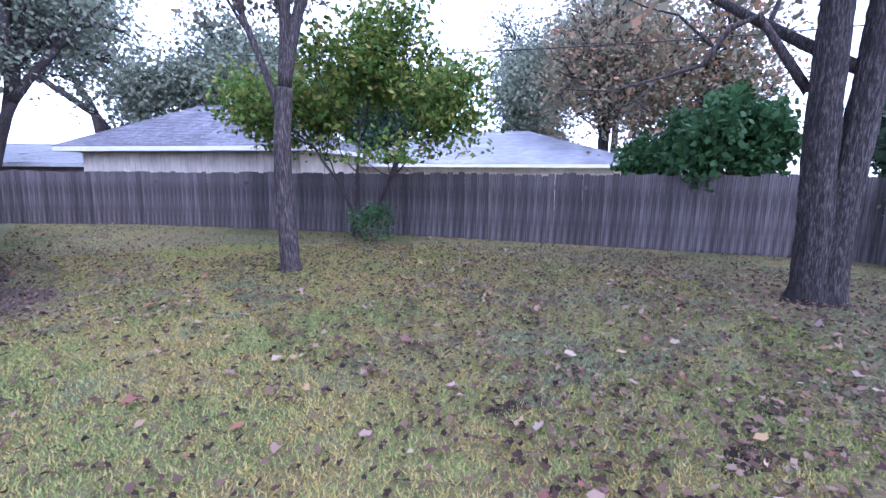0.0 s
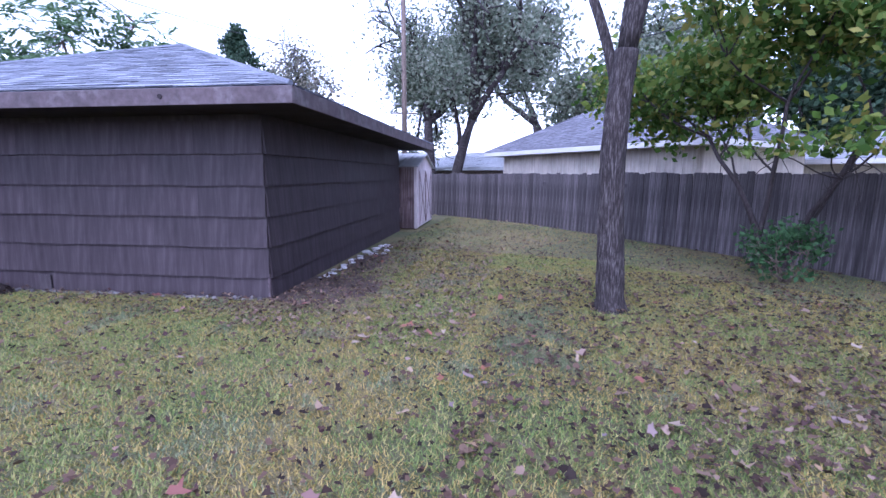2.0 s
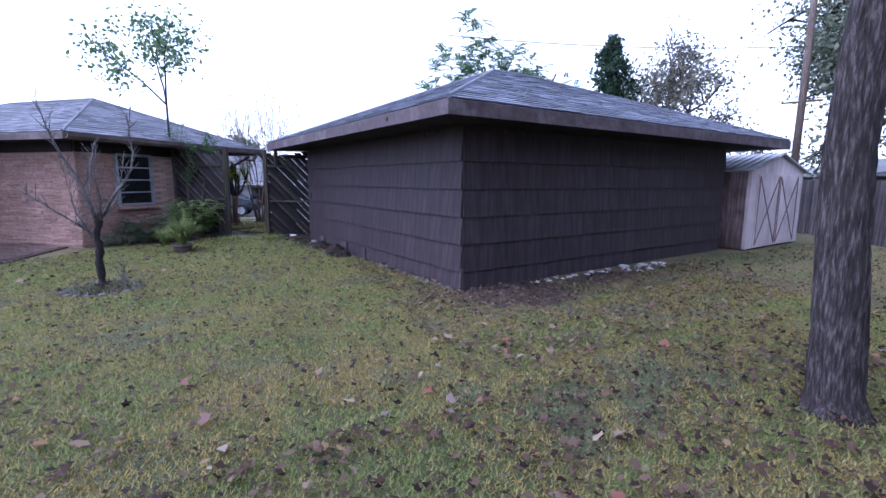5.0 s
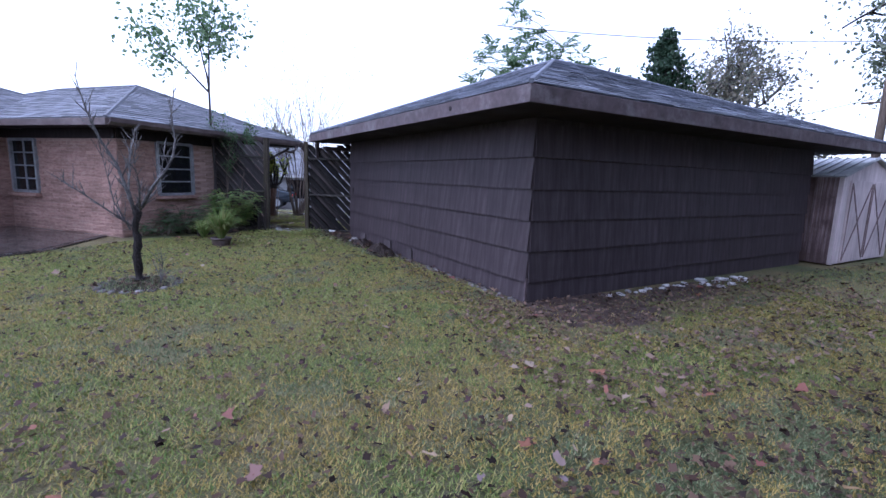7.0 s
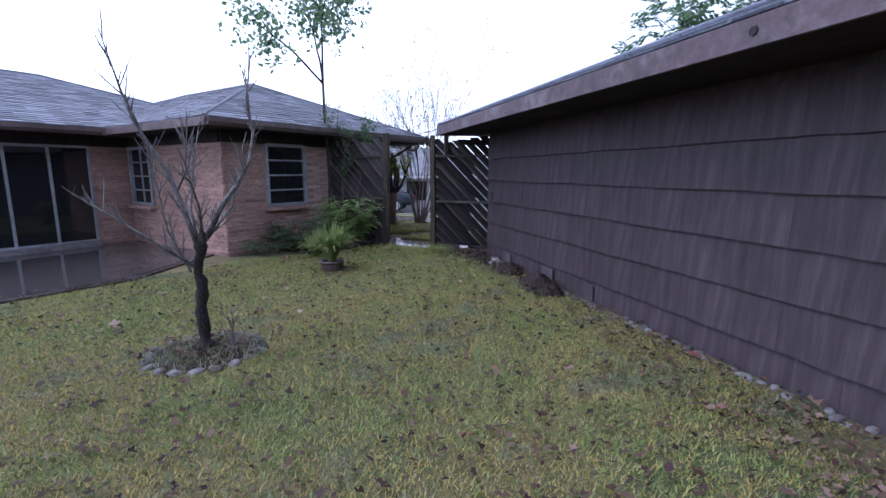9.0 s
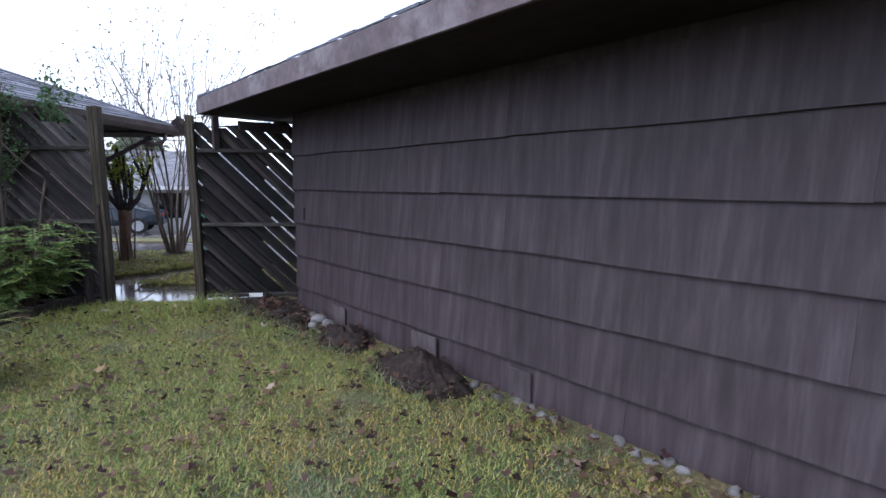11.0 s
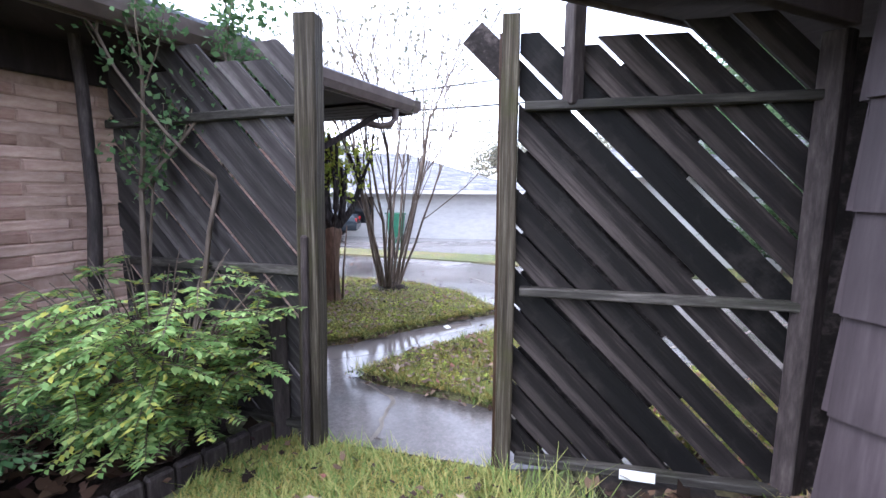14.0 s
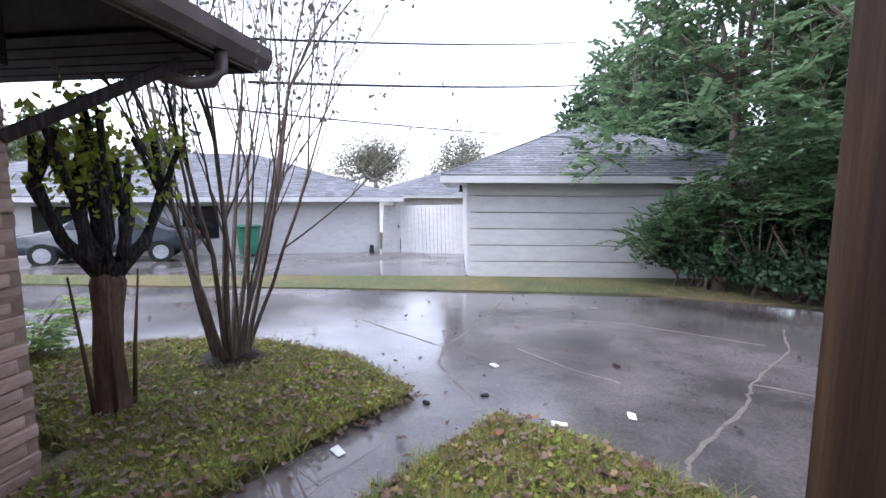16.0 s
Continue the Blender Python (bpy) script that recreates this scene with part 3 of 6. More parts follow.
def roof_shell(c, r, along):
    """The closed shell under the shingles."""
    verts = [*c, *r]
    faces = [(0, 1, 5, 4), (1, 2, 5), (2, 3, 4, 5), (3, 0, 4), (3, 2, 1, 0)] if along else [(0, 1, 4), (1, 2, 5, 4), (2, 3, 5), (3, 0, 4, 5), (3, 2, 1, 0)]
    return verts, faces


# ---------- the brown garage ----------
garage = thing("garage", "brown hip-roofed garage clad in wide lapped siding", "garage", ((GX0 + GX1) / 2, (GY0 + GY1) / 2, 0))
wall_t = 0.1
for a, b in (((GX0, GY0 + wall_t / 2), (GX1, GY0 + wall_t / 2)), ((GX1 - wall_t / 2, GY0 + wall_t), (GX1 - wall_t / 2, GY1 - wall_t)), ((GX1, GY1 - wall_t / 2), (GX0, GY1 - wall_t / 2)), ((GX0 + wall_t / 2, GY1 - wall_t), (GX0 + wall_t / 2, GY0 + wall_t))):
    part("wall", beam((*a, 1.05), (*b, 1.05), wall_t, 2.26, bevel=0), SIDING, garage)
hip_roof(garage, (-7.28, 7.03), (1, 0, 0), (0, 1, 0), 7.73, 8.9, 2.345, 0.385, SHINGLE, SOFFIT, FASCIA, deep=0.165)
part("eave_brace", beam((-6.62, 7.2, 2.02), (-6.62, 7.74, 2.02), 0.05, 0.09), SOFFIT, garage)
# small junction box, given the siding's brown instead of light grey
part("hasp", box((0.05, 0.03, 0.14), pose(-6.32, 7.735, 1.10), 0.006), SIDING, garage, "small junction box on the siding, brown like the boards")
part("knot_hole", tubes([[((-0.925, 7.012, 2.262), 0.03), ((-0.925, 6.996, 2.262), 0.026)]], 7), SOFFIT, garage, "small hole in the fascia")
part("corner_strip", beam((GX1 - 0.008, GY0 - 0.012, 0.02), (GX1 - 0.008, GY0 - 0.012, 0.30), 0.03, 0.03, (0, 1, 0)), FASCIA, garage, "exposed pale corner strip")
for x0, x1, z in ((-4.47, -4.17, 0.115), (-3.44, -3.27, 0.10), (-5.72, -5.5, 0.09)):
    part("patch_board", beam((x0, GY0 - 0.042, z), (x1, GY0 - 0.042, z + 0.004), 0.012, 0.21, bevel=0.003), PATCHWOOD, garage, "paler loose patch board at the wall's foot")


# ---------- posts, gate panels ----------
def fence_post(a, height, w, label, lean=(0, 0), mat=POSTWOOD, name="gate_post"):
    t = thing(name, label, "post", a)
    bm = bmesh.new()
    x, y, z = a
    n = 9
    rings = []
    for i in range(n):
        f = i / (n - 1)
        cx, cy = x + lean[0] * f + 0.006 * noise.noise(Vector((x, y, f * 4))), y + lean[1] * f
        s = w / 2 * (1 + 0.05 * noise.noise(Vector((y, x, f * 6))))
        rings.append([bm.verts.new((cx + u * s, cy + q * s, z + height * f)) for u, q in ((-1, -.85), (-.85, -1), (.85, -1), (1, -.85), (1, .85), (.85, 1), (-.85, 1), (-1, .85))])
    for r0, r1 in zip(rings, rings[1:]):
        for k in range(8):
            bm.faces.new((r0[k], r0[(k + 1) % 8], r1[(k + 1) % 8], r1[k]))
    bm.faces.new(rings[-1])
    bm.faces.new(rings[0][::-1])
    bmesh.ops.rotate(bm, verts=bm.verts, cent=(x, y, z), matrix=Matrix.Rotation(radians(57), 3, "Z"))
    part("shaft", bm, mat, t)
    return t


P2, P1 = Vector((-7.58, 7.02, 0)), Vector((-8.21, 6.18, 0))
post_b = fence_post(tuple(P2), 2.20, 0.080, "weathered grey-green wooden gate post", (-0.01, 0.0))
post_a = fence_post(tuple(P1), 2.27, 0.115, "cracked weathered wooden gate post with moss", (0.03, 0.0))
# thin facing added so that the post's inner side is darker brown
part("jamb_board", beam(P2 + Vector((-0.0485 * 0.545, -0.0485 * 0.839, 0.0)), P2 + Vector((-0.0485 * 0.545 - 0.01, -0.0485 * 0.839, 2.12)), 0.016, 0.076, (0.839, -0.545, 0), 0.003), POSTSIDEWOOD, post_b, "added facing that makes the post's inner side dark wet brown")
part("split_face", beam(P1 + Vector((0.06, -0.05, 0.0)), P1 + Vector((0.05, -0.03, 1.18)), 0.05, 0.035, (0, 1, 0), 0.01), DARKTWIG, post_a, "dark rotten split side of the post")


def slanted_panel(t, a, b, z0, z1, board, gap, mat, tops, seed, thick=0.022, skip=()):
    """Boards that fall from the a side to the b side at 45 degrees, cut to a rectangle, uneven at the top."""
    a, b = Vector(a), Vector(b)
    x = (b - a).normalized()
    n = Vector((x.y, -x.x, 0))
    length = (b - a).length
    rng = random.Random(seed)
    step = (board + gap) * 1.414
    k = 0
    s = z0 + 0.02
    while s < z1 + length + 0.4:
        # the board's upper line is z = s - u, its lower line a board's width beneath
        w = board * 1.414 * rng.uniform(0.93, 1.03)
        top = z1 + rng.uniform(*tops)
        outline = []
        hi, lo = s, s - w

        def clip(line):
            pts = []
            u0 = max(0.0, line - top)
            u1 = min(length, line - z0)
            if u1 > u0:
                pts = [(u0, line - u0), (u1, line - u1)]
            return pts

        up, dn = clip(hi), clip(lo)
        if up and dn and k not in skip:
            outline = [up[0], up[1]]
            if up[1][0] >= length - 1e-6 and dn[1][0] < length:
                outline.append((length, z0))
            outline += [dn[1], dn[0]]
            if dn[0][0] <= 1e-6 and up[0][0] > 1e-6:
                outline.append((0.0, min(top, lo + w * 0.6 if lo + w * 0.6 < top else top)))
            off = (k % 2) * 0.012 + rng.uniform(-0.003, 0.003)
            verts = []
            for h in (off, off + thick):
                verts += [a + x * u + n * h + Vector((0, 0, z)) for u, z in outline]
            m = len(outline)
            faces = [tuple(range(m)), tuple(range(2 * m - 1, m - 1, -1))] + [(i, m + i, m + (i + 1) % m, (i + 1) % m) for i in range(m)]
            lie = Matrix((((x - Vector((0, 0, 1))) / 1.41421), n, ((x + Vector((0, 0, 1))) / 1.41421))).transposed().to_4x4()
            lie.translation = sum(verts, Vector()) / len(verts)
            back = lie.inverted()
            bm = bmesh.new()
            vs = [bm.verts.new(back @ v) for v in verts]
            for f in faces:
                if len(set(f)) > 2:
                    try:
                        bm.faces.new([vs[i] for i in f])
                    except ValueError:
                        pass
            bmesh.ops.remove_doubles(bm, verts=bm.verts, dist=1e-4)
            part("slanted_board", bm, mat, t).matrix_basis = lie
        s += step * rng.choice((0.97, 0.98, 0.99, 1.0))
        k += 1


G_END = Vector((-6.80, 8.02, 0))
gate = thing("slanted_fence", "dark weathered fence of slanted boards with gaps", "fence panel", tuple((P2 + G_END) / 2))
run = (G_END - P2).normalized()
face = Vector((run.y, -run.x, 0))
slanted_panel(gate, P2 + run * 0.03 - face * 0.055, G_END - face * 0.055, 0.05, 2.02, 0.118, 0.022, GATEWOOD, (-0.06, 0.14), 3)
# strips added behind the gaps to block the sky's light over the post's half of the panel
wide = (G_END - P2).length - 0.03
for k in range(0, 17):
    line = 0.07 + k * 0.1952 + 0.016
    u0, u1 = max(0.04, line - 1.98), min(wide * (0.60 + 0.06 * math.sin(k * 2.3)), line - 0.10)
    if u1 - u0 > 0.05 and k != 10:
        o = P2 + run * 0.03 - face * 0.085
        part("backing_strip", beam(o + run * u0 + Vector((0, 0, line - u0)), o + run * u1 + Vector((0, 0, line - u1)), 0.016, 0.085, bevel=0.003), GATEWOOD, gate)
for z in (0.07, 0.935, 1.80):
    part("rail", beam(P2 + run * 0.06 + face * 0.0 + Vector((0, 0, z)), G_END + face * 0.0 + Vector((0, 0, z + random.uniform(-0.015, 0.015))), 0.06, 0.042, bevel=0.006), RAILWOOD, gate, "grey rail across the boards")
part("stile", beam(G_END + Vector((0, 0, 0.0)), G_END + Vector((0.01, 0, 2.05)), 0.09, 0.09, (0, 1, 0), 0.006), DARKTWIG, gate)
part("filler_board", beam(G_END + run * 0.05 + Vector((0, 0, 1.02)), Vector((-6.62, 8.25, 1.02)), 0.03, 2.0, bevel=0.004), GATEWOOD, gate)
part("short_post", beam(P2 + run * 0.27 + Vector((0, 0, 1.80)), P2 + run * 0.27 + Vector((0, 0, 2.24)), 0.07, 0.07, (0, 1, 0), 0.006), DARKTWIG, gate)
part("slanted_board", beam(P2 - run * 0.20 - face * 0.06 + Vector((0, 0, 2.16)), P2 + run * 0.04 - face * 0.06 + Vector((0, 0, 1.92)), 0.022, 0.13), GATEWOOD, gate)
part("paint_patch", beam(P2 + run * 0.56 + face * 0.033 + Vector((0, 0, 0.075)), P2 + run * 0.72 + face * 0.033 + Vector((0, 0, 0.075)), 0.004, 0.05, bevel=0), BARWHITE, gate, "patch of white paint on the rail")
H_END = Vector((-9.22, 5.15, 0))
run2 = (H_END - P1).normalized()
face2 = -Vector((run2.y, -run2.x, 0))
side = thing("side_fence", "old slanted-board fence panel overgrown beside the house", "fence panel", tuple((P1 + H_END) / 2))
slanted_panel(side, H_END - face2 * 0.05, P1 - run2 * -0.05 - face2 * 0.05, 0.05, 2.02, 0.112, 0.016, SIDEWOOD, (-0.02, 0.22), 8)
for z in (0.10, 0.98, 1.82):
    part("rail", beam(H_END + Vector((0, 0, z - 0.02)), P1 + Vector((0, 0, z)), 0.05, 0.05, bevel=0.006), RAILWOOD, side, "old rail across the boards")
part("short_post", beam(P1 + run2 * 0.22 + Vector((0, 0, 0)), P1 + run2 * 0.23 + Vector((0, 0, 0.78)), 0.10, 0.09, (0, 1, 0), 0.008), DARKTWIG, side, "dark short stump of a post")


# ---------- board fences round the yard ----------
def board_mesh(w, h, seed):
    """One dog-eared picket, its base at the origin."""
    rng = random.Random(seed)
    ear, t = 0.022, 0.017
    pts = [(-w / 2, 0), (w / 2, 0), (w / 2, h - ear), (w / 2 - ear, h), (-w / 2 + ear, h), (-w / 2, h - ear)]
    pts = [(x + rng.uniform(-.002, .002), z) for x, z in pts]
    n = len(pts)
    verts = [(x, -t / 2, z) for x, z in pts] + [(x, t / 2, z) for x, z in pts]
    faces = [tuple(range(n)), tuple(range(2 * n - 1, n - 1, -1))] + [(i, n + i, n + (i + 1) % n, (i + 1) % n) for i in range(n)]
    return mesh_of("fence_board", verts, faces, FENCE)


BOARDS = [board_mesh(0.149, 1.52 + 0.012 * i, i) for i in range(5)]
FENCE_RUNS = []


def board_fence(a, b, label):
    a, b = Vector((*a, 0)), Vector((*b, 0))
    t = thing("board_fence", label, "fence", tuple((a + b) / 2), "yard fence")
    d = (b - a).normalized()
    n = Vector((d.y, -d.x, 0))
    for z in (0.3, 1.25):
        part("rail", beam(a - n * 0.03 + Vector((0, 0, z)), b - n * 0.03 + Vector((0, 0, z)), 0.04, 0.09), FENCE, t)
    FENCE_RUNS.append((t, a, b, d))


CORNERS = [(-3.6, 22.6), (0.6, 19.5), (3.4, 16.9), (7.2, 11.2), (9.6, 6.4), (11.75, 1.75)]
for a, b in zip(CORNERS, CORNERS[1:]):
    board_fence(a, b, "weathered grey board fence along the back yard")
board_fence((11.75, 1.75), (10.6, 0.15), "weathered grey board fence with a gap at the corner")
board_fence((10.6, 0.15), (3.0, -7.5), "weathered grey board fence along the yard's side")


# ---------- shed ----------
def shed():
    t = thing("garden_shed", "small pale pink metal garden shed with double doors", "shed", (-0.55, 16.4, 0))
    x0, x1, y0, y1, h, top = -1.15, 0.12, 15.05, 17.85, 1.72, 2.08
    yc = (y0 + y1) / 2
    part("side_wall", beam((x0, y0 + 0.02, h / 2 + 0.03), (x1, y0 + 0.02, h / 2 + 0.03), 0.03, h, bevel=0), SHEDSIDE, t, "rust-stained ribbed side wall")
    part("side_wall", beam((x0, y1 - 0.02, h / 2 + 0.03), (x1, y1 - 0.02, h / 2 + 0.03), 0.03, h, bevel=0), SHEDSIDE, t)
    for i in range(9):
        u = x0 + 0.08 + i * 0.135
        part("rib", beam((u, y0 - 0.003, 0.05), (u, y0 - 0.003, h), 0.03, 0.02, (0, 1, 0)), SHEDSIDE, t)
    gable = [(y0, 0.03), (y1, 0.03), (y1, h), (yc, top), (y0, h)]
    for xx, nm in ((x1, "front_wall"), (x0, "back_wall")):
        verts = [(xx - 0.015, y, z) for y, z in gable] + [(xx + 0.015, y, z) for y, z in gable]
        part(nm, (verts, [(4, 3, 2, 1, 0), (5, 6, 7, 8, 9)] + [(i, (i + 1) % 5, 5 + (i + 1) % 5, 5 + i) for i in range(5)]), PINKPAINT, t)
    for ya, yb in ((y0 + 0.35, yc - 0.01), (yc + 0.01, y1 - 0.35)):
        door = part("door", beam((x1 + 0.035, ya, 0.85), (x1 + 0.035, yb, 0.85), 0.03, 1.6), PINKPAINT, t, "pale pink door leaf with cross braces")
        for p, q in (((ya + .03, 0.1), (yb - .03, 1.6)), ((ya + .03, 1.6), (yb - .03, 0.1)), ((ya + .03, 0.1), (ya + .03, 1.6)), ((yb - .03, 0.1), (yb - .03, 1.6))):
            part("brace", beam((x1 + 0.055, p[0], p[1]), (x1 + 0.055, q[0], q[1]), 0.035, 0.012, (1, 0, 0), 0.002), SHEDSIDE, door)
    part("corner_trim", beam((x1 + 0.01, y0, 0.03), (x1 + 0.01, y0, h), 0.08, 0.05, (0, 1, 0)), PINKPAINT, t)
    for ye, za in ((y0 - 0.1, h - 0.02), (y1 + 0.1, h - 0.02)):
        verts = [(x0 - 0.08, ye, za), (x1 + 0.1, ye, za), (x1 + 0.1, yc, top + 0.02), (x0 - 0.08, yc, top + 0.02)]
        verts += [(x, y, z + 0.03) for x, y, z in verts]
        part("roof_slope", (verts, [(3, 2, 1, 0), (4, 5, 6, 7)] + [(i, (i + 1) % 4, 4 + (i + 1) % 4, 4 + i) for i in range(4)]), METAL, t, "pale metal roof sheet")
        for i in range(9):
            u = x0 + 0.02 + i * 0.165
            part("roof_rib", beam((u, ye, za + 0.04), (u, yc, top + 0.06), 0.02, 0.02), METAL, t)


shed()


# ---------- windows and doors of the brick house ----------
def window_in(parent, a, b, z0, z1, rows, cols, out, name, sill_mat=BRICKREST):
    """A sash window between plan points a and b: frame, bars, panes and sill."""
    a, b, out = Vector(a), Vector(b), Vector(out)
    d = (b - a).normalized()
    up = Vector((0, 0, 1))
    w = thing(name, "dark sash window with grey bars in a brick wall", "window", tuple((a + b) / 2 + up * z0), kind="structure")
    part("frame", beam(a + up * z0 + out * 0.02, b + up * z0 + out * 0.02, 0.09, 0.06), TRIM, w)
    part("frame", beam(a + up * z1 + out * 0.02, b + up * z1 + out * 0.02, 0.09, 0.06), TRIM, w)
    for p in (a, b):
        part("frame", beam(p + up * z0 + out * 0.02, p + up * z1 + out * 0.02, 0.06, 0.09, out), TRIM, w)
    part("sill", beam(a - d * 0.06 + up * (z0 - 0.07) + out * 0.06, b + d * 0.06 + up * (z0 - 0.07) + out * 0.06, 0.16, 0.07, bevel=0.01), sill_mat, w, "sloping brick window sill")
    for i in range(1, rows):
        z = z0 + (z1 - z0) * i / rows
        part("bar", beam(a + up * z + out * 0.01, b + up * z + out * 0.01, 0.035, 0.03), TRIM, w)
    for j in range(1, cols):
        p = a.lerp(b, j / cols)
        part("bar", beam(p + up * z0 + out * 0.01, p + up * z1 + out * 0.01, 0.03, 0.035, out), TRIM, w)
    for i in range(rows):
        for j in range(cols):
            p, q = a.lerp(b, j / cols), a.lerp(b, (j + 1) / cols)
            zz0, zz1 = z0 + (z1 - z0) * i / rows, z0 + (z1 - z0) * (i + 1) / rows
            g = [p + up * zz0, q + up * zz0, q + up * zz1, p + up * zz1]
            ob = part("pane", ([v - out * 0.0 for v in g] + [v - out * 0.005 for v in g], [(0, 1, 2, 3), (7, 6, 5, 4)]), GLASS, w)
            ob.visible_shadow = False
    return w


house = thing("brick_house", "low salmon-brick ranch house with shingled hip roofs", "house", tuple(SOUTH_CORNER))
WIN_A = (SOUTH_CORNER + 0.87 * HY, SOUTH_CORNER + 1.77 * HY, 0.88, 2.02)
WIN_B = (INNER + 0.18 * HX, INNER + 1.02 * HX, 0.86, 2.0)
SLIDE = (INNER - 0.72 * HY, INNER - 3.3 * HY, 0.12, 2.02)


def brick_wall(a, b, holes, top=2.30, out=None):
    """The backing of a brick wall with openings cut through, as solid pieces between and round them."""
    a, b = Vector(a), Vector(b)
    d = (b - a).normalized()
    inward = -Vector(out) * 0.14
    u = 0.0
    length = (b - a).length

    def block(u0, u1, z0, z1):
        if u1 - u0 > 0.01 and z1 - z0 > 0.01:
            p, q = a + d * u0 + inward * 0.5, a + d * u1 + inward * 0.5
            part("wall", beam(p + Vector((0, 0, (z0 + z1) / 2)), q + Vector((0, 0, (z0 + z1) / 2)), 0.14, z1 - z0, bevel=0), MORTAR, house, "recessed mortar behind the bricks")

    for h0, h1, z0, z1 in holes:
        block(u, h0, -0.05, top)
        block(h0, h1, -0.05, z0)
        block(h0, h1, z1, top)
        u = h1
    block(u, length, -0.05, top)


BRICK_WALLS = [
    (SOUTH_CORNER, NORTH_CORNER, [(0.87, 1.77, 0.88, 2.02)], HX),
    (INNER, SOUTH_CORNER, [(0.18, 1.02, 0.86, 2.0)], -HY),
    (INNER - 6.0 * HY, INNER, [(2.7, 5.28, 0.12, 2.02)], HX),
    (NORTH_CORNER, NORTH_CORNER - 6.0 * HX, [], HY),
]
for a, b, holes, out in BRICK_WALLS:
    brick_wall(a, b, holes, 2.3, out)
window_in(house, WIN_A[0], WIN_A[1], WIN_A[2], WIN_A[3], 4, 1, HX, "window_1")
window_in(house, WIN_B[0], WIN_B[1], WIN_B[2], WIN_B[3], 4, 2, -HY, "window_2")
for a, b, holes, out in BRICK_WALLS:
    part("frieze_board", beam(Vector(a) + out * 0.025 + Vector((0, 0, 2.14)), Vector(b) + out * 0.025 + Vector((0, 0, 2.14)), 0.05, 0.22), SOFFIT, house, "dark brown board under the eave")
# glass patio doors
door = thing("door_1", "dark sliding glass patio doors in grey metal frames", "sliding door", tuple(SLIDE[0].lerp(SLIDE[1], 0.5)), kind="structure")
for z in (SLIDE[2], SLIDE[3]):
    part("frame", beam(SLIDE[0] + Vector((0, 0, z)), SLIDE[1] + Vector((0, 0, z)), 0.10, 0.07), TRIM, door)
for i in range(5):
    p = SLIDE[0].lerp(SLIDE[1], i / 4)
    part("frame", beam(p + Vector((0, 0, SLIDE[2])), p + Vector((0, 0, SLIDE[3])), 0.045, 0.08, HX), TRIM, door)
for i in range(4):
    p, q = SLIDE[0].lerp(SLIDE[1], i / 4), SLIDE[0].lerp(SLIDE[1], (i + 1) / 4)
    g = [p + Vector((0, 0, SLIDE[2])), q + Vector((0, 0, SLIDE[2])), q + Vector((0, 0, SLIDE[3])), p + Vector((0, 0, SLIDE[3]))]
    part("pane", (g + [v - HX * 0.006 for v in g], [(0, 1, 2, 3), (7, 6, 5, 4)]), GLASS, door).visible_shadow = False
part("threshold", beam(SLIDE[0] + HX * 0.12 + Vector((0, 0, 0.07)), SLIDE[1] + HX * 0.12 + Vector((0, 0, 0.07)), 0.28, 0.10, bevel=0.012), STONE, door, "pale concrete step under the doors")
# rooms behind the glass, their unlit gloom given by a near-black colour
tagged(part("room_floor", poly([tuple(p.xy) for p in (INNER - 0.16 * HX + HY * 0.1, INNER - 4 * HX + HY * 0.1, INNER - 4 * HX - 6 * HY, INNER - 0.16 * HX - 6 * HY)], 0.0, 0.1), GLOOMROOM), "floor behind the glass doors, gloom put into its near-black colour", "floor", kind="structure")
tagged(part("room_wall", beam(INNER - 4.1 * HX + 6 * HY + Vector((0, 0, 1.15)), INNER - 4.1 * HX - 6 * HY + Vector((0, 0, 1.15)), 0.1, 2.4, bevel=0), GLOOMROOM), "wall inside the house, gloom put into its near-black colour", "wall", kind="structure")
tagged(part("room_wall_south", beam(INNER - 6.0 * HY + Vector((0, 0, 1.15)), INNER - 6.0 * HY - 9 * HX + Vector((0, 0, 1.15)), 0.12, 2.3, bevel=0), MORTAR), "plain side wall of the house", "wall", kind="structure")
# roofs of the two wings
E_CORNER = SOUTH_CORNER + 0.6 * HX - 0.6 * HY
hip_roof(house, (E_CORNER - 9.0 * HX).xy, tuple(HX), tuple(HY), 9.0, 5.9, 2.36, 0.40, HOUSESHINGLE, SOFFIT, DARKTRIM, deep=0.13)
M_CORNER = INNER + 0.65 * HX - 9.0 * HY
hip_roof(house, (M_CORNER - 8.8 * HX).xy, tuple(HX), tuple(HY), 8.8, 13.2, 2.35, 0.345, HOUSESHINGLE, SOFFIT, DARKTRIM, deep=0.13)


def gutter(a, b, label):
    a, b = Vector(a), Vector(b)
    d = (b - a).normalized()
    out = Vector((d.y, -d.x, 0))
    prof = [(0.0, -0.10), (0.05, -0.105), (0.085, -0.06), (0.09, 0.0), (0.105, 0.0), (0.10, -0.07), (0.06, -0.122), (0.0, -0.118)]
    verts = [p + out * (u + 0.026) + Vector((0, 0, v)) for p in (a, b) for u, v in prof]
    n = len(prof)
    faces = [(i, (i + 1) % n, n + (i + 1) % n, n + i) for i in range(n)] + [tuple(range(n)), tuple(range(2 * n - 1, n - 1, -1))]
    part("gutter", (verts, faces), DARKTRIM, house, label)


gutter(E_CORNER + Vector((0, 0, 2.355)), E_CORNER + 5.9 * HY + Vector((0, 0, 2.355)), "brown metal gutter along the eave")
gutter(INNER + 0.65 * HX - 9.0 * HY + Vector((0, 0, 2.345)), INNER + 0.65 * HX - 0.7 * HY + Vector((0, 0, 2.345)), "brown metal gutter along the eave")
TIP = E_CORNER + 5.9 * HY
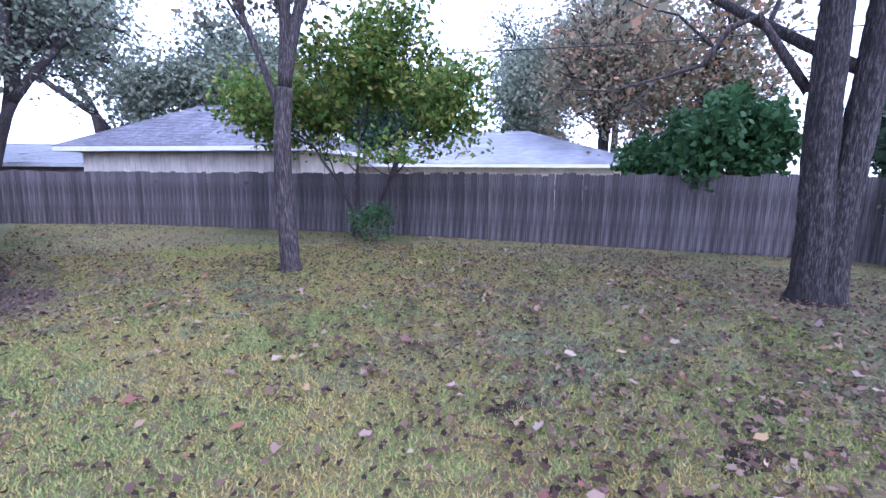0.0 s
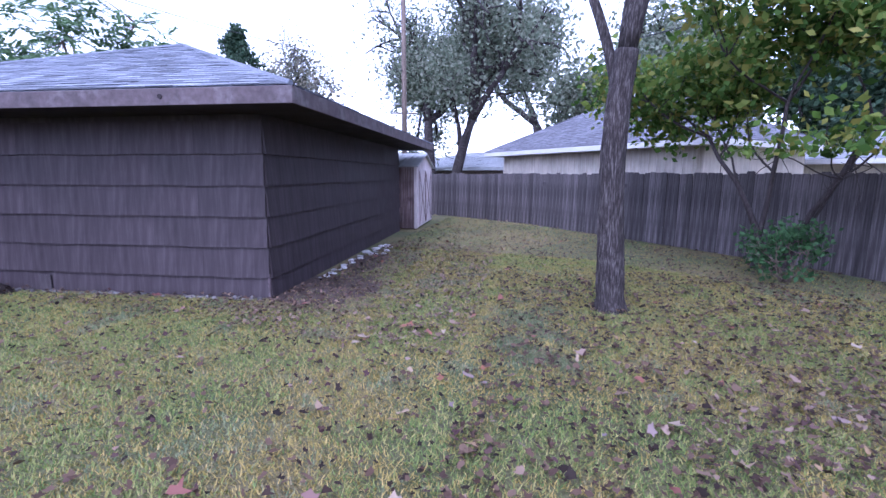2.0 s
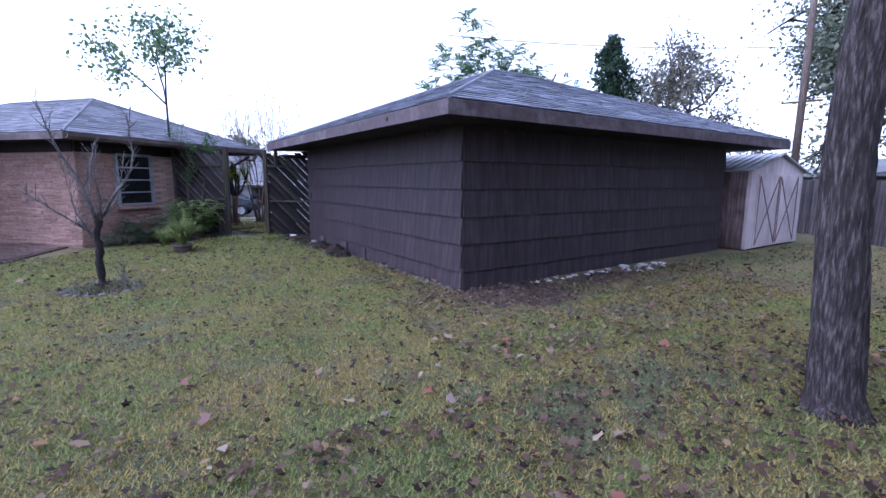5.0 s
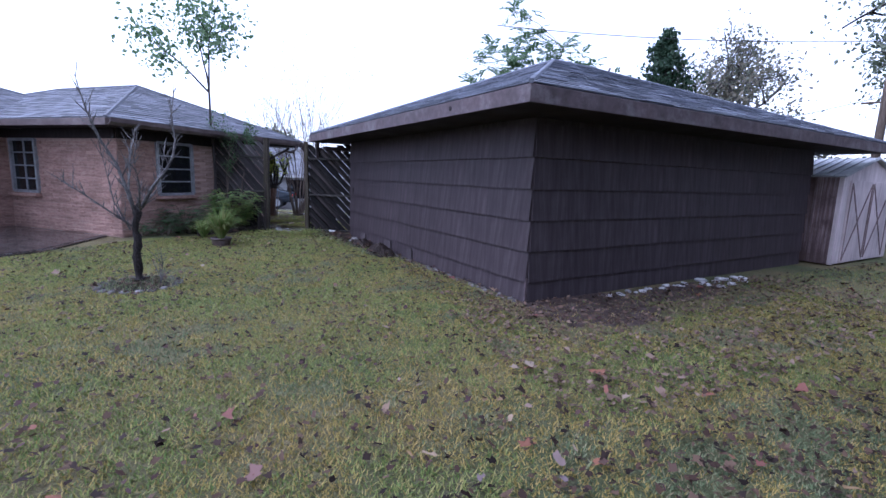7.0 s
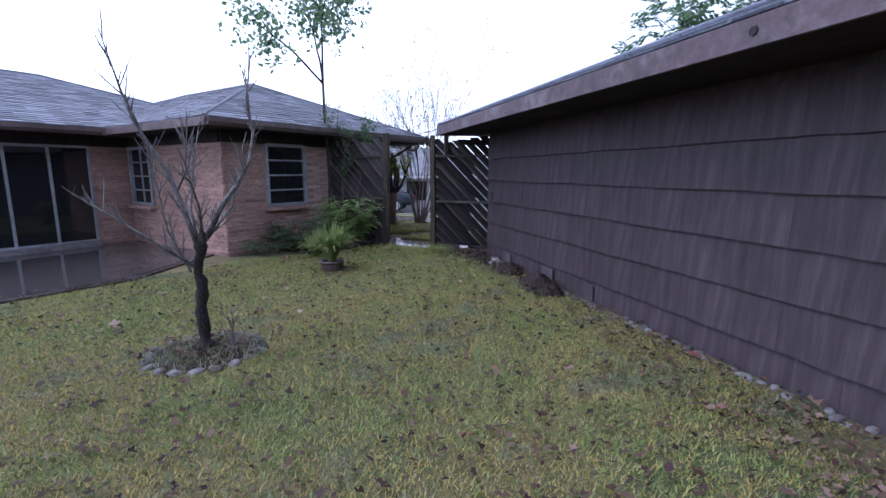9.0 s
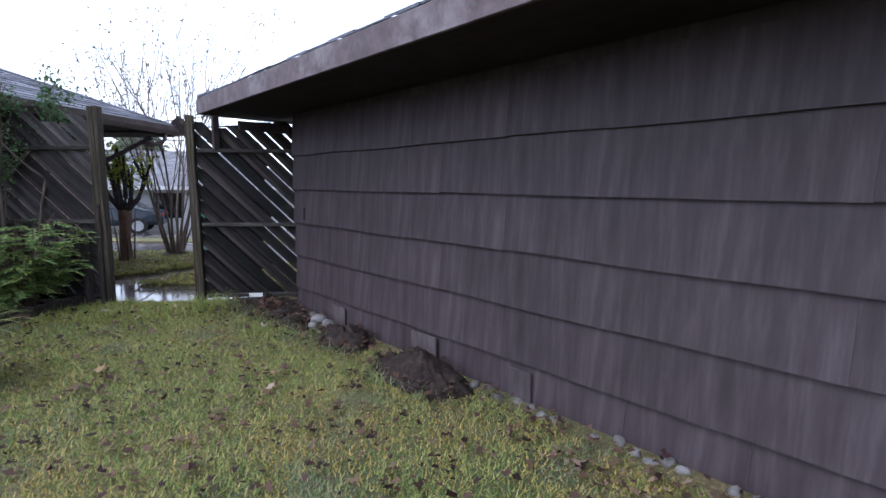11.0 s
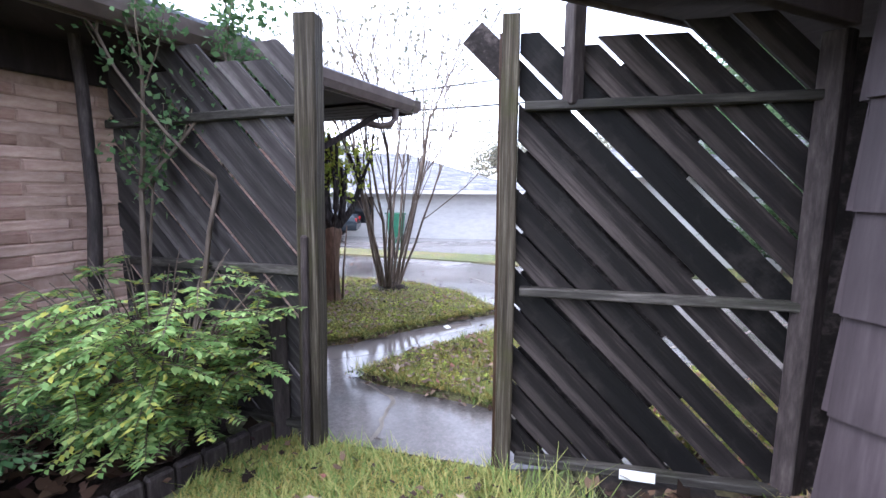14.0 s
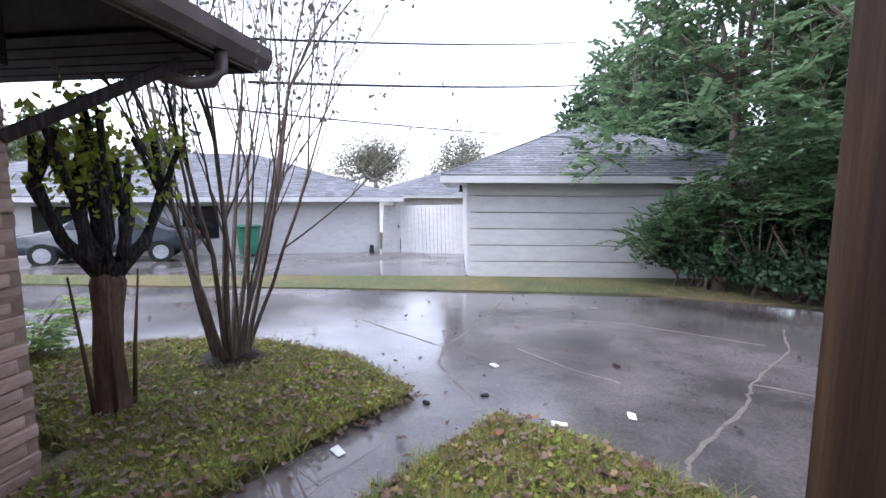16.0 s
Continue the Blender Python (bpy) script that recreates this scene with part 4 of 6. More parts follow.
# downspout elbow and brace under the far eave
part("downspout", tubes([[(TIP - 0.42 * HY + 0.05 * HX + Vector((0, 0, 2.25)), 0.036), (TIP - 0.42 * HY + 0.05 * HX + Vector((0, 0, 2.13)), 0.036), (TIP - 0.44 * HY + Vector((0, 0, 2.07)), 0.036), (TIP - 0.50 * HY - 0.08 * HX + Vector((0, 0, 2.05)), 0.035), (TIP - 0.58 * HY - 0.20 * HX + Vector((0, 0, 2.08)), 0.034)]], 10), DARKTRIM, house, "short brown downspout elbow under the gutter", True)
part("brace", beam(NORTH_CORNER + 0.02 * HX - 0.04 * HY + Vector((0, 0, 1.70)), TIP - 0.50 * HY - 0.12 * HX + Vector((0, 0, 2.16)), 0.05, 0.06, (0, 0, 1), 0.008), DARKTWIG, house, "dark timber brace under the eave")
for k in range(5):
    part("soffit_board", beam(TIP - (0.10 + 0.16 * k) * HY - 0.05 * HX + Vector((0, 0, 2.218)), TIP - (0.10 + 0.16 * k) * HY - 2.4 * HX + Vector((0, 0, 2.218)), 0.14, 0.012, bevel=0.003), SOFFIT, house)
part("vent_pipe", tubes([[(NORTH_CORNER - 2.6 * HX - 1.0 * HY + Vector((0, 0, 2.9)), 0.05), (NORTH_CORNER - 2.6 * HX - 1.0 * HY + Vector((0, 0, 3.45)), 0.05)]], 8), METAL, house, "metal vent pipe on the roof")
part("vent_cap", tubes([[(NORTH_CORNER - 2.6 * HX - 1.0 * HY + Vector((0, 0, 3.45)), 0.085), (NORTH_CORNER - 2.6 * HX - 1.0 * HY + Vector((0, 0, 3.52)), 0.085)]], 8), METAL, house, "vent cap")


# ---------- neighbours ----------
def plain_house(name, label, p, x, y, lx, ly, wall_top, over, slope, wall_mat, roof_mat, trim_mat, z_eave):
    """A house beyond the fences: four walls with thickness, hip roof, fascia. p: its corner on the ground."""
    t = thing(name, label, "house", tuple(p))
    c = [p, p + x * lx, p + x * lx + y * ly, p + y * ly]
    for i in range(4):
        a, b = c[i], c[(i + 1) % 4]
        d = (b - a).normalized() * 0.06
        part("wall", beam(a + d + Vector((0, 0, wall_top / 2)), b - d + Vector((0, 0, wall_top / 2)), 0.12, wall_top + 0.1, bevel=0), wall_mat, t)
    hip_roof(t, (p - x * over - y * over).xy, tuple(x), tuple(y), lx + 2 * over, ly + 2 * over, p.z + z_eave, slope, roof_mat, trim_mat, trim_mat, deep=0.15)
    return t


WX, WY = Vector((0.685, 0.728, 0)), Vector((-0.728, 0.685, 0))
W0 = Vector((-15.0, 13.94, -0.42))
white_garage = plain_house("white_garage", "white neighbouring garage with lapped siding and hip roof", W0, WX, WY, 6.6, 6.8, 2.1, 0.62, 0.42, WHITEPAINT, FARSHINGLE, WHITEPAINT, 2.26)
for i in range(6):
    z = W0.z + i * 0.37
    part("siding_board", beam(W0 - WY * 0.088 + Vector((0, 0, i * 0.37 + 0.17)), W0 + WX * 6.6 - WY * 0.088 + Vector((0, 0, i * 0.37 + 0.17)), 0.055, 0.350, bevel=0.006), WHITEPAINT, white_garage, "wide white lapped board")
part("eave_lamp", tubes([[(W0 - WX * 0.2 + WY * 0.6 + Vector((0, 0, 2.08)), 0.03), (W0 - WX * 0.2 + WY * 0.6 + Vector((0, 0, 1.92)), 0.05)]], 8), BLACKISH, white_garage, "small dark lamp under the eave")
WHX, WHY = Vector((0.405, 0.914, 0)), Vector((-0.914, 0.405, 0))
W1 = Vector((-22.26, 16.28, -0.79))
white_house = plain_house("white_house", "long white-painted brick house with a grey hip roof", W1 - WHX * 15.0, WHX, WHY, 15.0, 9.0, 2.05, 0.8, 0.33, WHITEPAINT, FARSHINGLE, WHITEPAINT, 2.1)
part("hose_reel", tubes([[(W1 - WHX * 0.3 - WHY * 0.22 + Vector((0, 0, 0.03)), 0.10), (W1 - WHX * 0.3 - WHY * 0.22 + Vector((0, 0, 0.32)), 0.07)]], 8), BLACKISH, white_house, "coiled dark garden hose by the wall")
for u in (5.5, 9.6):
    a = W1 - WHX * u - WHY * 0.07
    part("window", beam(a + Vector((0, 0, 1.25)), a - WHX * 1.1 + Vector((0, 0, 1.25)), 0.06, 1.1), GLASS, white_house, "dark window in the white wall")
plain_house("far_white_house", "white house wing behind the board gate", Vector((-28.5, 21.5, -1.0)), WHX, WHY, 9.0, 8.0, 2.2, 0.6, 0.33, WHITEPAINT, FARSHINGLE, WHITEPAINT, 2.35)
# white gate and fence between the two white buildings
FA, FM, FB = Vector((-22.15, 16.40, -0.82)), Vector((-21.9, 17.05, -0.85)), Vector((-18.9, 18.6, -0.75))
wg = thing("white_gate", "white-painted board gate beside the white house", "gate", tuple(FA))
wf = thing("white_fence", "white-painted board fence between house and garage", "fence", tuple(FM))
for t, a, b, n in ((wg, FA, FM, 6), (wf, FM, FB, 22)):
    for i in range(n):
        p, q = a.lerp(b, (i + 0.03) / n), a.lerp(b, (i + 0.97) / n)
        part("board", beam(p + Vector((0, 0, 0.92)), q + Vector((0, 0, 0.92)), 0.02, 1.82), WHITEPAINT, t)
part("latch", box((0.05, 0.03, 0.12), pose(-21.88, 16.95, 0.2), 0.004), BLACKISH, wg, "dark latch")
cp, cx, cy = Vector((2.5, 21.3, 0)), Vector((0.60, -0.80, 0)), Vector((0.80, 0.60, 0))
cream = plain_house("cream_house", "cream board-clad house with a patched dark roof", cp, cx, cy, 8.0, 5.2, 2.25, 0.55, 0.52, CREAMPAINT, DARKROOF, WHITEPAINT, 2.36)
for i in range(32):
    a = cp + cx * (0.1 + i * 0.25) - cy * 0.065
    part("batten", beam(a + Vector((0, 0, 0.4)), a + Vector((0, 0, 2.18)), 0.03, 0.03, cy), CREAMPAINT, cream)
part("chimney_vent", tubes([[(cp + cx * 4.2 + cy * 2.2 + Vector((0, 0, 3.4)), 0.16), (cp + cx * 4.2 + cy * 2.2 + Vector((0, 0, 4.2)), 0.16)]], 8), METAL, cream, "roof vent")
plain_house("grey_house", "long low grey-roofed house behind the fence", Vector((12.0, 19.6, -0.15)), Vector((0.64, -0.77, 0)), Vector((0.77, 0.64, 0)), 12.5, 8.5, 2.05, 0.6, 0.36, CREAMPAINT, PALEROOF, WHITEPAINT, 2.15)
plain_house("blue_roof_house", "far low house with a pale blue metal roof", Vector((-5.5, 33.0, -0.5)), Vector((0.8, -0.6, 0)), Vector((0.6, 0.8, 0)), 12.0, 8.0, 2.2, 0.5, 0.22, DARKTRIM, METAL, METAL, 2.4)


# ---------- utility pole and wires ----------
pole = thing("utility_pole", "tall wooden utility pole with sagging wires", "utility pole", (-2.0, 23.4, -0.3))
part("shaft", tubes([[((-2.0, 23.4, -0.35), 0.13), ((-1.95, 23.4, 5), 0.115), ((-1.95, 23.4, 9.5), 0.095)]], 8), TWIG, pole, "", True)
part("transformer_arm", beam((-2.5, 23.2, 4.2), (-1.4, 23.5, 4.2), 0.06, 0.06), TWIG, pole)


def wire(a, b, sag, r, label):
    pts = []
    for i in range(17):
        f = i / 16
        p = Vector(a).lerp(Vector(b), f)
        pts.append((p - Vector((0, 0, 4 * sag * f * (1 - f))), r))
    t = part("overhead_wire", tubes([pts], 5), CABLE)
    return tagged(t, label, "wire")


wire((-12.42, 8.26, 2.56), (-14.5, 24.6, 5.75), 0.2, 0.016, "thick twisted black overhead service cable")
wire((-12.7, 7.95, 2.32), (-16.0, 24.4, 3.66), 0.15, 0.011, "thin black overhead wire")
wire((-10.84, 6.84, 2.33), (-14.2, 18.9, 5.7), 0.12, 0.010, "thin black overhead wire")
wire((-2.0, 23.4, 4.4), (-9.5, 21.0, 3.2), 0.2, 0.012, "black wire from the utility pole")
wire((-2.0, 23.4, 4.3), (10, 33.0, 6.2), 0.3, 0.012, "black wire from the utility pole")
wire((-1.9, 23.4, 6.0), (-8.5, 13.2, 6.2), 0.2, 0.012, "black wire above the garage roof")
wire((5.5, 16.2, 5.0), (13.5, -1.0, 4.2), 0.3, 0.014, "black wire crossing above the back fence")


# ---------- trees ----------
def grow(rng, start, d, length, r, depth, lines, tips, spread=0.55, kids=3, curl=0.18, lift=0.05, shrink=0.68, steps=5, thin=0.6):
    p, d = np.array(start, float), np.array(d, float)
    d /= np.linalg.norm(d)
    line = [(tuple(p), r)]
    for i in range(steps):
        d = d + rng.normal(size=3) * curl + [0, 0, lift]
        d /= np.linalg.norm(d)
        p = p + d * length / steps
        rr = r * (1 - (1 - thin) * (i + 1) / steps)
        line.append((tuple(p), max(rr, 0.002)))
        if depth <= 1:
            tips.append(p.copy())
        elif depth > 0 and i >= steps // 2 and i < steps - 1 and rng.random() < 0.55:
            side = d + rng.normal(size=3) * spread * 1.2
            grow(rng, p, side, length * shrink * rng.uniform(0.6, 1), rr * 0.55, depth - 1, lines, tips, spread, kids, curl, lift, shrink, steps, thin)
    lines.append(line)
    if depth > 0:
        for k in range(kids):
            side = d + rng.normal(size=3) * spread
            grow(rng, p, side, length * shrink * rng.uniform(0.75, 1.1), r * thin * 0.92, depth - 1, lines, tips, spread, kids, curl, lift, shrink, steps, thin)


def furrowed(line, sides=44, step=0.035):
    """A thick stem with ridged bark: fine rings, their radius broken by drawn-out ridges."""
    fine = []
    for (p, r), (q, r2) in zip(line, line[1:]):
        p, q = Vector(p), Vector(q)
        k = max(1, int((q - p).length / step))
        fine += [(p.lerp(q, j / k), r + (r2 - r) * j / k) for j in range(k)]
    fine.append((Vector(line[-1][0]), line[-1][1]))
    verts, faces = tubes([fine], sides)
    out = []
    for i, v in enumerate(verts):
        c = fine[min(i // sides, len(fine) - 1)][0]
        a = 2 * math.pi * (i % sides) / sides
        w = noise.noise(Vector((3.2 * math.cos(a), 3.2 * math.sin(a), c.z * 0.9))) * 0.5
        g = 1 - 2.2 * abs(noise.noise(Vector((6.5 * math.cos(a) + w, 6.5 * math.sin(a) - w, c.z * 2.2 + w))))
        out.append(c + (Vector(v) - c) * (1 + 0.17 * g + 0.05 * w))
    return out, faces


def scattered(rng, n):
    """Offsets within a ball, thinning outward."""
    d = rng.normal(size=(n, 3))
    return d / np.linalg.norm(d, axis=1)[:, None] * (1.5 * rng.random((n, 1)) ** 0.7)


def tree(name, label, base, stems, depth, leaves, size, seed, leaf_mat, bark=BARK, cloud=0.3, category="tree", sides=6, group="", rough=False, low=0.05, **how):
    """A tapered trunk with limbs, and a crown of small leaves round its twigs. stems: (offset, direction, length, radius)."""
    rng = np.random.default_rng(seed)
    t = thing(name, label, category, base, group)
    tips, small = [], []
    for off, d, length, r in stems:
        lines = []
        foot = np.array(base) + np.array(off)
        grow(rng, foot, d, length, r, depth, lines, tips, **how)
        for ln in lines:
            if ln[0][0] == tuple(foot):         # flare at the foot
                way = np.array(ln[1][0]) - foot
                if off[2] == 0:
                    ln[0:1] = [(tuple(foot - way * 0.06), r * 1.6), (tuple(foot + way * 0.05), r * 1.25), (tuple(foot + way * 0.25), r * 1.04)]
        big = [ln for ln in lines if ln[0][1] > 0.03]
        small += [ln for ln in lines if ln[0][1] <= 0.03]
        if big:
            thick = [ln for ln in big if ln[0][1] > 0.12] if rough else []
            if thick:
                both = [furrowed(ln) for ln in thick]
                many = [(tuple(v), 0) for vs, fs in both for v in vs]
                faces, first = [], 0
                for vs, fs in both:
                    faces += [tuple(first + k for k in f) for f in fs]
                    first += len(vs)
                part("trunk" if len(stems) == 1 else "stem", ([v for v, _ in many], faces), bark, t, "", True)
                for ln in [ln for ln in big if ln not in thick]:
                    part("branch", tubes([ln], 10), bark, t, "", True)
            else:
                part("trunk" if len(stems) == 1 else "stem", tubes(big, 12 if r > 0.1 else sides), bark, t, "", True)
    if small:
        part("twig_growth", tubes(small, 4), bark, t, "", False, "stuff")
    if leaves:
        tips = np.array(tips)
        pick = tips[rng.integers(0, len(tips), leaves)] + scattered(rng, leaves) * cloud
        pick = pick[pick[:, 2] > low]
        quads("crown", *flakes(pick, size, rng), leaf_mat, t, "stuff")
    return t


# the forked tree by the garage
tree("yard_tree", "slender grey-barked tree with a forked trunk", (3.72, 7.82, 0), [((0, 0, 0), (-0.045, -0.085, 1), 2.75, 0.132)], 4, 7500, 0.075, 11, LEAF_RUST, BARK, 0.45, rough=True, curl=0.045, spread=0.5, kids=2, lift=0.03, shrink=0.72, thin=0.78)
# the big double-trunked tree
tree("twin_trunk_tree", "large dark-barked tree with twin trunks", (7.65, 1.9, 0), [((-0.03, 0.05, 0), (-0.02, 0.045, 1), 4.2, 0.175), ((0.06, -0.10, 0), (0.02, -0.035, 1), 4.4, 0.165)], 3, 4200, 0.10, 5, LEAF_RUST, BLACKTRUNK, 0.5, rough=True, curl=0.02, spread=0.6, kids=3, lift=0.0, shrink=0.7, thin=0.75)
twin = bpy.data.objects["twin_trunk_tree"]
for pts in ([(7.62, 2.2, 2.5, .06), (7.55, 2.5, 3.0, .055), (7.44, 2.74, 3.42, .045), (7.3, 3.0, 3.3, .038), (7.2, 3.24, 2.9, .03), (6.9, 3.65, 2.75, .022), (6.5, 4.12, 2.6, .012), (6.1, 4.5, 2.62, .005)], [(7.25, 3.15, 3.1, .022), (7.0, 3.5, 3.5, .016), (6.7, 3.8, 3.6, .01), (6.3, 4.3, 3.9, .005)], [(6.9, 3.65, 2.75, .014), (6.7, 3.8, 2.5, .01), (6.5, 4.1, 2.3, .005)]):
    part("limb", tubes([[(p[:3], p[3]) for p in pts]], 7), BARK, twin, "crooked bare side limb", True)
# multi-stemmed yellow-green tree at the fence
tree("goldenrain_tree", "multi-stemmed small tree with yellow-green compound leaves", (6.7, 10.4, 0), [((0, 0, 0), (-0.22, 0.20, 1), 2.5, 0.05), ((0.15, -0.1, 0), (0.12, -0.14, 1), 2.6, 0.055), ((-0.1, 0.2, 0), (-0.03, 0.05, 1), 2.6, 0.045), ((0.1, 0.1, 0), (0.32, -0.26, 1), 2.5, 0.045)], 3, 19000, 0.085, 7, LEAF_YELLOWGREEN, DARKTWIG, 0.42, low=1.75, spread=0.68, kids=3, lift=0.05, shrink=0.62, curl=0.12)
tree("fence_shrub", "low leafy shrub against the back fence", (6.5, 9.5, 0), [((random.uniform(-.1, .1), random.uniform(-.1, .1), 0), (random.uniform(-.9, .9), random.uniform(-.9, .9), 0.8), 0.45, 0.012) for _ in range(9)], 2, 1000, 0.05, 21, LEAF_GREEN, TWIG, 0.14, "shrub", 4)
# foliage past the right end of the fence
tree("evergreen_shrub_tree", "dense dark green shrub tree leaning over the fence", (12.1, 3.7, 0), [((0, 0, 0), (0, 0, 1), 1.6, 0.07), ((0.2, 0.3, 0), (0.05, 0.15, 1), 1.5, 0.06), ((-0.2, -0.2, 0), (-0.15, -0.1, 1), 1.5, 0.05)], 3, 14000, 0.11, 31, LEAF_GREEN, TWIG, 0.28, spread=0.6, shrink=0.62)
tree("dark_hedge_tree", "tall dark evergreen tree behind the fence corner", (14.2, 0.2, 0), [((0, 0, 0), (0, 0, 1), 2.2, 0.12), ((-0.5, -0.8, 0), (-0.1, -0.3, 1), 2.0, 0.1), ((0.5, 0.9, 0), (0.1, 0.2, 1), 1.8, 0.1)], 3, 18000, 0.14, 33, LEAF_DARK, TWIG, 0.45, spread=0.7, shrink=0.66)
tree("corner_vine", "tangle of dull vine leaves at the fence corner", (11.35, 1.25, 0), [((0.1 * k, -0.1 * k, 0), (random.uniform(-.5, .5), random.uniform(-.5, .5), 1), 0.6, 0.012) for k in range(6)], 2, 2200, 0.07, 35, LEAF_OLIVE, TWIG, 0.16, "vine", 4)
# trees beyond the fences
FAR = [
    # name, label, base, height, seed, material, leaves, size, cloud, depth
    ("leaning_oak", "big leaning oak with thin grey-green foliage", (-1.2, 26.5, 0), [((0, 0, 0), (0.05, 0, 1), 4.2, 0.30), ((0.6, 0.3, 0), (0.42, -0.05, 1), 4.6, 0.30)], 4, 25000, 0.115, 41, LEAF_OLIVE, 1.0),
    ("background_oak", "broad olive-green oak behind the cream house", (10.5, 32.0, 0), [((0, 0, 0), (0, 0, 1), 4.5, 0.35), ((2.5, -1.5, 0), (0.2, -0.1, 1), 4.2, 0.3)], 4, 46000, 0.17, 42, LEAF_OLIVE, 1.4),
    ("background_oak", "broad olive-green oak behind the cream house", (5.0, 36.0, 0), [((0, 0, 0), (0, 0, 1), 5.0, 0.35)], 4, 32000, 0.19, 43, LEAF_OLIVE, 1.4),
    ("dark_cedar", "dark dense cedar behind the fence", (16.0, 27.5, 0), [((0, 0, 0), (0, 0, 1), 3.4, 0.2), ((2.0, -2.0, 0), (0, 0, 1), 3.0, 0.2)], 4, 22000, 0.17, 44, LEAF_DARK, 0.7),
    ("tall_pine", "tall thin pine with grey-green needles", (27.5, 23.6, 0), [((0, 0, 0), (0, 0, 1), 6.2, 0.28), ((2.5, -2.0, 0), (0, 0, 1), 5.2, 0.25)], 3, 30000, 0.16, 45, LEAF_OLIVE, 1.6),
    ("tall_pine", "tall thin pine with grey-green needles", (33.0, 17.5, 0), [((0, 0, 0), (0, 0, 1), 6.5, 0.3)], 3, 26000, 0.17, 46, LEAF_OLIVE, 1.7),
    ("autumn_oak", "tall oak turning rust and olive", (25.0, 14.0, 0), [((0, 0, 0), (0, 0, 1), 4.2, 0.3), ((0.6, 0.4, 0), (0.3, 0.2, 1), 4.2, 0.25)], 4, 17000, 0.13, 47, LEAF_RUST, 1.3),
    ("autumn_oak", "tall oak turning rust and olive", (23.0, 8.0, 0), [((0, 0, 0), (0, 0, 1), 3.8, 0.3)], 4, 15000, 0.13, 48, LEAF_RUST, 1.3),
    ("pale_bare_tree", "pale thinning tree against the sky", (-10.5, 30.0, -0.6), [((0, 0, 0), (0, 0, 1), 3.8, 0.18)], 4, 9500, 0.12, 51, LEAF_FADED, 0.8),
    ("pale_bare_tree", "pale thinning tree against the sky", (-36.0, 34.0, -1.1), [((0, 0, 0), (0, 0, 1), 3.6, 0.25)], 4, 9000, 0.12, 52, LEAF_FADED, 1.5),
    ("pale_bare_tree", "pale thinning tree against the sky", (-43.0, 30.0, -1.1), [((0, 0, 0), (0, 0, 1), 3.6, 0.25)], 4, 9000, 0.13, 53, LEAF_FADED, 1.6),
    ("street_tree", "green tree along the street", (-58.0, 9.0, -1.1), [((0, 0, 0), (0, 0, 1), 3.6, 0.3)], 4, 6000, 0.32, 54, LEAF_OLIVE, 0.9),
    ("street_tree", "green tree along the street", (-66.0, 20.0, -1.1), [((0, 0, 0), (0, 0, 1), 3.6, 0.3)], 4, 6000, 0.36, 55, LEAF_OLIVE, 1.0),
]
for name, label, base, stems, depth, leaves, size, seed, mat, cloud in FAR:
    tree(name, label, base, stems, depth, leaves, size, seed, mat, LICHEN if mat is LEAF_FADED else BARK, cloud, spread=0.62, curl=0.09, lift=0.03, shrink=0.68, thin=0.68)
# the thicket right of the white garage
tree("camphor_tree", "tall dense dark green tree behind the white garage", (-14.6, 25.0, -0.8), [((0, 0, 0), (0, 0, 1), 3.4, 0.22), ((0.9, -0.5, 0), (0.35, 0.1, 1), 3.4, 0.16), ((-0.8, 0.3, 0), (-0.3, 0.1, 1), 3.3, 0.16)], 4, 40000, 0.13, 61, LEAF_DARK, BARK, 0.6, spread=0.6, shrink=0.64)
tree("camphor_tree", "dark green evergreen in the thicket by the drive", (-8.6, 18.8, -0.5), [((0, 0, 0), (0.05, 0, 1), 2.2, 0.14), ((0.9, -0.4, 0), (0.3, -0.1, 1), 2.0, 0.12)], 3, 15000, 0.11, 66, LEAF_DARK, BARK, 0.5, spread=0.65, shrink=0.66)


def compound(root, d, length, leaf, rng, pairs=9):
    """The leaflets of one feathered leaf that droops along d."""
    side = np.cross(d, [0, 0, 1.0])
    side /= np.linalg.norm(side) + 1e-6
    out = []
    for k in range(pairs):
        f = 0.15 + 0.85 * k / pairs
        c = root + d * length * f - np.array([0, 0, 0.32 * length * f * f])
        for sg in (-1, 1):
            lf = leaf * (1 - 0.3 * f) * rng.uniform(0.8, 1.2)
            dd = side * sg + d * 0.4 + rng.normal(size=3) * 0.12 - np.array([0, 0, 0.25])
            ww = d * 0.34 + rng.normal(size=3) * 0.06
            out += [c, c + dd * lf * 0.5 + ww * lf, c + dd * lf, c + dd * lf * 0.5 - ww * lf]
    return out


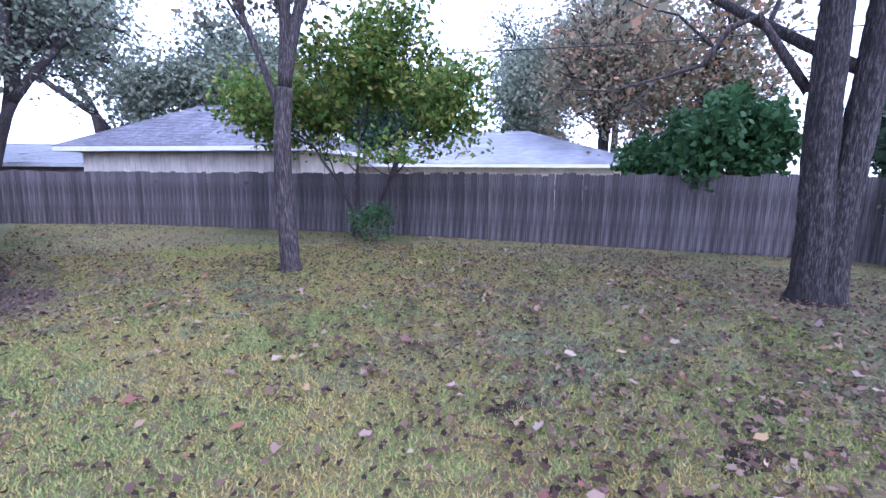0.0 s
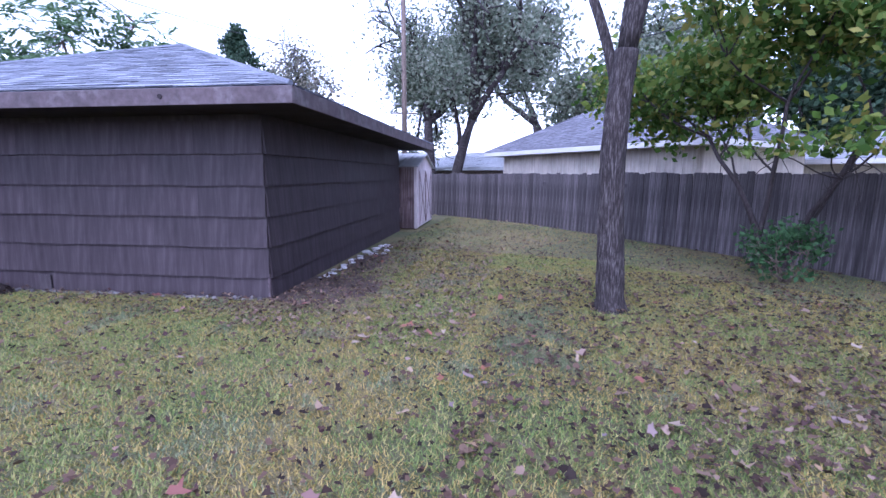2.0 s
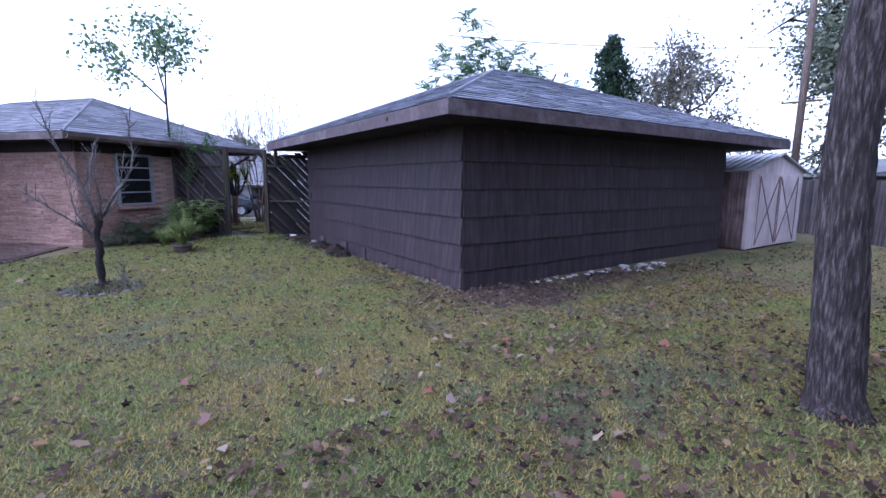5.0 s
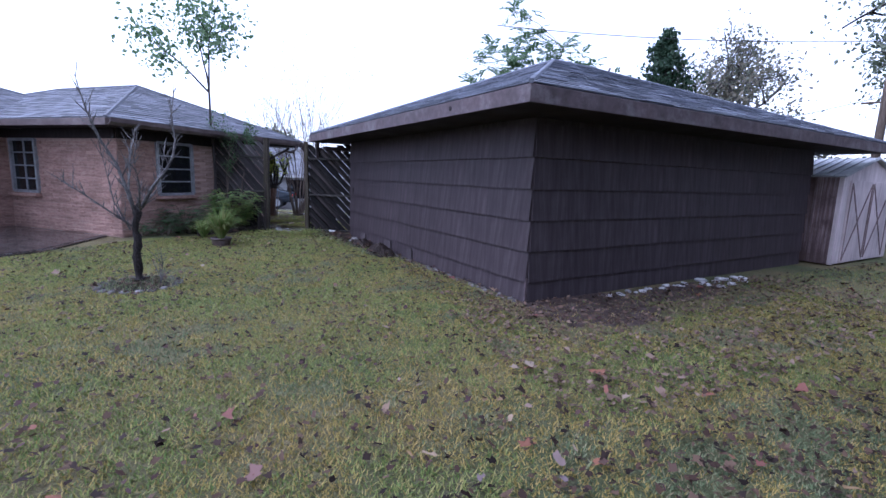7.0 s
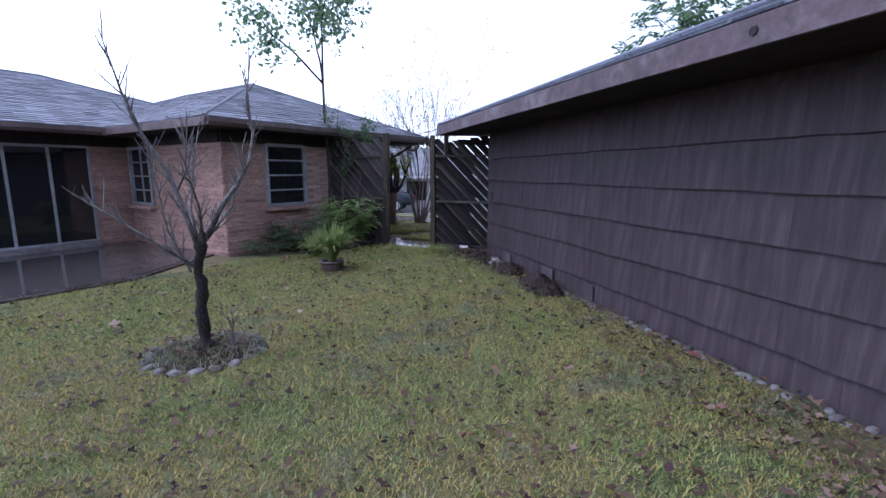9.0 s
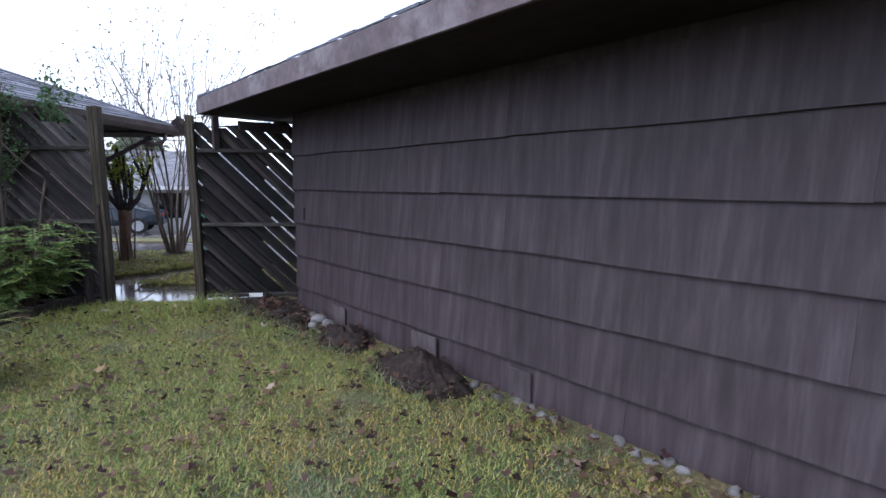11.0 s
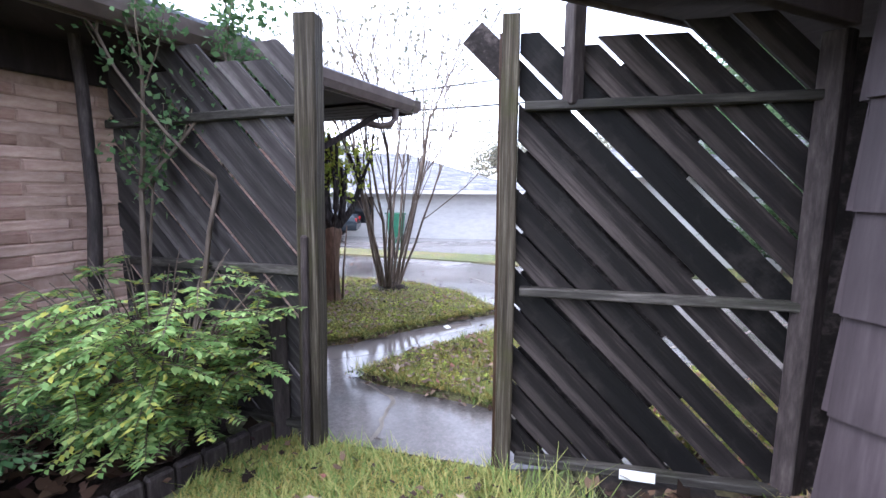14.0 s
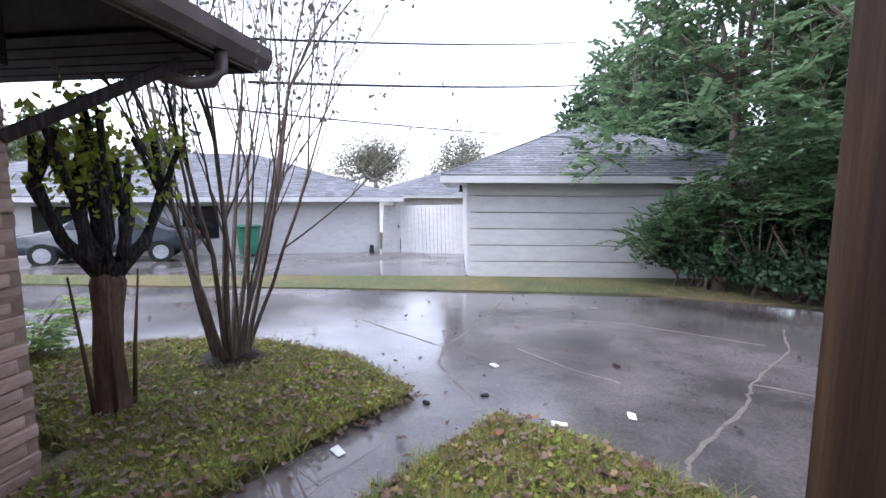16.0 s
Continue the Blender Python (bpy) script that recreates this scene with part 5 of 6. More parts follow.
def plume_tree(name, label, base, height, spread, tips, seed, leaf=0.13, long=0.62, mat=LEAF_SPRAY, bark=TWIG, low=0.45, r=0.1, category="tree", group="", wide=0.38):
    """A forked tree whose limbs end in rosettes of long feathered leaves."""
    rng = np.random.default_rng(seed)
    base = np.array(base, float)
    t = thing(name, label, category, tuple(base), group)
    fork = base + [rng.uniform(-.1, .1), rng.uniform(-.1, .1), height * low]
    part("trunk", tubes([[(tuple(base - [0, 0, 0.05]), r * 1.4), (tuple(base + (fork - base) * 0.1), r), (tuple(base + (fork - base) * 0.6 + [0.04, 0.02, 0]), r * 0.85), (tuple(fork), r * 0.75)]], 10), bark, t, "", True)
    limbs, verts = [], []
    heads = []
    for k in range(9):
        a = 2 * math.pi * k / 4.5 + rng.uniform(-.4, .4)
        q = 0.55 if k % 2 else 0.3
        e = fork + np.array([math.cos(a) * spread * q, math.sin(a) * spread * q, height * (0.10 + 0.30 * rng.random())])
        m = (fork + e) / 2 + [0, 0, -0.05 * height * rng.random()]
        limbs.append([(tuple(fork), r * 0.6), (tuple(m), r * 0.45), (tuple(e), r * 0.33)])
        heads.append(e)
    for k in range(tips):
        a, q = rng.uniform(0, 2 * math.pi), math.sqrt(rng.random())
        e = base + np.array([math.cos(a) * spread * q, math.sin(a) * spread * q, height * (1 - wide + wide * (1 - q * q) * rng.uniform(0.35 if wide > 0.5 else 0.55, 1.0) - 0.12 * rng.random())])
        h = min(heads, key=lambda p: float(np.linalg.norm(p - e)))
        limbs.append([(tuple(h), r * 0.13), (tuple((h + e) / 2 + rng.normal(size=3) * 0.12), r * 0.09), (tuple(e), r * 0.05)])
        for f in range(11):
            b = 2 * math.pi * f / 11 + rng.uniform(-.3, .3)
            d = np.array([math.cos(b), math.sin(b), rng.uniform(-0.5, 1.1)])
            verts += compound(e + rng.normal(size=3) * 0.12, d / np.linalg.norm(d), long * rng.uniform(0.65, 1.15), leaf, rng)
    for ln in limbs[:9]:
        part("limb", tubes([ln], 8), bark, t, "", True)
    part("twig_growth", tubes(limbs[9:], 4), bark, t, "", False, "stuff")
    verts = np.array(verts)
    quads("crown", verts, np.arange(len(verts)).reshape(-1, 4), mat, t, "stuff")
    return t


plume_tree("chinaberry_tree", "forked tree with feathery compound leaves over the driveway hedge", (-10.4, 15.8, float(fall(-10.4, 15.8))), 8.2, 2.7, 130, 62, wide=0.62)
plume_tree("chinaberry_tree", "forked tree with feathery compound leaves over the driveway hedge", (-8.2, 16.2, float(fall(-8.2, 16.2))), 6.9, 2.3, 80, 63, wide=0.62)


def conifer(name, label, base, height, reach, seed):
    """A dense narrow evergreen: whorls of short boughs, each thick with needles."""
    rng = np.random.default_rng(seed)
    base = np.array(base, float)
    t = thing(name, label, "tree", tuple(base))
    part("trunk", tubes([[(tuple(base - [0, 0, 0.1]), 0.2), (tuple(base + [0.03, 0, height * 0.5]), 0.12), (tuple(base + [0, 0, height * 0.97]), 0.02)]], 8), BARK, t, "", True)
    boughs, needles = [], []
    for z in np.arange(0.12 * height, 0.97 * height, 0.16):
        f = z / height
        for k in range(7):
            a = rng.uniform(0, 2 * math.pi)
            ln = reach * min(1.0, 2.2 * (1 - f)) ** 0.8 * 0.8 * rng.uniform(0.45, 1.12) * (1 + 0.25 * math.sin(2.1 * z + a))
            e = base + np.array([math.cos(a) * ln, math.sin(a) * ln, z + 0.2 * ln])
            boughs.append([(tuple(base + [0, 0, z]), 0.02), (tuple(e), 0.006)])
            u = rng.random((34, 1)) ** 0.6
            needles.append(base + [0, 0, z] + (e - base - [0, 0, z]) * u + rng.normal(size=(34, 3)) * 0.11)
    part("bough_growth", tubes(boughs, 4), BARK, t, "", False, "stuff")
    quads("crown", *flakes(np.concatenate(needles), 0.11, rng), LEAF_DARK, t, "stuff")
    return t


conifer("dark_conifer", "dark dense narrow evergreen beyond the garage", (-9.95, 23.8, -0.5), 9.0, 2.3, 50)
plume_tree("background_tree", "pale green leafy tree beyond the garage", (-9.9, 20.4, -0.5), 6.9, 1.0, 18, 57, 0.12, 0.5, LEAF_SPRAY, TWIG, 0.5, 0.07)
for i, (x, y, h) in enumerate(((-11.3, 16.1, 1.5), (-10.6, 15.7, 2.1), (-9.8, 15.5, 2.7), (-9.0, 15.2, 2.3), (-8.1, 15.0, 2.9), (-7.2, 14.7, 2.3))):
    plume_tree("hedge_shrub", "loose leafy green shrub along the driveway", (x, y, float(fall(x, y))), h, 0.95, 34, 70 + i, 0.085, 0.42, LEAF_HEDGE if i % 2 else LEAF_SPRAY, TWIG, 0.2, 0.03, "shrub", "shrubs along the driveway")
for i, (x, y, s) in enumerate(((-10.9, 16.4, 0.7), (-10.0, 16.0, 0.8), (-9.1, 15.4, 0.6), (-8.2, 15.5, 0.9), (-7.4, 14.9, 0.6), (-9.7, 17.2, 1.7), (-8.3, 17.0, 1.9))):
    tree("hedge_shrub", "dense dark green shrub along the driveway", (x, y, float(fall(x, y))), [((random.uniform(-.3, .3), random.uniform(-.3, .3), 0), (random.uniform(-.9, .9), random.uniform(-.9, .9), 1), 0.6 * s, 0.02) for _ in range(7)], 2, 6500, 0.06, 80 + i, LEAF_DARK, TWIG, 0.34, "shrub", 4, "shrubs along the driveway")

# ---------- small plants of the yard ----------
# bare sapling in its ring of stones
S = Vector((-2.96, 3.74, 0))
sapling = thing("bare_sapling", "bare dark-stemmed sapling with lichen-grey twiggy branches", "tree", tuple(S))
rs = random.Random(81)
trunk_line = [((0, 0, -0.03), .062), ((0, 0.005, 0.08), .05), ((0.005, -0.01, 0.3), .044), ((0.0, 0.008, 0.5), .047), ((0.0, 0.0, 0.68), .043), ((0.0, 0.03, 0.85), .046), ((0.0, 0.06, 1.02), .034)]
knots = [(tuple(S + Vector((p[0] + rs.uniform(-.008, .008), p[1] + rs.uniform(-.008, .008), p[2] + f * 0.1))), r * rs.uniform(0.74, 1.2)) for p, r in trunk_line[:-1] for f in (0, 0.6, 1.2)] + [(tuple(S + Vector(trunk_line[-1][0])), 0.03)]
part("trunk", tubes([knots], 9), BLACKBARK, sapling, "black knobbly wet trunk", True)
BOUGHS = [
    [(0.0, 0.03, 0.82, .024), (0.03, -0.06, 1.2, .019), (0.05, -0.14, 1.5, .016), (0.08, -0.28, 1.78, .012), (0.12, -0.38, 2.1, .008), (0.16, -0.46, 2.5, .003)],
    [(0.0, 0.08, 0.98, .026), (-0.03, 0.2, 1.22, .021), (-0.05, 0.36, 1.45, .017), (-0.05, 0.44, 1.6, .014), (-0.05, 0.48, 1.82, .011), (-0.05, 0.45, 2.1, .009), (-0.05, 0.5, 2.43, .004)],
    [(0.0, 0.0, 0.72, .013), (0.1, -0.25, 0.95, .010), (0.18, -0.5, 1.18, .007), (0.24, -0.66, 1.32, .003)],
    [(0.0, 0.02, 0.85, .014), (-0.15, -0.05, 1.2, .010), (-0.25, -0.02, 1.6, .007), (-0.3, 0.05, 1.95, .003)],
    [(0.0, 0.05, 0.9, .014), (0.2, 0.08, 1.25, .010), (0.36, 0.05, 1.55, .006), (0.45, 0.1, 1.8, .003)],
    [(0.0, 0.07, 0.95, .012), (-0.2, 0.25, 1.2, .009), (-0.36, 0.32, 1.5, .005), (-0.4, 0.36, 1.75, .003)],
    [(0.03, -0.05, 0.7, .009), (0.0, -0.2, 1.05, .007), (-0.05, -0.26, 1.45, .004), (-0.04, -0.3, 1.7, .002)],
    [(0.03, -0.10, 1.35, .010), (0.04, 0.0, 1.55, .007), (0.02, 0.02, 1.72, .004)],
    [(0.2, 0.22, 0.0, .006), (0.22, 0.25, 0.16, .005), (0.23, 0.27, 0.34, .003)],
]
for pts in BOUGHS:
    line = [(tuple(S + Vector(p[:3])), p[3]) for p in pts]
    part("branch", tubes([line], 6), LICHEN, sapling, "", True)
    spurs = []
    for (p, r), (q, r2) in zip(line, line[1:]):
        for k in range(7):
            o = Vector(p).lerp(Vector(q), rs.random())
            d = (Vector(q) - Vector(p)).normalized() + Vector((rs.uniform(-1, 1), rs.uniform(-1, 1), rs.uniform(-0.2, 0.6)))
            ln = rs.uniform(0.05, 0.26)
            e = o + d.normalized() * ln
            spurs.append([(tuple(o), min(r * 0.6, 0.0065)), (tuple(o.lerp(e, 0.5) + Vector((0, 0, 0.012))), 0.0042), (tuple(e + Vector((0, 0, 0.03))), 0.002)])
            if ln > 0.15:
                g = o.lerp(e, 0.6)
                spurs.append([(tuple(g), 0.0034), (tuple(g + Vector((rs.uniform(-.06, .06), rs.uniform(-.06, .06), 0.07))), 0.0012)])
    part("twig_growth", tubes(spurs, 4), LICHEN, sapling, "", False, "stuff")
bed = part("soil_bed", ([tuple(S + Vector((0.42 * math.cos(a) * (1 + 0.1 * math.sin(3 * a)), 0.42 * math.sin(a), 0.012))) for a in np.linspace(0, 2 * math.pi, 24, endpoint=False)] + [tuple(S + Vector((0, 0, 0.07)))], [(i, (i + 1) % 24, 24) for i in range(24)]), SOIL)
tagged(bed, "round bed of dark soil under the sapling", "soil", kind="structure")


def stone(p, size, seed, name="edging_stone", mat=STONE, label="pale rough edging stone set in the lawn", group="edging stones"):
    rng = random.Random(seed)
    bm = bmesh.new()
    bmesh.ops.create_icosphere(bm, subdivisions=2, radius=1.0)
    for v in bm.verts:
        v.co *= 1 + 0.28 * noise.noise(v.co * 1.3 + Vector((seed * 3.1, 0, 0)))
        v.co.x, v.co.y, v.co.z = v.co.x * size[0], v.co.y * size[1], v.co.z * size[2]
    bmesh.ops.rotate(bm, verts=bm.verts, matrix=Matrix.Rotation(rng.uniform(0, 6.3), 3, "Z"))
    low = min(v.co.z for v in bm.verts)
    bmesh.ops.translate(bm, verts=bm.verts, vec=Vector(p) - Vector((0, 0, low * 0.55)))
    return tagged(part(name, bm, mat, None, "", True), label, "stone", group)


for i in range(19):
    a = 2 * math.pi * i / 19
    stone(S + Vector((0.43 * math.cos(a), 0.43 * math.sin(a), -0.008)), (0.072, 0.045, 0.026), i, group="stones round the sapling")
for i in range(26):
    y = 8.9 + 0.125 * i + 0.05 * math.sin(i * 3.7)
    big = 0.6 + 0.5 * math.sin(i * 1.3) ** 2 + (0.5 if i > 15 else 0)
    stone((GX1 + 0.16 + 0.10 * math.sin(i * 2.3) ** 2 + (0.14 if i > 15 else 0) * (i % 3), y, 0), (0.062 * big, 0.045 * big, 0.022 * big), 40 + i, "concrete_lump", RUBBLE, "pale broken concrete lump beside the garage wall", "rubble along the garage")
for i in [k for k in range(44) if k % 7 != 3 and k % 11 != 5]:
    x = -4.5 + i * 0.096 + 0.03 * math.sin(i * 7.3)
    stone((x, GY0 - 0.085 - 0.035 * math.sin(i * 1.9), -0.016), (0.046 + 0.014 * math.sin(i * 2.7), 0.034, 0.026 + 0.008 * math.sin(i * 4.1)), 180 + i, label="pale cobble along the foot of the garage wall", group="cobbles along the garage")
for i, (x, y, s) in enumerate(((-5.95, 7.6, .075), (-5.80, 7.6, .09), (-5.62, 7.6, .08), (-5.5, 7.56, .07), (-5.7, 7.48, .06))):
    stone((x, y, 0), (s, s * 0.8, s * 0.75), 120 + i, label="round pale cobble at the garage corner", group="cobbles along the garage")


def mound(p, rx, ry, h, seed, mat, name, label):
    verts, faces = [], []
    n, k = (64, 16) if h > 0.04 else (40, 8)
    for j in range(k):
        f = j / (k - 1)
        for i in range(n):
            a = 2 * math.pi * i / n
            q = Vector((math.cos(a) * rx * (1 - f), math.sin(a) * ry * (1 - f), 0))
            w = noise.noise(q * 6 + Vector((seed, 0, 0))) + 0.6 * noise.noise(q * 17 + Vector((0, seed, 0))) + 0.4 * noise.noise(q * 38 + Vector((0, 0, seed)))
            z = h * (1 - (1 - f) ** 2) * (1 + 0.38 * w) - 0.01
            verts.append(Vector(p) + q * (1 + 0.15 * w) + Vector((0, 0, z)))
    faces = [(j * n + i, j * n + (i + 1) % n, (j + 1) * n + (i + 1) % n, (j + 1) * n + i) for j in range(k - 1) for i in range(n)]
    return tagged(part(name, (verts, faces), mat, None, "", True), label, "soil", kind="structure")


mound((-6.15, 7.42, 0), 0.5, 0.3, 0.11, 1, SOIL, "soil_mound", "mound of dark dug soil by the garage corner")
mound((-5.15, 7.5, 0), 0.36, 0.24, 0.15, 2, SOIL, "soil_mound", "mound of dark dug soil by the garage wall")
mound((-4.1, 7.48, 0), 0.48, 0.26, 0.19, 3, SOIL, "soil_mound", "mound of dark dug soil by the garage wall")
mound((-6.72, 7.5, 0), 0.68, 0.46, 0.05, 4, SOIL, "soil_mound", "low damp soil under the gate panel")
mound((0.15, 8.4, 0), 1.15, 1.25, 0.018, 5, MUD, "bare_soil", "bare reddish soil at the garage corner")
mound((0.2, 10.2, 0), 0.55, 1.6, 0.016, 6, MUD, "bare_soil", "bare reddish soil along the garage wall")
mound((-8.75, 4.9, 0), 0.85, 0.95, 0.05, 7, SOIL, "soil_bed", "dark leafy planting bed by the house")
mound((2.85, 2.75, 0), 0.22, 0.12, 0.02, 8, SOIL, "soil_scrape", "dark bare scrape in the lawn")
mound((3.4, 1.55, 0), 0.35, 0.14, 0.02, 9, SOIL, "soil_scrape", "dark bare scrape in the lawn")
mound((4.2, 1.6, 0), 0.3, 0.16, 0.02, 10, SOIL, "soil_scrape", "dark bare scrape in the lawn")
for i in range(12):
    a, b = Vector((-8.35, 5.95, 0)).lerp(Vector((-7.55, 4.6, 0)), i / 12), Vector((-8.35, 5.95, 0)).lerp(Vector((-7.55, 4.6, 0)), (i + 0.92) / 12)
    tagged(part("bed_edging", beam(a + Vector((0, 0, 0.05)), b + Vector((0, 0, 0.05)), 0.06, 0.13, bevel=0.012), DARKTWIG), "rotten dark timber edging of the planting bed", "edging", "bed edging")


def fronds(name, label, base, count, height, reach, leaf, mat, seed, stem_mat=TWIG, pairs=7, parent=None):
    """A shrub of arching stems with paired leaflets."""
    rng = np.random.default_rng(seed)
    t = parent or thing(name, label, "shrub", base)
    lines, pts = [], []
    verts, faces = [], []
    for i in range(count):
        a = rng.uniform(0, 2 * math.pi)
        h, r = height * rng.uniform(0.45, 1.0), reach * rng.uniform(0.4, 1.0)
        p0 = np.array(base) + [0.1 * math.cos(a), 0.1 * math.sin(a), 0]
        line = []
        for k in range(8):
            f = k / 7
            line.append((tuple(p0 + [math.cos(a) * r * f ** 1.5, math.sin(a) * r * f ** 1.5, h * (f - 0.22 * f ** 3)]), 0.009 * (1 - 0.75 * f)))
        lines.append(line)
        for s in range(5):
            root = np.array(line[2 + s][0])
            b = a + rng.uniform(-1.6, 1.6)
            d = np.array([math.cos(b), math.sin(b), rng.uniform(-0.25, 0.35)])
            side = np.array([-math.sin(b), math.cos(b), 0])
            ln = rng.uniform(0.18, 0.34)
            lines.append([(tuple(root), 0.003), (tuple(root + d * ln * 0.5), 0.002), (tuple(root + d * ln - [0, 0, 0.05]), 0.001)])
            for k in range(pairs):
                f = 0.2 + 0.8 * k / pairs
                c = root + d * ln * f - np.array([0, 0, 0.05 * f * f])
                for sg in (-1, 1):
                    lf = leaf * (1 - 0.35 * f) * rng.uniform(0.8, 1.2)
                    dd = side * sg + d * 0.45 + rng.normal(size=3) * 0.15
                    ww = d * 0.72 + rng.normal(size=3) * 0.1
                    verts += [c, c + dd * lf * 0.5 + ww * lf * 0.42, c + dd * lf - [0, 0, 0.01], c + dd * lf * 0.5 - ww * lf * 0.42]
    verts = np.array(verts)
    part("stem_growth", tubes(lines, 4), stem_mat, t, "", False, "stuff")
    quads("foliage", verts, np.arange(len(verts)).reshape(-1, 4), mat, t, "stuff")
    return t


fronds("compound_leaf_shrub", "bright green shrub with toothed yellowing compound leaves", (-8.40, 5.42, 0.02), 100, 1.36, 0.54, 0.054, LEAF_BRIGHT, 91, TWIG, 12)
fronds("house_shrub", "straggly dull shrub under the window", (-8.2, 4.4, 0.02), 46, 0.85, 0.6, 0.055, LEAF_HEDGE, 92)
fronds("house_shrub", "straggly dull shrub under the window", (-7.9, 3.95, 0.0), 18, 0.5, 0.45, 0.05, LEAF_HEDGE, 93)
fronds("fern", "green fern by the house corner", (-13.1, 6.35, float(fall(-13.1, 6.35))), 26, 0.75, 0.8, 0.10, LEAF_BRIGHT, 94)


def strap_plant(base, n, length, seed, label):
    """A clump of arching strap leaves."""
    rng = np.random.default_rng(seed)
    t = thing("strap_leaf_plant", label, "plant", base)
    verts, faces = [], []
    for i in range(n):
        a, out, ln = rng.uniform(0, 6.28), rng.uniform(0.25, 1.0), length * rng.uniform(0.6, 1)
        d, s = np.array([math.cos(a), math.sin(a), 0]), np.array([-math.sin(a), math.cos(a), 0])
        o = len(verts)
        for k in range(6):
            f = k / 5
            c = np.array(base) + d * (0.05 + ln * out * 0.75 * f ** 1.3) + [0, 0, ln * (1.1 * f - 0.75 * out * f ** 2.4)]
            w = 0.012 * (1 - f ** 2) + 0.001
            verts += [c - s * w, c + s * w]
        faces += [(o + 2 * k, o + 2 * k + 1, o + 2 * k + 3, o + 2 * k + 2) for k in range(5)]
    part("foliage", (verts, faces), LEAF_STRAP, t, "", False, "stuff")
    return t


strap_plant((-6.05, 4.95, 0.13), 360, 0.8, 95, "clump of arching green strap leaves in a dark pot")
pot = thing("plant_pot", "dark brown round plant pot sunk into the lawn", "plant pot", (-6.05, 4.95, 0))
ring = [(0.15, 0.0), (0.175, 0.10), (0.18, 0.13), (0.195, 0.13), (0.195, 0.16), (0.17, 0.16), (0.16, 0.13)]
verts = [(-6.05 + r * math.cos(a), 4.95 + r * math.sin(a), z) for r, z in ring for a in np.linspace(0, 2 * math.pi, 20, endpoint=False)]
part("bowl", (verts, [(20 * j + i, 20 * j + (i + 1) % 20, 20 * j + 20 + (i + 1) % 20, 20 * j + 20 + i) for j in range(6) for i in range(20)]), DARKTRIM, pot, "", True)
part("soil", ([v for v in verts[-20:]], [tuple(range(20))]), SOIL, pot, "dark potting soil")
strap_plant((-7.25, 4.72, 0.02), 130, 0.55, 96, "small clump of strap leaves by the bed")
# slim stems by the window and the gate
tree("slender_tree", "slender dark-stemmed tree with an airy leafy top", (-8.85, 5.0, 0), [((0, 0, 0), (0.03, 0.06, 1), 3.3, 0.042)], 3, 1500, 0.07, 97, LEAF_SPRAY, DARKTWIG, 0.42, "tree", 6, spread=0.6, curl=0.06, kids=3, lift=0.03, shrink=0.44, thin=0.6)
tree("vine_covered_stem", "thin stems wrapped with small vine leaves", (-8.75, 5.35, 0), [((0, 0, 0), (0.05, 0.05, 1), 1.4, 0.025), ((0.1, 0.1, 0), (0.12, 0.1, 1), 1.5, 0.022), ((-0.1, 0, 0), (-0.1, 0.02, 1), 1.3, 0.016)], 3, 2200, 0.026, 98, LEAF_HEDGE, TWIG, 0.09, "tree", 5, spread=0.3, curl=0.06, kids=2, lift=0.1, shrink=0.55)

# crepe myrtles on the lawn island
C1, C2 = (-11.1, 6.86, 0.05), (-11.65, 7.74, 0.05)
pollard = thing("pollarded_crepe_myrtle", "knobbly pollarded crepe myrtle with yellow-green shoots", "tree", C1)
rp = random.Random(101)
foot = Vector(C1)
crotch = foot + Vector((0.03, 0.02, 0.86))
part("trunk", tubes([[(tuple(foot - Vector((0, 0, 0.06))), 0.125), (tuple(foot + Vector((0, 0, 0.08))), 0.098), (tuple(foot + Vector((0.02, -0.01, 0.4))), 0.084), (tuple(foot + Vector((0.0, 0.01, 0.65))), 0.083), (tuple(crotch), 0.10), (tuple(crotch + Vector((0, 0, 0.1))), 0.07)]], 14), MYRTLE, pollard, "smooth red-brown trunk", True)
for k in range(4):
    a = 1.7 * k
    q = foot + Vector((0.11 * math.cos(a), 0.11 * math.sin(a), -0.03))
    part("sucker", tubes([[(tuple(q), 0.015), (tuple(q + Vector((0.03 * math.cos(a), 0.03 * math.sin(a), 0.45))), 0.012), (tuple(q + Vector((0.08 * math.cos(a), 0.08 * math.sin(a), 0.95))), 0.006)]], 6), MYRTLE, pollard, "", True)
tufts = []
for k in range(8):
    a = 2 * math.pi * k / 8 + rp.uniform(-.25, .25)
    out = rp.uniform(0.14, 0.36)
    e = crotch + Vector((out * math.cos(a), out * math.sin(a), rp.uniform(0.38, 0.62)))
    m = crotch.lerp(e, 0.5) + Vector((0.05 * math.cos(a), 0.05 * math.sin(a), -0.02))
    part("arm", tubes([[(tuple(crotch), 0.055), (tuple(crotch.lerp(m, 0.5)), 0.043), (tuple(m), 0.038), (tuple(m.lerp(e, 0.5)), 0.030), (tuple(e), 0.040), (tuple(e + Vector((0, 0, 0.03))), 0.026)]], 8), BLACKTRUNK, pollard, "dark knobbly pollarded arm", True)
    tufts.append(e)
    for b in range(3):
        g = e + Vector((rp.uniform(-.14, .14), rp.uniform(-.14, .14), rp.uniform(0.22, 0.46)))
        part("stub", tubes([[(tuple(e), 0.026), (tuple(e.lerp(g, 0.6)), 0.018), (tuple(g), 0.021), (tuple(g + Vector((0, 0, 0.015))), 0.012)]], 6), BLACKTRUNK, pollard, "", True)
        tufts.append(g)
        tufts.append(e.lerp(g, 0.5))
rt = np.random.default_rng(7)
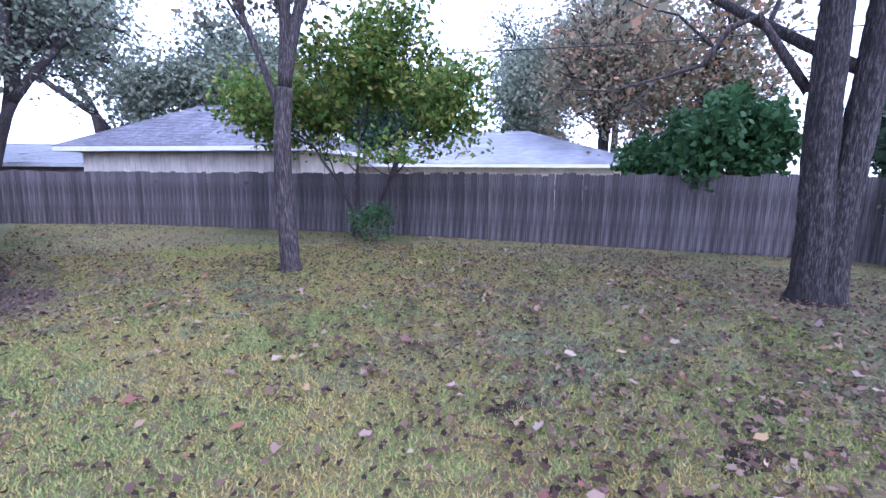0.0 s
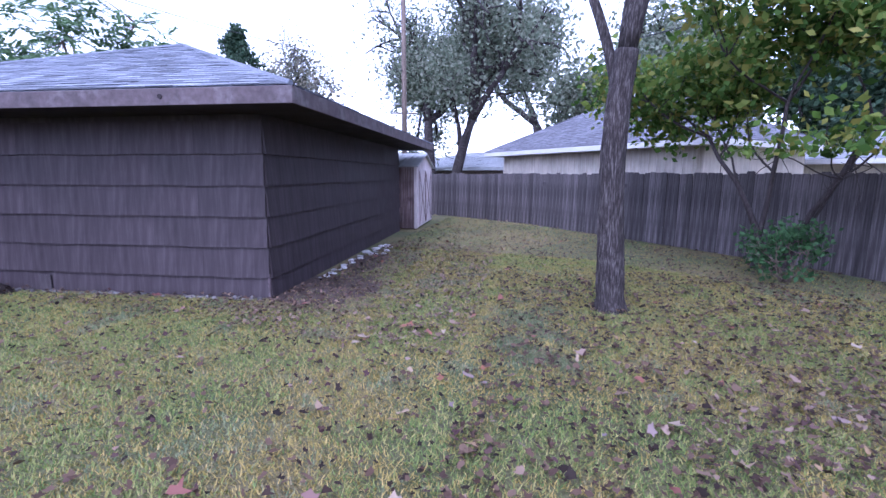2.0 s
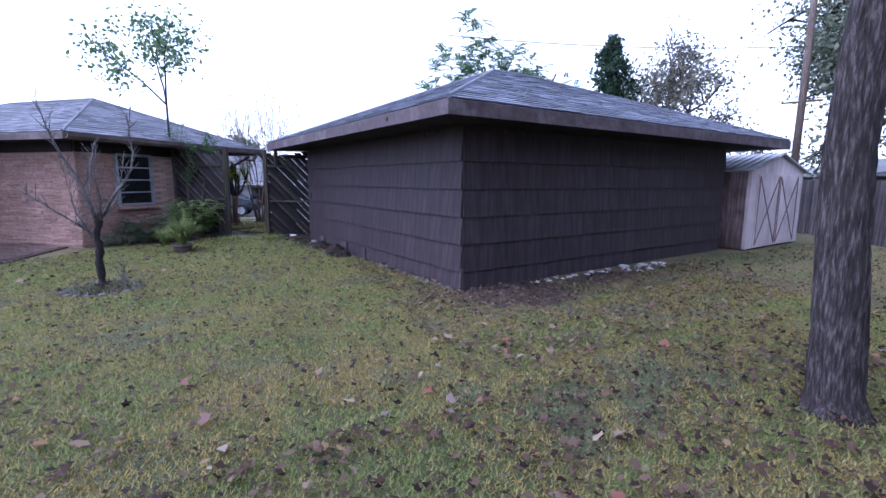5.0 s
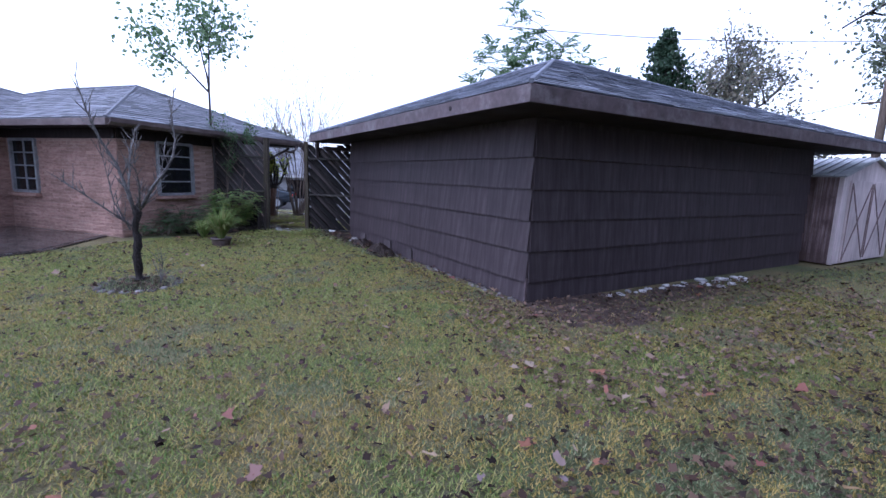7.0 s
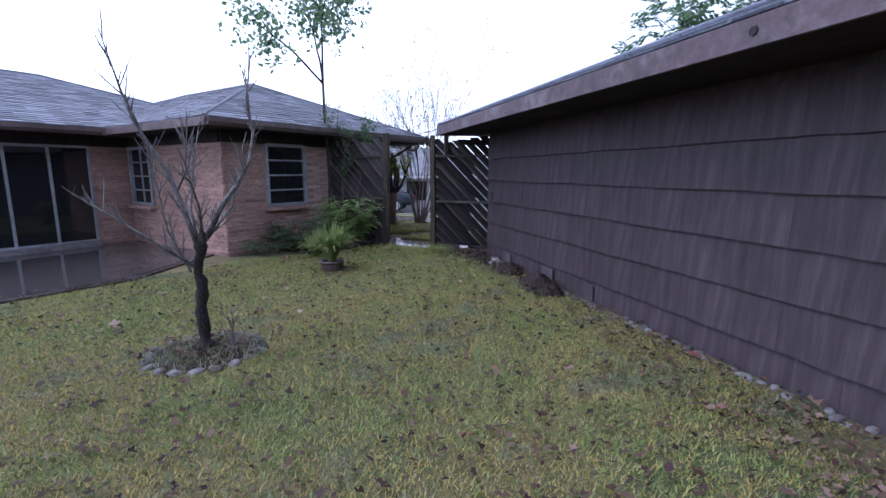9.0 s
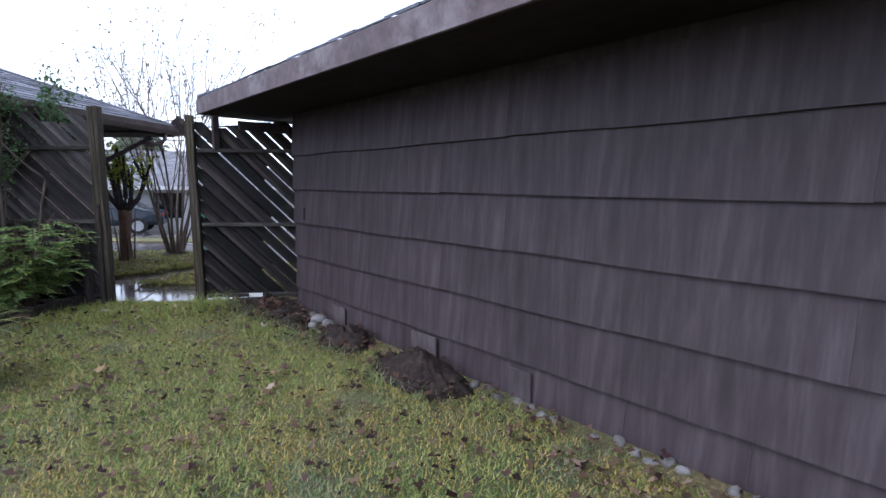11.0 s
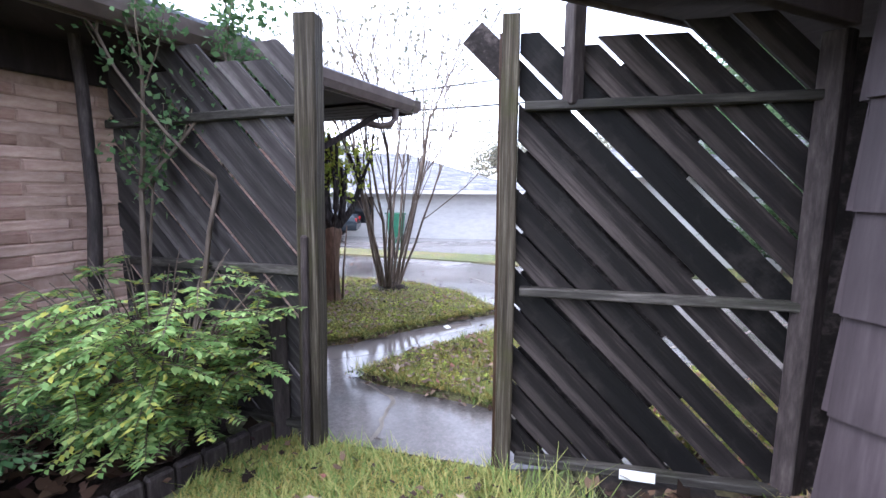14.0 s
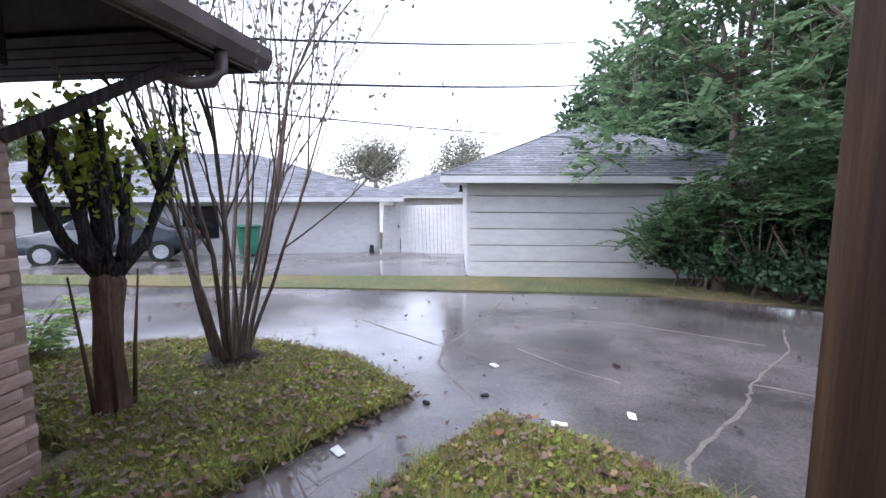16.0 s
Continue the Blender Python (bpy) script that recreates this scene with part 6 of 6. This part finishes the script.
lv = np.concatenate([np.array(p) + scattered(rt, 22) * 0.085 + [0, 0, 0.03] for p in tufts])
quads("shoot_growth", *flakes(lv, 0.034, rt), LEAF_SHOOT, pollard, "stuff")
tree("crepe_myrtle", "many-stemmed bare crepe myrtle fanning upward", C2, [((0.12 * math.cos(k * 1.1), 0.12 * math.sin(k * 1.1), 0), (0.26 * math.cos(k * 1.1) + random.uniform(-.12, .12), 0.26 * math.sin(k * 1.1) + random.uniform(-.12, .12), 1), random.uniform(1.2, 2.6), 0.013 + 0.006 * (k % 3)) for k in range(18)], 4, 1800, 0.032, 102, LEAF_FADED, TWIG, 0.14, "tree", 5, spread=0.24, curl=0.06, kids=2, lift=0.05, shrink=0.64, thin=0.6)
mound((C2[0], C2[1], 0.05), 0.32, 0.3, 0.07, 14, SOIL, "soil_mound", "dark soil heaped round the crepe myrtle's foot")


# ---------- bin, car ----------
def wheelie_bin(p):
    t = thing("wheelie_bin", "green plastic wheeled bin by the white wall", "bin", p)
    x, y, z = p
    bm = bmesh.new()
    low = [bm.verts.new((x + a * 0.22, y + b * 0.24, z + 0.06)) for a, b in ((-1, -1), (1, -1), (1, 1), (-1, 1))]
    top = [bm.verts.new((x + a * 0.28, y + b * 0.32, z + 0.98)) for a, b in ((-1, -1), (1, -1), (1, 1), (-1, 1))]
    for i in range(4):
        bm.faces.new((low[i], low[(i + 1) % 4], top[(i + 1) % 4], top[i]))
    bm.faces.new(low[::-1])
    bm.faces.new(top)
    bmesh.ops.bevel(bm, geom=list(bm.edges), offset=0.025, segments=2, affect="EDGES")
    part("body", bm, GREENBIN, t)
    part("lid", box((0.64, 0.72, 0.07), pose(x, y, z + 1.02), 0.025), GREENBIN, t, "rounded green lid")
    for s in (-1, 1):
        part("wheel", tubes([[((x + s * 0.25, y + 0.3, z + 0.1), 0.1), ((x + s * 0.31, y + 0.3, z + 0.1), 0.1)]], 12), BLACKISH, t)


wheelie_bin((-23.6, 11.9, -0.68))


def car(p, yaw):
    t = thing("parked_car", "grey-blue saloon car parked on the neighbour's drive", "car", p)
    m = Matrix.Translation(p) @ Matrix.Rotation(yaw, 4, "Z")
    prof = [(-2.2, 0.35), (-2.22, 0.62), (-2.1, 0.88), (-1.55, 0.98), (-0.95, 1.38), (-0.2, 1.46), (0.45, 1.40), (1.2, 0.98), (2.0, 0.84), (2.2, 0.62), (2.18, 0.35)]
    bm = bmesh.new()
    rings = []
    for y, k in ((-0.86, 0.93), (-0.78, 1.0), (0.78, 1.0), (0.86, 0.93)):
        rings.append([bm.verts.new(m @ Vector((x, y * (1 - 0.16 * max(0, z - 0.9) / 0.5), 0.35 + (z - 0.35) * (k if z < 1 else 0.5 + k / 2)))) for x, z in prof])
    for a, b in zip(rings, rings[1:]):
        for i in range(len(prof)):
            j = (i + 1) % len(prof)
            bm.faces.new((a[i], a[j], b[j], b[i]))
    bm.faces.new(rings[0][::-1])
    bm.faces.new(rings[-1])
    part("body", bm, CARPAINT, t, "", True)
    for s in (-1, 1):
        for a, b in ((-1.25, -0.42), (-0.36, 0.30), (0.36, 0.98)):
            q = [(a + 0.12, 1.0), (b - 0.02, 1.0), (b - (0.35 if b > 0.9 else 0.04), 1.33), (a + (0.42 if a < -1 else 0.06), 1.36)]
            verts = [m @ Vector((x, s * (0.80 - 0.12 * (z - 0.9) / 0.5) + s * 0.045, z)) for x, z in q]
            part("window", (verts, [(0, 1, 2, 3)]), GLASS, t)
        for x in (-1.35, 1.38):
            w = part("wheel", tubes([[(m @ Vector((x, s * 0.72, 0.32)), 0.32), (m @ Vector((x, s * 0.90, 0.32)), 0.32)]], 18), BLACKISH, t)
            part("rim", tubes([[(m @ Vector((x, s * 0.88, 0.32)), 0.21), (m @ Vector((x, s * 0.912, 0.32)), 0.20)]], 14), METAL, w, "silver wheel rim")
        part("tail_lamp", box((0.06, 0.3, 0.14), m @ pose(-2.19, s * 0.62, 0.74), 0.01), LAMPRED, t)
        part("headlamp", box((0.10, 0.3, 0.12), m @ pose(2.12, s * 0.6, 0.70), 0.01), METAL, t)
    for a, b, c, d in ((-1.5, 1.0, -0.98, 1.365), (1.15, 1.0, 0.52, 1.39)):
        verts = [m @ Vector((a, -0.66, b)), m @ Vector((a, 0.66, b)), m @ Vector((c, 0.58, d)), m @ Vector((c, -0.58, d))]
        off = m.to_3x3() @ Vector((0.02 if a > 0 else -0.02, 0, 0.02))
        part("windscreen", ([v + off for v in verts], [(0, 1, 2, 3)]), GLASS, t)


car((-24.0, 8.2, float(fall(-24.0, 8.2))), radians(250))

# litter on the lawn and the drive
for i, (x, y) in enumerate(((-9.8, 7.75), (-9.15, 8.95), (-11.0, 7.35), (-8.9, 9.4), (-10.2, 9.5))):
    tagged(part("paper_scrap", box((0.10, 0.05, 0.012), pose(x, y, 0.022 + float(fall(x, y)) if i != 2 else 0.08, 3, 2, 40 * i), 0.003, None, 0.006), BARWHITE), "scrap of white paper litter lying wet", "litter", "paper scraps")
for i, (x, y) in enumerate(((-9.95, 8.52), (-9.78, 8.93))):
    tagged(part("seed_pod", box((0.06, 0.03, 0.025), pose(x, y, 0.024 + float(fall(x, y)), 0, 0, 50 * i), 0.01, None, 0.006), BLACKISH), "small dark seed pod on the wet concrete", "litter", "seed pods")

# ---------- grass and fallen leaves ----------
rng = np.random.default_rng(4)
YARD = [(-8.2, 6.0), (-7.55, 4.5), (-7.0, 3.6), (-6.0, 2.0), (-5.0, 0.0), (-4.0, -3.0), (4, -3), (10.8, 0.6), (11.4, 2.6), (9.4, 6.4), (7.0, 11.1), (3.3, 16.7), (0.6, 19.2), (0.3, 14.7), (-0.15, 7.7), (-6.5, 7.7), (-7.45, 6.85)]


def scatter(outline, n, clear=True):
    lo, hi = np.min(outline, 0), np.max(outline, 0)
    p = rng.uniform(lo, hi, (n, 2))
    return p[inside(p[:, 0], p[:, 1], outline)]


def blades(name, pts, height, material, label, z=0.0):
    n = len(pts)
    a, lean = rng.uniform(0, 2 * np.pi, n), rng.uniform(0.25, 1.9, n)
    h = height * rng.uniform(0.45, 1.25, n)
    d = np.stack([np.cos(a), np.sin(a), np.zeros(n)], 1)
    s = np.stack([-np.sin(a), np.cos(a), np.zeros(n)], 1) * (0.0034 * rng.uniform(0.7, 1.5, n))[:, None]
    base = np.concatenate([pts, (z + fall(pts[:, 0], pts[:, 1]))[:, None]], 1)
    tip = base + d * (h * lean)[:, None] + np.stack([np.zeros(n), np.zeros(n), h], 1)
    verts = np.stack([base - s, base + s, tip], 1).reshape(-1, 3)
    ob = quads(name, verts, np.arange(3 * n).reshape(-1, 3), material, None, "stuff")
    return tagged(ob, label, "grass")


WALKED = [(-8.0, 6.0), (-7.4, 3.6), (-5.0, 1.0), (-1.0, 0.2), (1.0, 1.5), (5.2, 0.8), (7.8, 3.2), (7.0, 8.5), (4.0, 11.0), (0.2, 12.0), (-0.1, 7.6), (-6.5, 7.55), (-7.3, 6.75)]
near = scatter(WALKED, 900000)
far = scatter(YARD, 330000)
allp = np.concatenate([near, far])
tone = np.array([noise.noise(Vector((x * 0.9, y * 0.9, 2.0))) + 0.8 * noise.noise(Vector((x * 3.1, y * 3.1, 5.0))) for x, y in allp])
bare = np.array([noise.noise(Vector((x * 1.3, y * 1.3, 9.0))) for x, y in allp])
dist_b = np.hypot(allp[:, 0] - 5.5, (allp[:, 1] - 2.2))
keep = (bare < 0.8) & ~((np.abs(allp[:, 0] - 0.25) < 0.75 + 0.25 * tone) & (allp[:, 1] > 7.25) & (allp[:, 1] < 11.6) & (rng.random(len(allp)) < 0.85)) & (np.hypot(allp[:, 0] - S.x, allp[:, 1] - S.y) > 0.45)
allp, tone, dist_b = allp[keep], tone[keep], dist_b[keep]
dull = (tone + 0.22 * rng.normal(size=len(tone)) + np.clip((3.6 - dist_b) / 3.0, 0, 1) * 0.5) > 0.46
greener = (tone + 0.25 * rng.normal(size=len(tone)) < -0.10) | (allp[:, 0] < 1.0) & (rng.random(len(allp)) < 0.3) | (allp[:, 0] < -4.5) & (rng.random(len(allp)) < 0.5)
blades("lawn_grass", allp[~dull & ~greener], 0.023, BLADES, "short yellow-green lawn grass")
blades("green_lawn_grass", allp[~dull & greener], 0.027, BLADES_GREEN, "short green patches of lawn grass")
blades("dull_lawn_weeds", allp[dull], 0.023, BLADES_DULL, "dull grey-green weeds and clover in the lawn")
blades("island_weeds", np.concatenate([scatter(ISLAND, 80000), scatter(WEDGE, 60000)]), 0.034, BLADES_GREEN, "green grass and weeds on the lawn island", 0.066)
blades("island_grass", np.concatenate([scatter(ISLAND, 90000), scatter(WEDGE, 60000)]), 0.034, BLADES, "green grass on the lawn island", 0.066)
blades("strip_grass", scatter(STRIP, 40000), 0.05, BLADES_GREEN, "green grass strip between the drives", 0.04)
blades("tall_grass_tuft", np.array([(-7.15, 6.95)]) + rng.normal(size=(500, 2)) * [0.16, 0.14], 0.16, BLADES_GREEN, "taller grass tuft at the gate panel")
blades("tall_grass_tuft", np.array([(-6.0, 7.1)]) + rng.normal(size=(500, 2)) * [0.25, 0.12], 0.10, BLADES_GREEN, "taller grass tuft by the soil mound")


def star_leaves(name, pts, size, material, label, z=0.02):
    """Curled fallen leaves: ragged fans, folded along the middle."""
    n = len(pts)
    a = rng.uniform(0, 2 * np.pi, n)
    s = size * rng.uniform(0.5, 1.45, n)
    thin = rng.uniform(0.35, 1.0, n)
    fold = rng.uniform(0.1, 0.9, n)
    zz = z + rng.uniform(0.0, 0.02, n) + fall(pts[:, 0], pts[:, 1])
    tilt = rng.normal(size=(n, 2)) * 0.3
    out = []
    for k in range(10):
        ang = 2 * np.pi * k / 10
        r = s * (rng.uniform(0.7, 1.25, n) if k % 2 == 0 else rng.uniform(0.35, 0.95, n))
        u, w = np.cos(ang) * r, np.sin(ang) * r * thin
        dx, dy = np.cos(a) * u - np.sin(a) * w, np.sin(a) * u + np.cos(a) * w
        out.append(np.stack([pts[:, 0] + dx, pts[:, 1] + dy, zz + np.abs(w) * fold + np.maximum(-0.01, tilt[:, 0] * dx + tilt[:, 1] * dy)], 1))
    verts = np.stack(out, 1).reshape(-1, 3)
    return tagged(quads(name, verts, np.arange(len(verts)).reshape(-1, 10), material, None, "stuff"), label, "leaves")


drop = scatter(YARD, 40000)
heavy = scatter([(2.5, 0.0), (9.5, 0.2), (9.5, 5), (6, 9.5), (2.5, 9.5), (2.2, 4)], 13000)
clump = np.repeat(scatter(YARD, 900), 9, axis=0)
clump = clump + rng.normal(size=clump.shape) * 0.07
star_leaves("leaf_clumps", clump[inside(clump[:, 0], clump[:, 1], YARD)], 0.019, LITTER, "matted clumps of dark wet leaves in the lawn", 0.036)
star_leaves("fallen_leaves", np.concatenate([drop, heavy]), 0.024, LITTER, "dark brown fallen leaves scattered over the lawn", 0.036)
pale = np.concatenate([scatter(YARD, 700), scatter([(0.5, 1.5), (8, 0.5), (8, 5), (5, 8), (1, 7)], 330)])
star_leaves("pale_fallen_leaves", pale, 0.042, LITTER_PALE, "pale, orange and red fallen leaves on the lawn", 0.035)
star_leaves("tan_fallen_leaves", np.concatenate([scatter([(2.6, 0.2), (9.5, 0.5), (9.8, 4.5), (6.5, 7), (3.6, 5.5)], 6500), scatter([(-0.3, 6.6), (2.2, 6.2), (2.4, 12), (0.2, 12.5), (-0.2, 7.7)], 4200)]), 0.022, LITTER_TAN, "tan and mauve leaf litter under the trees", 0.034)
edge = np.concatenate([scatter(ISLAND, 350), scatter(WEDGE, 350)])
star_leaves("pale_island_leaves", np.concatenate([scatter(ISLAND, 700), scatter(WEDGE, 700)]), 0.024, LITTER_PALE, "pale wet leaves among the grass of the island", 0.1)
star_leaves("wet_fallen_leaves", edge, 0.022, LITTER, "wet dark leaves on the lawn island", 0.09)
star_leaves("wet_pale_leaves", np.concatenate([scatter(WEDGE, 2600), scatter(ISLAND, 3200)]), 0.02, LITTER_TAN, "wet pale leaves on the lawn wedge", 0.095)
wall_foot = [(-3.2, 7.62), (-3.2, 7.25), (-1.5, 7.05), (0.2, 6.75), (1.0, 7.2), (0.2, 7.62)]
star_leaves("wall_foot_leaves", scatter(wall_foot, 700), 0.02, LITTER_TAN, "brown leaf litter along the foot of the garage wall", 0.03)
star_leaves("wall_foot_leaves", scatter(wall_foot, 420), 0.02, LITTER, "dark leaf litter along the foot of the garage wall", 0.032)
sill = [(-8.35, 6.06), (-7.5, 7.05), (-7.1, 6.9), (-7.1, 6.2), (-7.8, 5.4), (-8.3, 5.7)]
blades("gate_grass", scatter(sill, 26000), 0.03, BLADES_GREEN, "short green grass before the gate opening")
blades("gate_grass", scatter(sill, 9000), 0.028, BLADES, "short yellow-green grass before the gate opening")
sprig = np.repeat(scatter(sill, 60), 40, axis=0)
blades("gate_tufts", sprig + rng.normal(size=sprig.shape) * 0.04, 0.08, BLADES_GREEN, "small green weed tufts before the gate")
seeds = np.concatenate([scatter(ISLAND, 520), scatter(WEDGE, 380)])
tuft = np.repeat(seeds, 45, axis=0) + rng.normal(size=(45 * len(seeds), 2)) * 0.045
blades("weed_tufts", tuft, 0.085, BLADES_GREEN, "uneven tufts of green weeds among the leaves", 0.05)
weeds = np.concatenate([scatter(ISLAND, 5000), scatter(WEDGE, 2600)])
weeds = weeds[[noise.noise(Vector((x * 2.3, y * 2.3, 1.0))) > -0.05 for x, y in weeds]]
weeds = np.concatenate([weeds, (0.085 + rng.uniform(0, 0.035, len(weeds)) + fall(weeds[:, 0], weeds[:, 1]))[:, None]], 1)
tagged(quads("ground_ivy", *flakes(weeds, 0.022, rng, 0.6), LEAF_SHOOT, None, "stuff"), "small yellow-green ground leaves over the lawn island", "weeds")
rim = []
for outline in (ISLAND, WEDGE):
    for (x0, y0), (x1, y1) in zip(outline, outline[1:] + outline[:1]):
        k = int(70 * math.hypot(x1 - x0, y1 - y0))
        f = rng.random(k)
        rim.append(np.stack([x0 + (x1 - x0) * f, y0 + (y1 - y0) * f], 1) + rng.normal(size=(k, 2)) * 0.05)
rim = np.concatenate(rim)
star_leaves("edge_litter", rim, 0.021, LITTER, "dark leaf litter along the lawn's edge", 0.03)
star_leaves("edge_litter", rim[::2] + 0.02, 0.02, LITTER_TAN, "tan leaf litter along the lawn's edge", 0.04)
shore = [(-9.72, 6.5), (-9.70, 6.75), (-9.80, 7.1), (-9.84, 7.3), (-9.93, 7.8), (-9.9, 8.1), (-9.72, 8.0), (-9.55, 7.5), (-9.42, 7.1), (-9.35, 6.75), (-9.45, 6.45)]
pool = [(x + 0.04 * math.sin(9 * y), y + 0.03 * math.sin(11 * x)) for (x, y) in shore]
tagged(part("path_puddle", poly(pool, 0.011, 0.0132), PUDDLE), "shallow rain puddle along the path's edge", "puddle", kind="structure")
star_leaves("drive_leaves", np.concatenate([scatter(DRIVE, 600), scatter(PATHWAY, 60)]), 0.03, LITTER, "a few dark leaves on the wet concrete", 0.016)
for x, y, sx, sy in ((-6.15, 7.42, 0.3, 0.16), (-5.15, 7.45, 0.2, 0.12), (-4.1, 7.45, 0.25, 0.12), (-6.8, 7.4, 0.3, 0.2)):
    star_leaves("mound_leaves", np.array([(x, y)]) + rng.normal(size=(130, 2)) * [sx, sy], 0.03, LITTER, "dead leaves and bark on the dug soil", 0.06)
    blades("mound_grass", np.array([(x, y - 0.16)]) + rng.normal(size=(260, 2)) * [sx, 0.09], 0.06, BLADES_DULL, "thin grass round the dug soil", 0.02)
blades("ring_weeds", np.array([(S.x, S.y)]) + rng.normal(size=(1500, 2)) * 0.2, 0.07, BLADES_DULL, "dull weeds growing round the sapling", 0.02)
star_leaves("ring_leaves", np.array([(S.x, S.y)]) + rng.normal(size=(160, 2)) * 0.2, 0.03, LITTER, "dead leaves round the sapling", 0.05)
star_leaves("bed_leaves", np.array([(-8.75, 4.9)]) + rng.normal(size=(500, 2)) * [0.4, 0.45], 0.05, LITTER, "dead leaves on the planting bed", 0.06)

# ---------- pieces: siding, fence boards, bricks ----------
def siding_piece(w, seed):
    """One lapped siding panel: tilted out at the foot, with an uneven lower edge; base at the origin, facing -y."""
    r = random.Random(seed)
    n = 6
    verts = []
    for k in range(n + 1):
        x = -w / 2 + w * k / n
        wob = r.uniform(-0.006, 0.004)
        verts += [(x, -0.034, wob), (x, -0.005, COURSE + 0.012), (x, -0.004, wob)]
    faces = []
    for k in range(n):
        o = 3 * k
        faces += [(o, o + 3, o + 4, o + 1), (o + 2, o + 5, o + 3, o)]
    faces += [(0, 1, 2), (3 * n + 2, 3 * n + 1, 3 * n)]
    return mesh_of("siding_panel", verts, faces, SIDING)


PANELS = {}


def clad(a, b, courses, phase):
    a, b = Vector((*a, 0)), Vector((*b, 0))
    d = (b - a).normalized()
    turn = math.atan2(d.y, d.x)
    length = (b - a).length
    r = random.Random(int(phase * 100))
    for i in courses:
        u = 0.0
        first = True
        while u < length - 0.01:
            w = 2.4 if i > 1 else r.choice((0.3, 0.45, 0.6, 1.2)) if i == 0 else 1.2
            if first and i % 2:
                w = 0.62
            first = False
            w = min(w, length - u)
            if length - u - w < 0.12:
                w = length - u
            key = (round(w, 2), r.randint(0, 2))
            if key not in PANELS:
                PANELS[key] = siding_piece(w - 0.0012, key[1])
            ob = new("siding_panel", PANELS[key])
            p = a + d * (u + w / 2)
            ob.parent = garage
            ob.matrix_parent_inverse = place_of(garage).inverted()
            ob.matrix_basis = Matrix.Translation((p.x, p.y, COURSE0 + i * COURSE)) @ Matrix.Rotation(turn, 4, "Z") @ Matrix.Rotation(radians(r.uniform(-0.15, 0.15)), 4, "Y")
            u += w


clad((GX0, GY0), (GX1, GY0), range(0, 6), 1.0)
clad((GX1, GY0), (GX1, GY1), range(0, 6), 2.0)
clad((GX0, GY1), (GX0, GY0), range(0, 6), 3.0)

for t, a, b, d in FENCE_RUNS:
    r = random.Random(int(a.x * 10))
    n = int((b - a).length / 0.146)
    for i in range(n):
        p = a + d * ((b - a).length * (i + 0.5) / n)
        ob = new("fence_board", r.choice(BOARDS))
        ob.parent = t
        ob.matrix_parent_inverse = place_of(t).inverted()
        ob.matrix_basis = Matrix.Translation((p.x, p.y, r.uniform(-0.02, 0.01))) @ Matrix.Rotation(math.atan2(d.y, d.x), 4, "Z") @ Matrix.Translation((0, 0.010 * (i % 2) + r.uniform(0, 0.005), 0)) @ pose(0, 0, 0, r.uniform(-0.3, 0.3), r.uniform(-0.22, 0.22), 0)


def brick_mesh(w, h, t=0.032):
    verts, faces = [], []
    bm = box((w, t, h), None, 0.009, None, 0.008)
    me = bpy.data.meshes.new("brick")
    bm.to_mesh(me)
    bm.free()
    me.materials.append(BRICK)
    return me


BH, BW = 0.067, 0.40
BRICKS = [brick_mesh(BW - 0.001, BH - 0.007) for _ in range(4)]
rest_v, rest_f = [], []
for w, (a, b, holes, out) in enumerate(BRICK_WALLS):
    a, b = Vector(a), Vector(b)
    d = (b - a).normalized()
    length = (b - a).length
    r = random.Random(w)
    turn = math.atan2(d.y, d.x)
    for i in range(int(2.0 / BH)):
        z = 0.03 + i * BH
        u = -BW / 2 if i % 2 else 0.0
        while u < length - 0.02:
            u0, u1 = max(0.0, u), min(length, u + BW)
            for h0, h1, z0, z1 in holes:
                if z0 - 0.05 < z + BH / 2 < z1 + 0.02:
                    if u0 < h0 < u1:
                        u1 = h0
                    elif u0 < h1 < u1:
                        u0 = h1
                    elif h0 <= u0 and u1 <= h1:
                        u1 = u0
            if u1 - u0 > 0.06:
                c = a + d * (u0 + u1) / 2 + Vector(out) * r.uniform(-0.012, 0.002) + Vector((0, 0, z + BH / 2))
                m = Matrix.Translation(c) @ Matrix.Rotation(turn + r.uniform(-0.01, 0.01), 4, "Z") @ Matrix.Diagonal(((u1 - u0 - 0.006) / (BW - 0.006), 1, 1, 1))
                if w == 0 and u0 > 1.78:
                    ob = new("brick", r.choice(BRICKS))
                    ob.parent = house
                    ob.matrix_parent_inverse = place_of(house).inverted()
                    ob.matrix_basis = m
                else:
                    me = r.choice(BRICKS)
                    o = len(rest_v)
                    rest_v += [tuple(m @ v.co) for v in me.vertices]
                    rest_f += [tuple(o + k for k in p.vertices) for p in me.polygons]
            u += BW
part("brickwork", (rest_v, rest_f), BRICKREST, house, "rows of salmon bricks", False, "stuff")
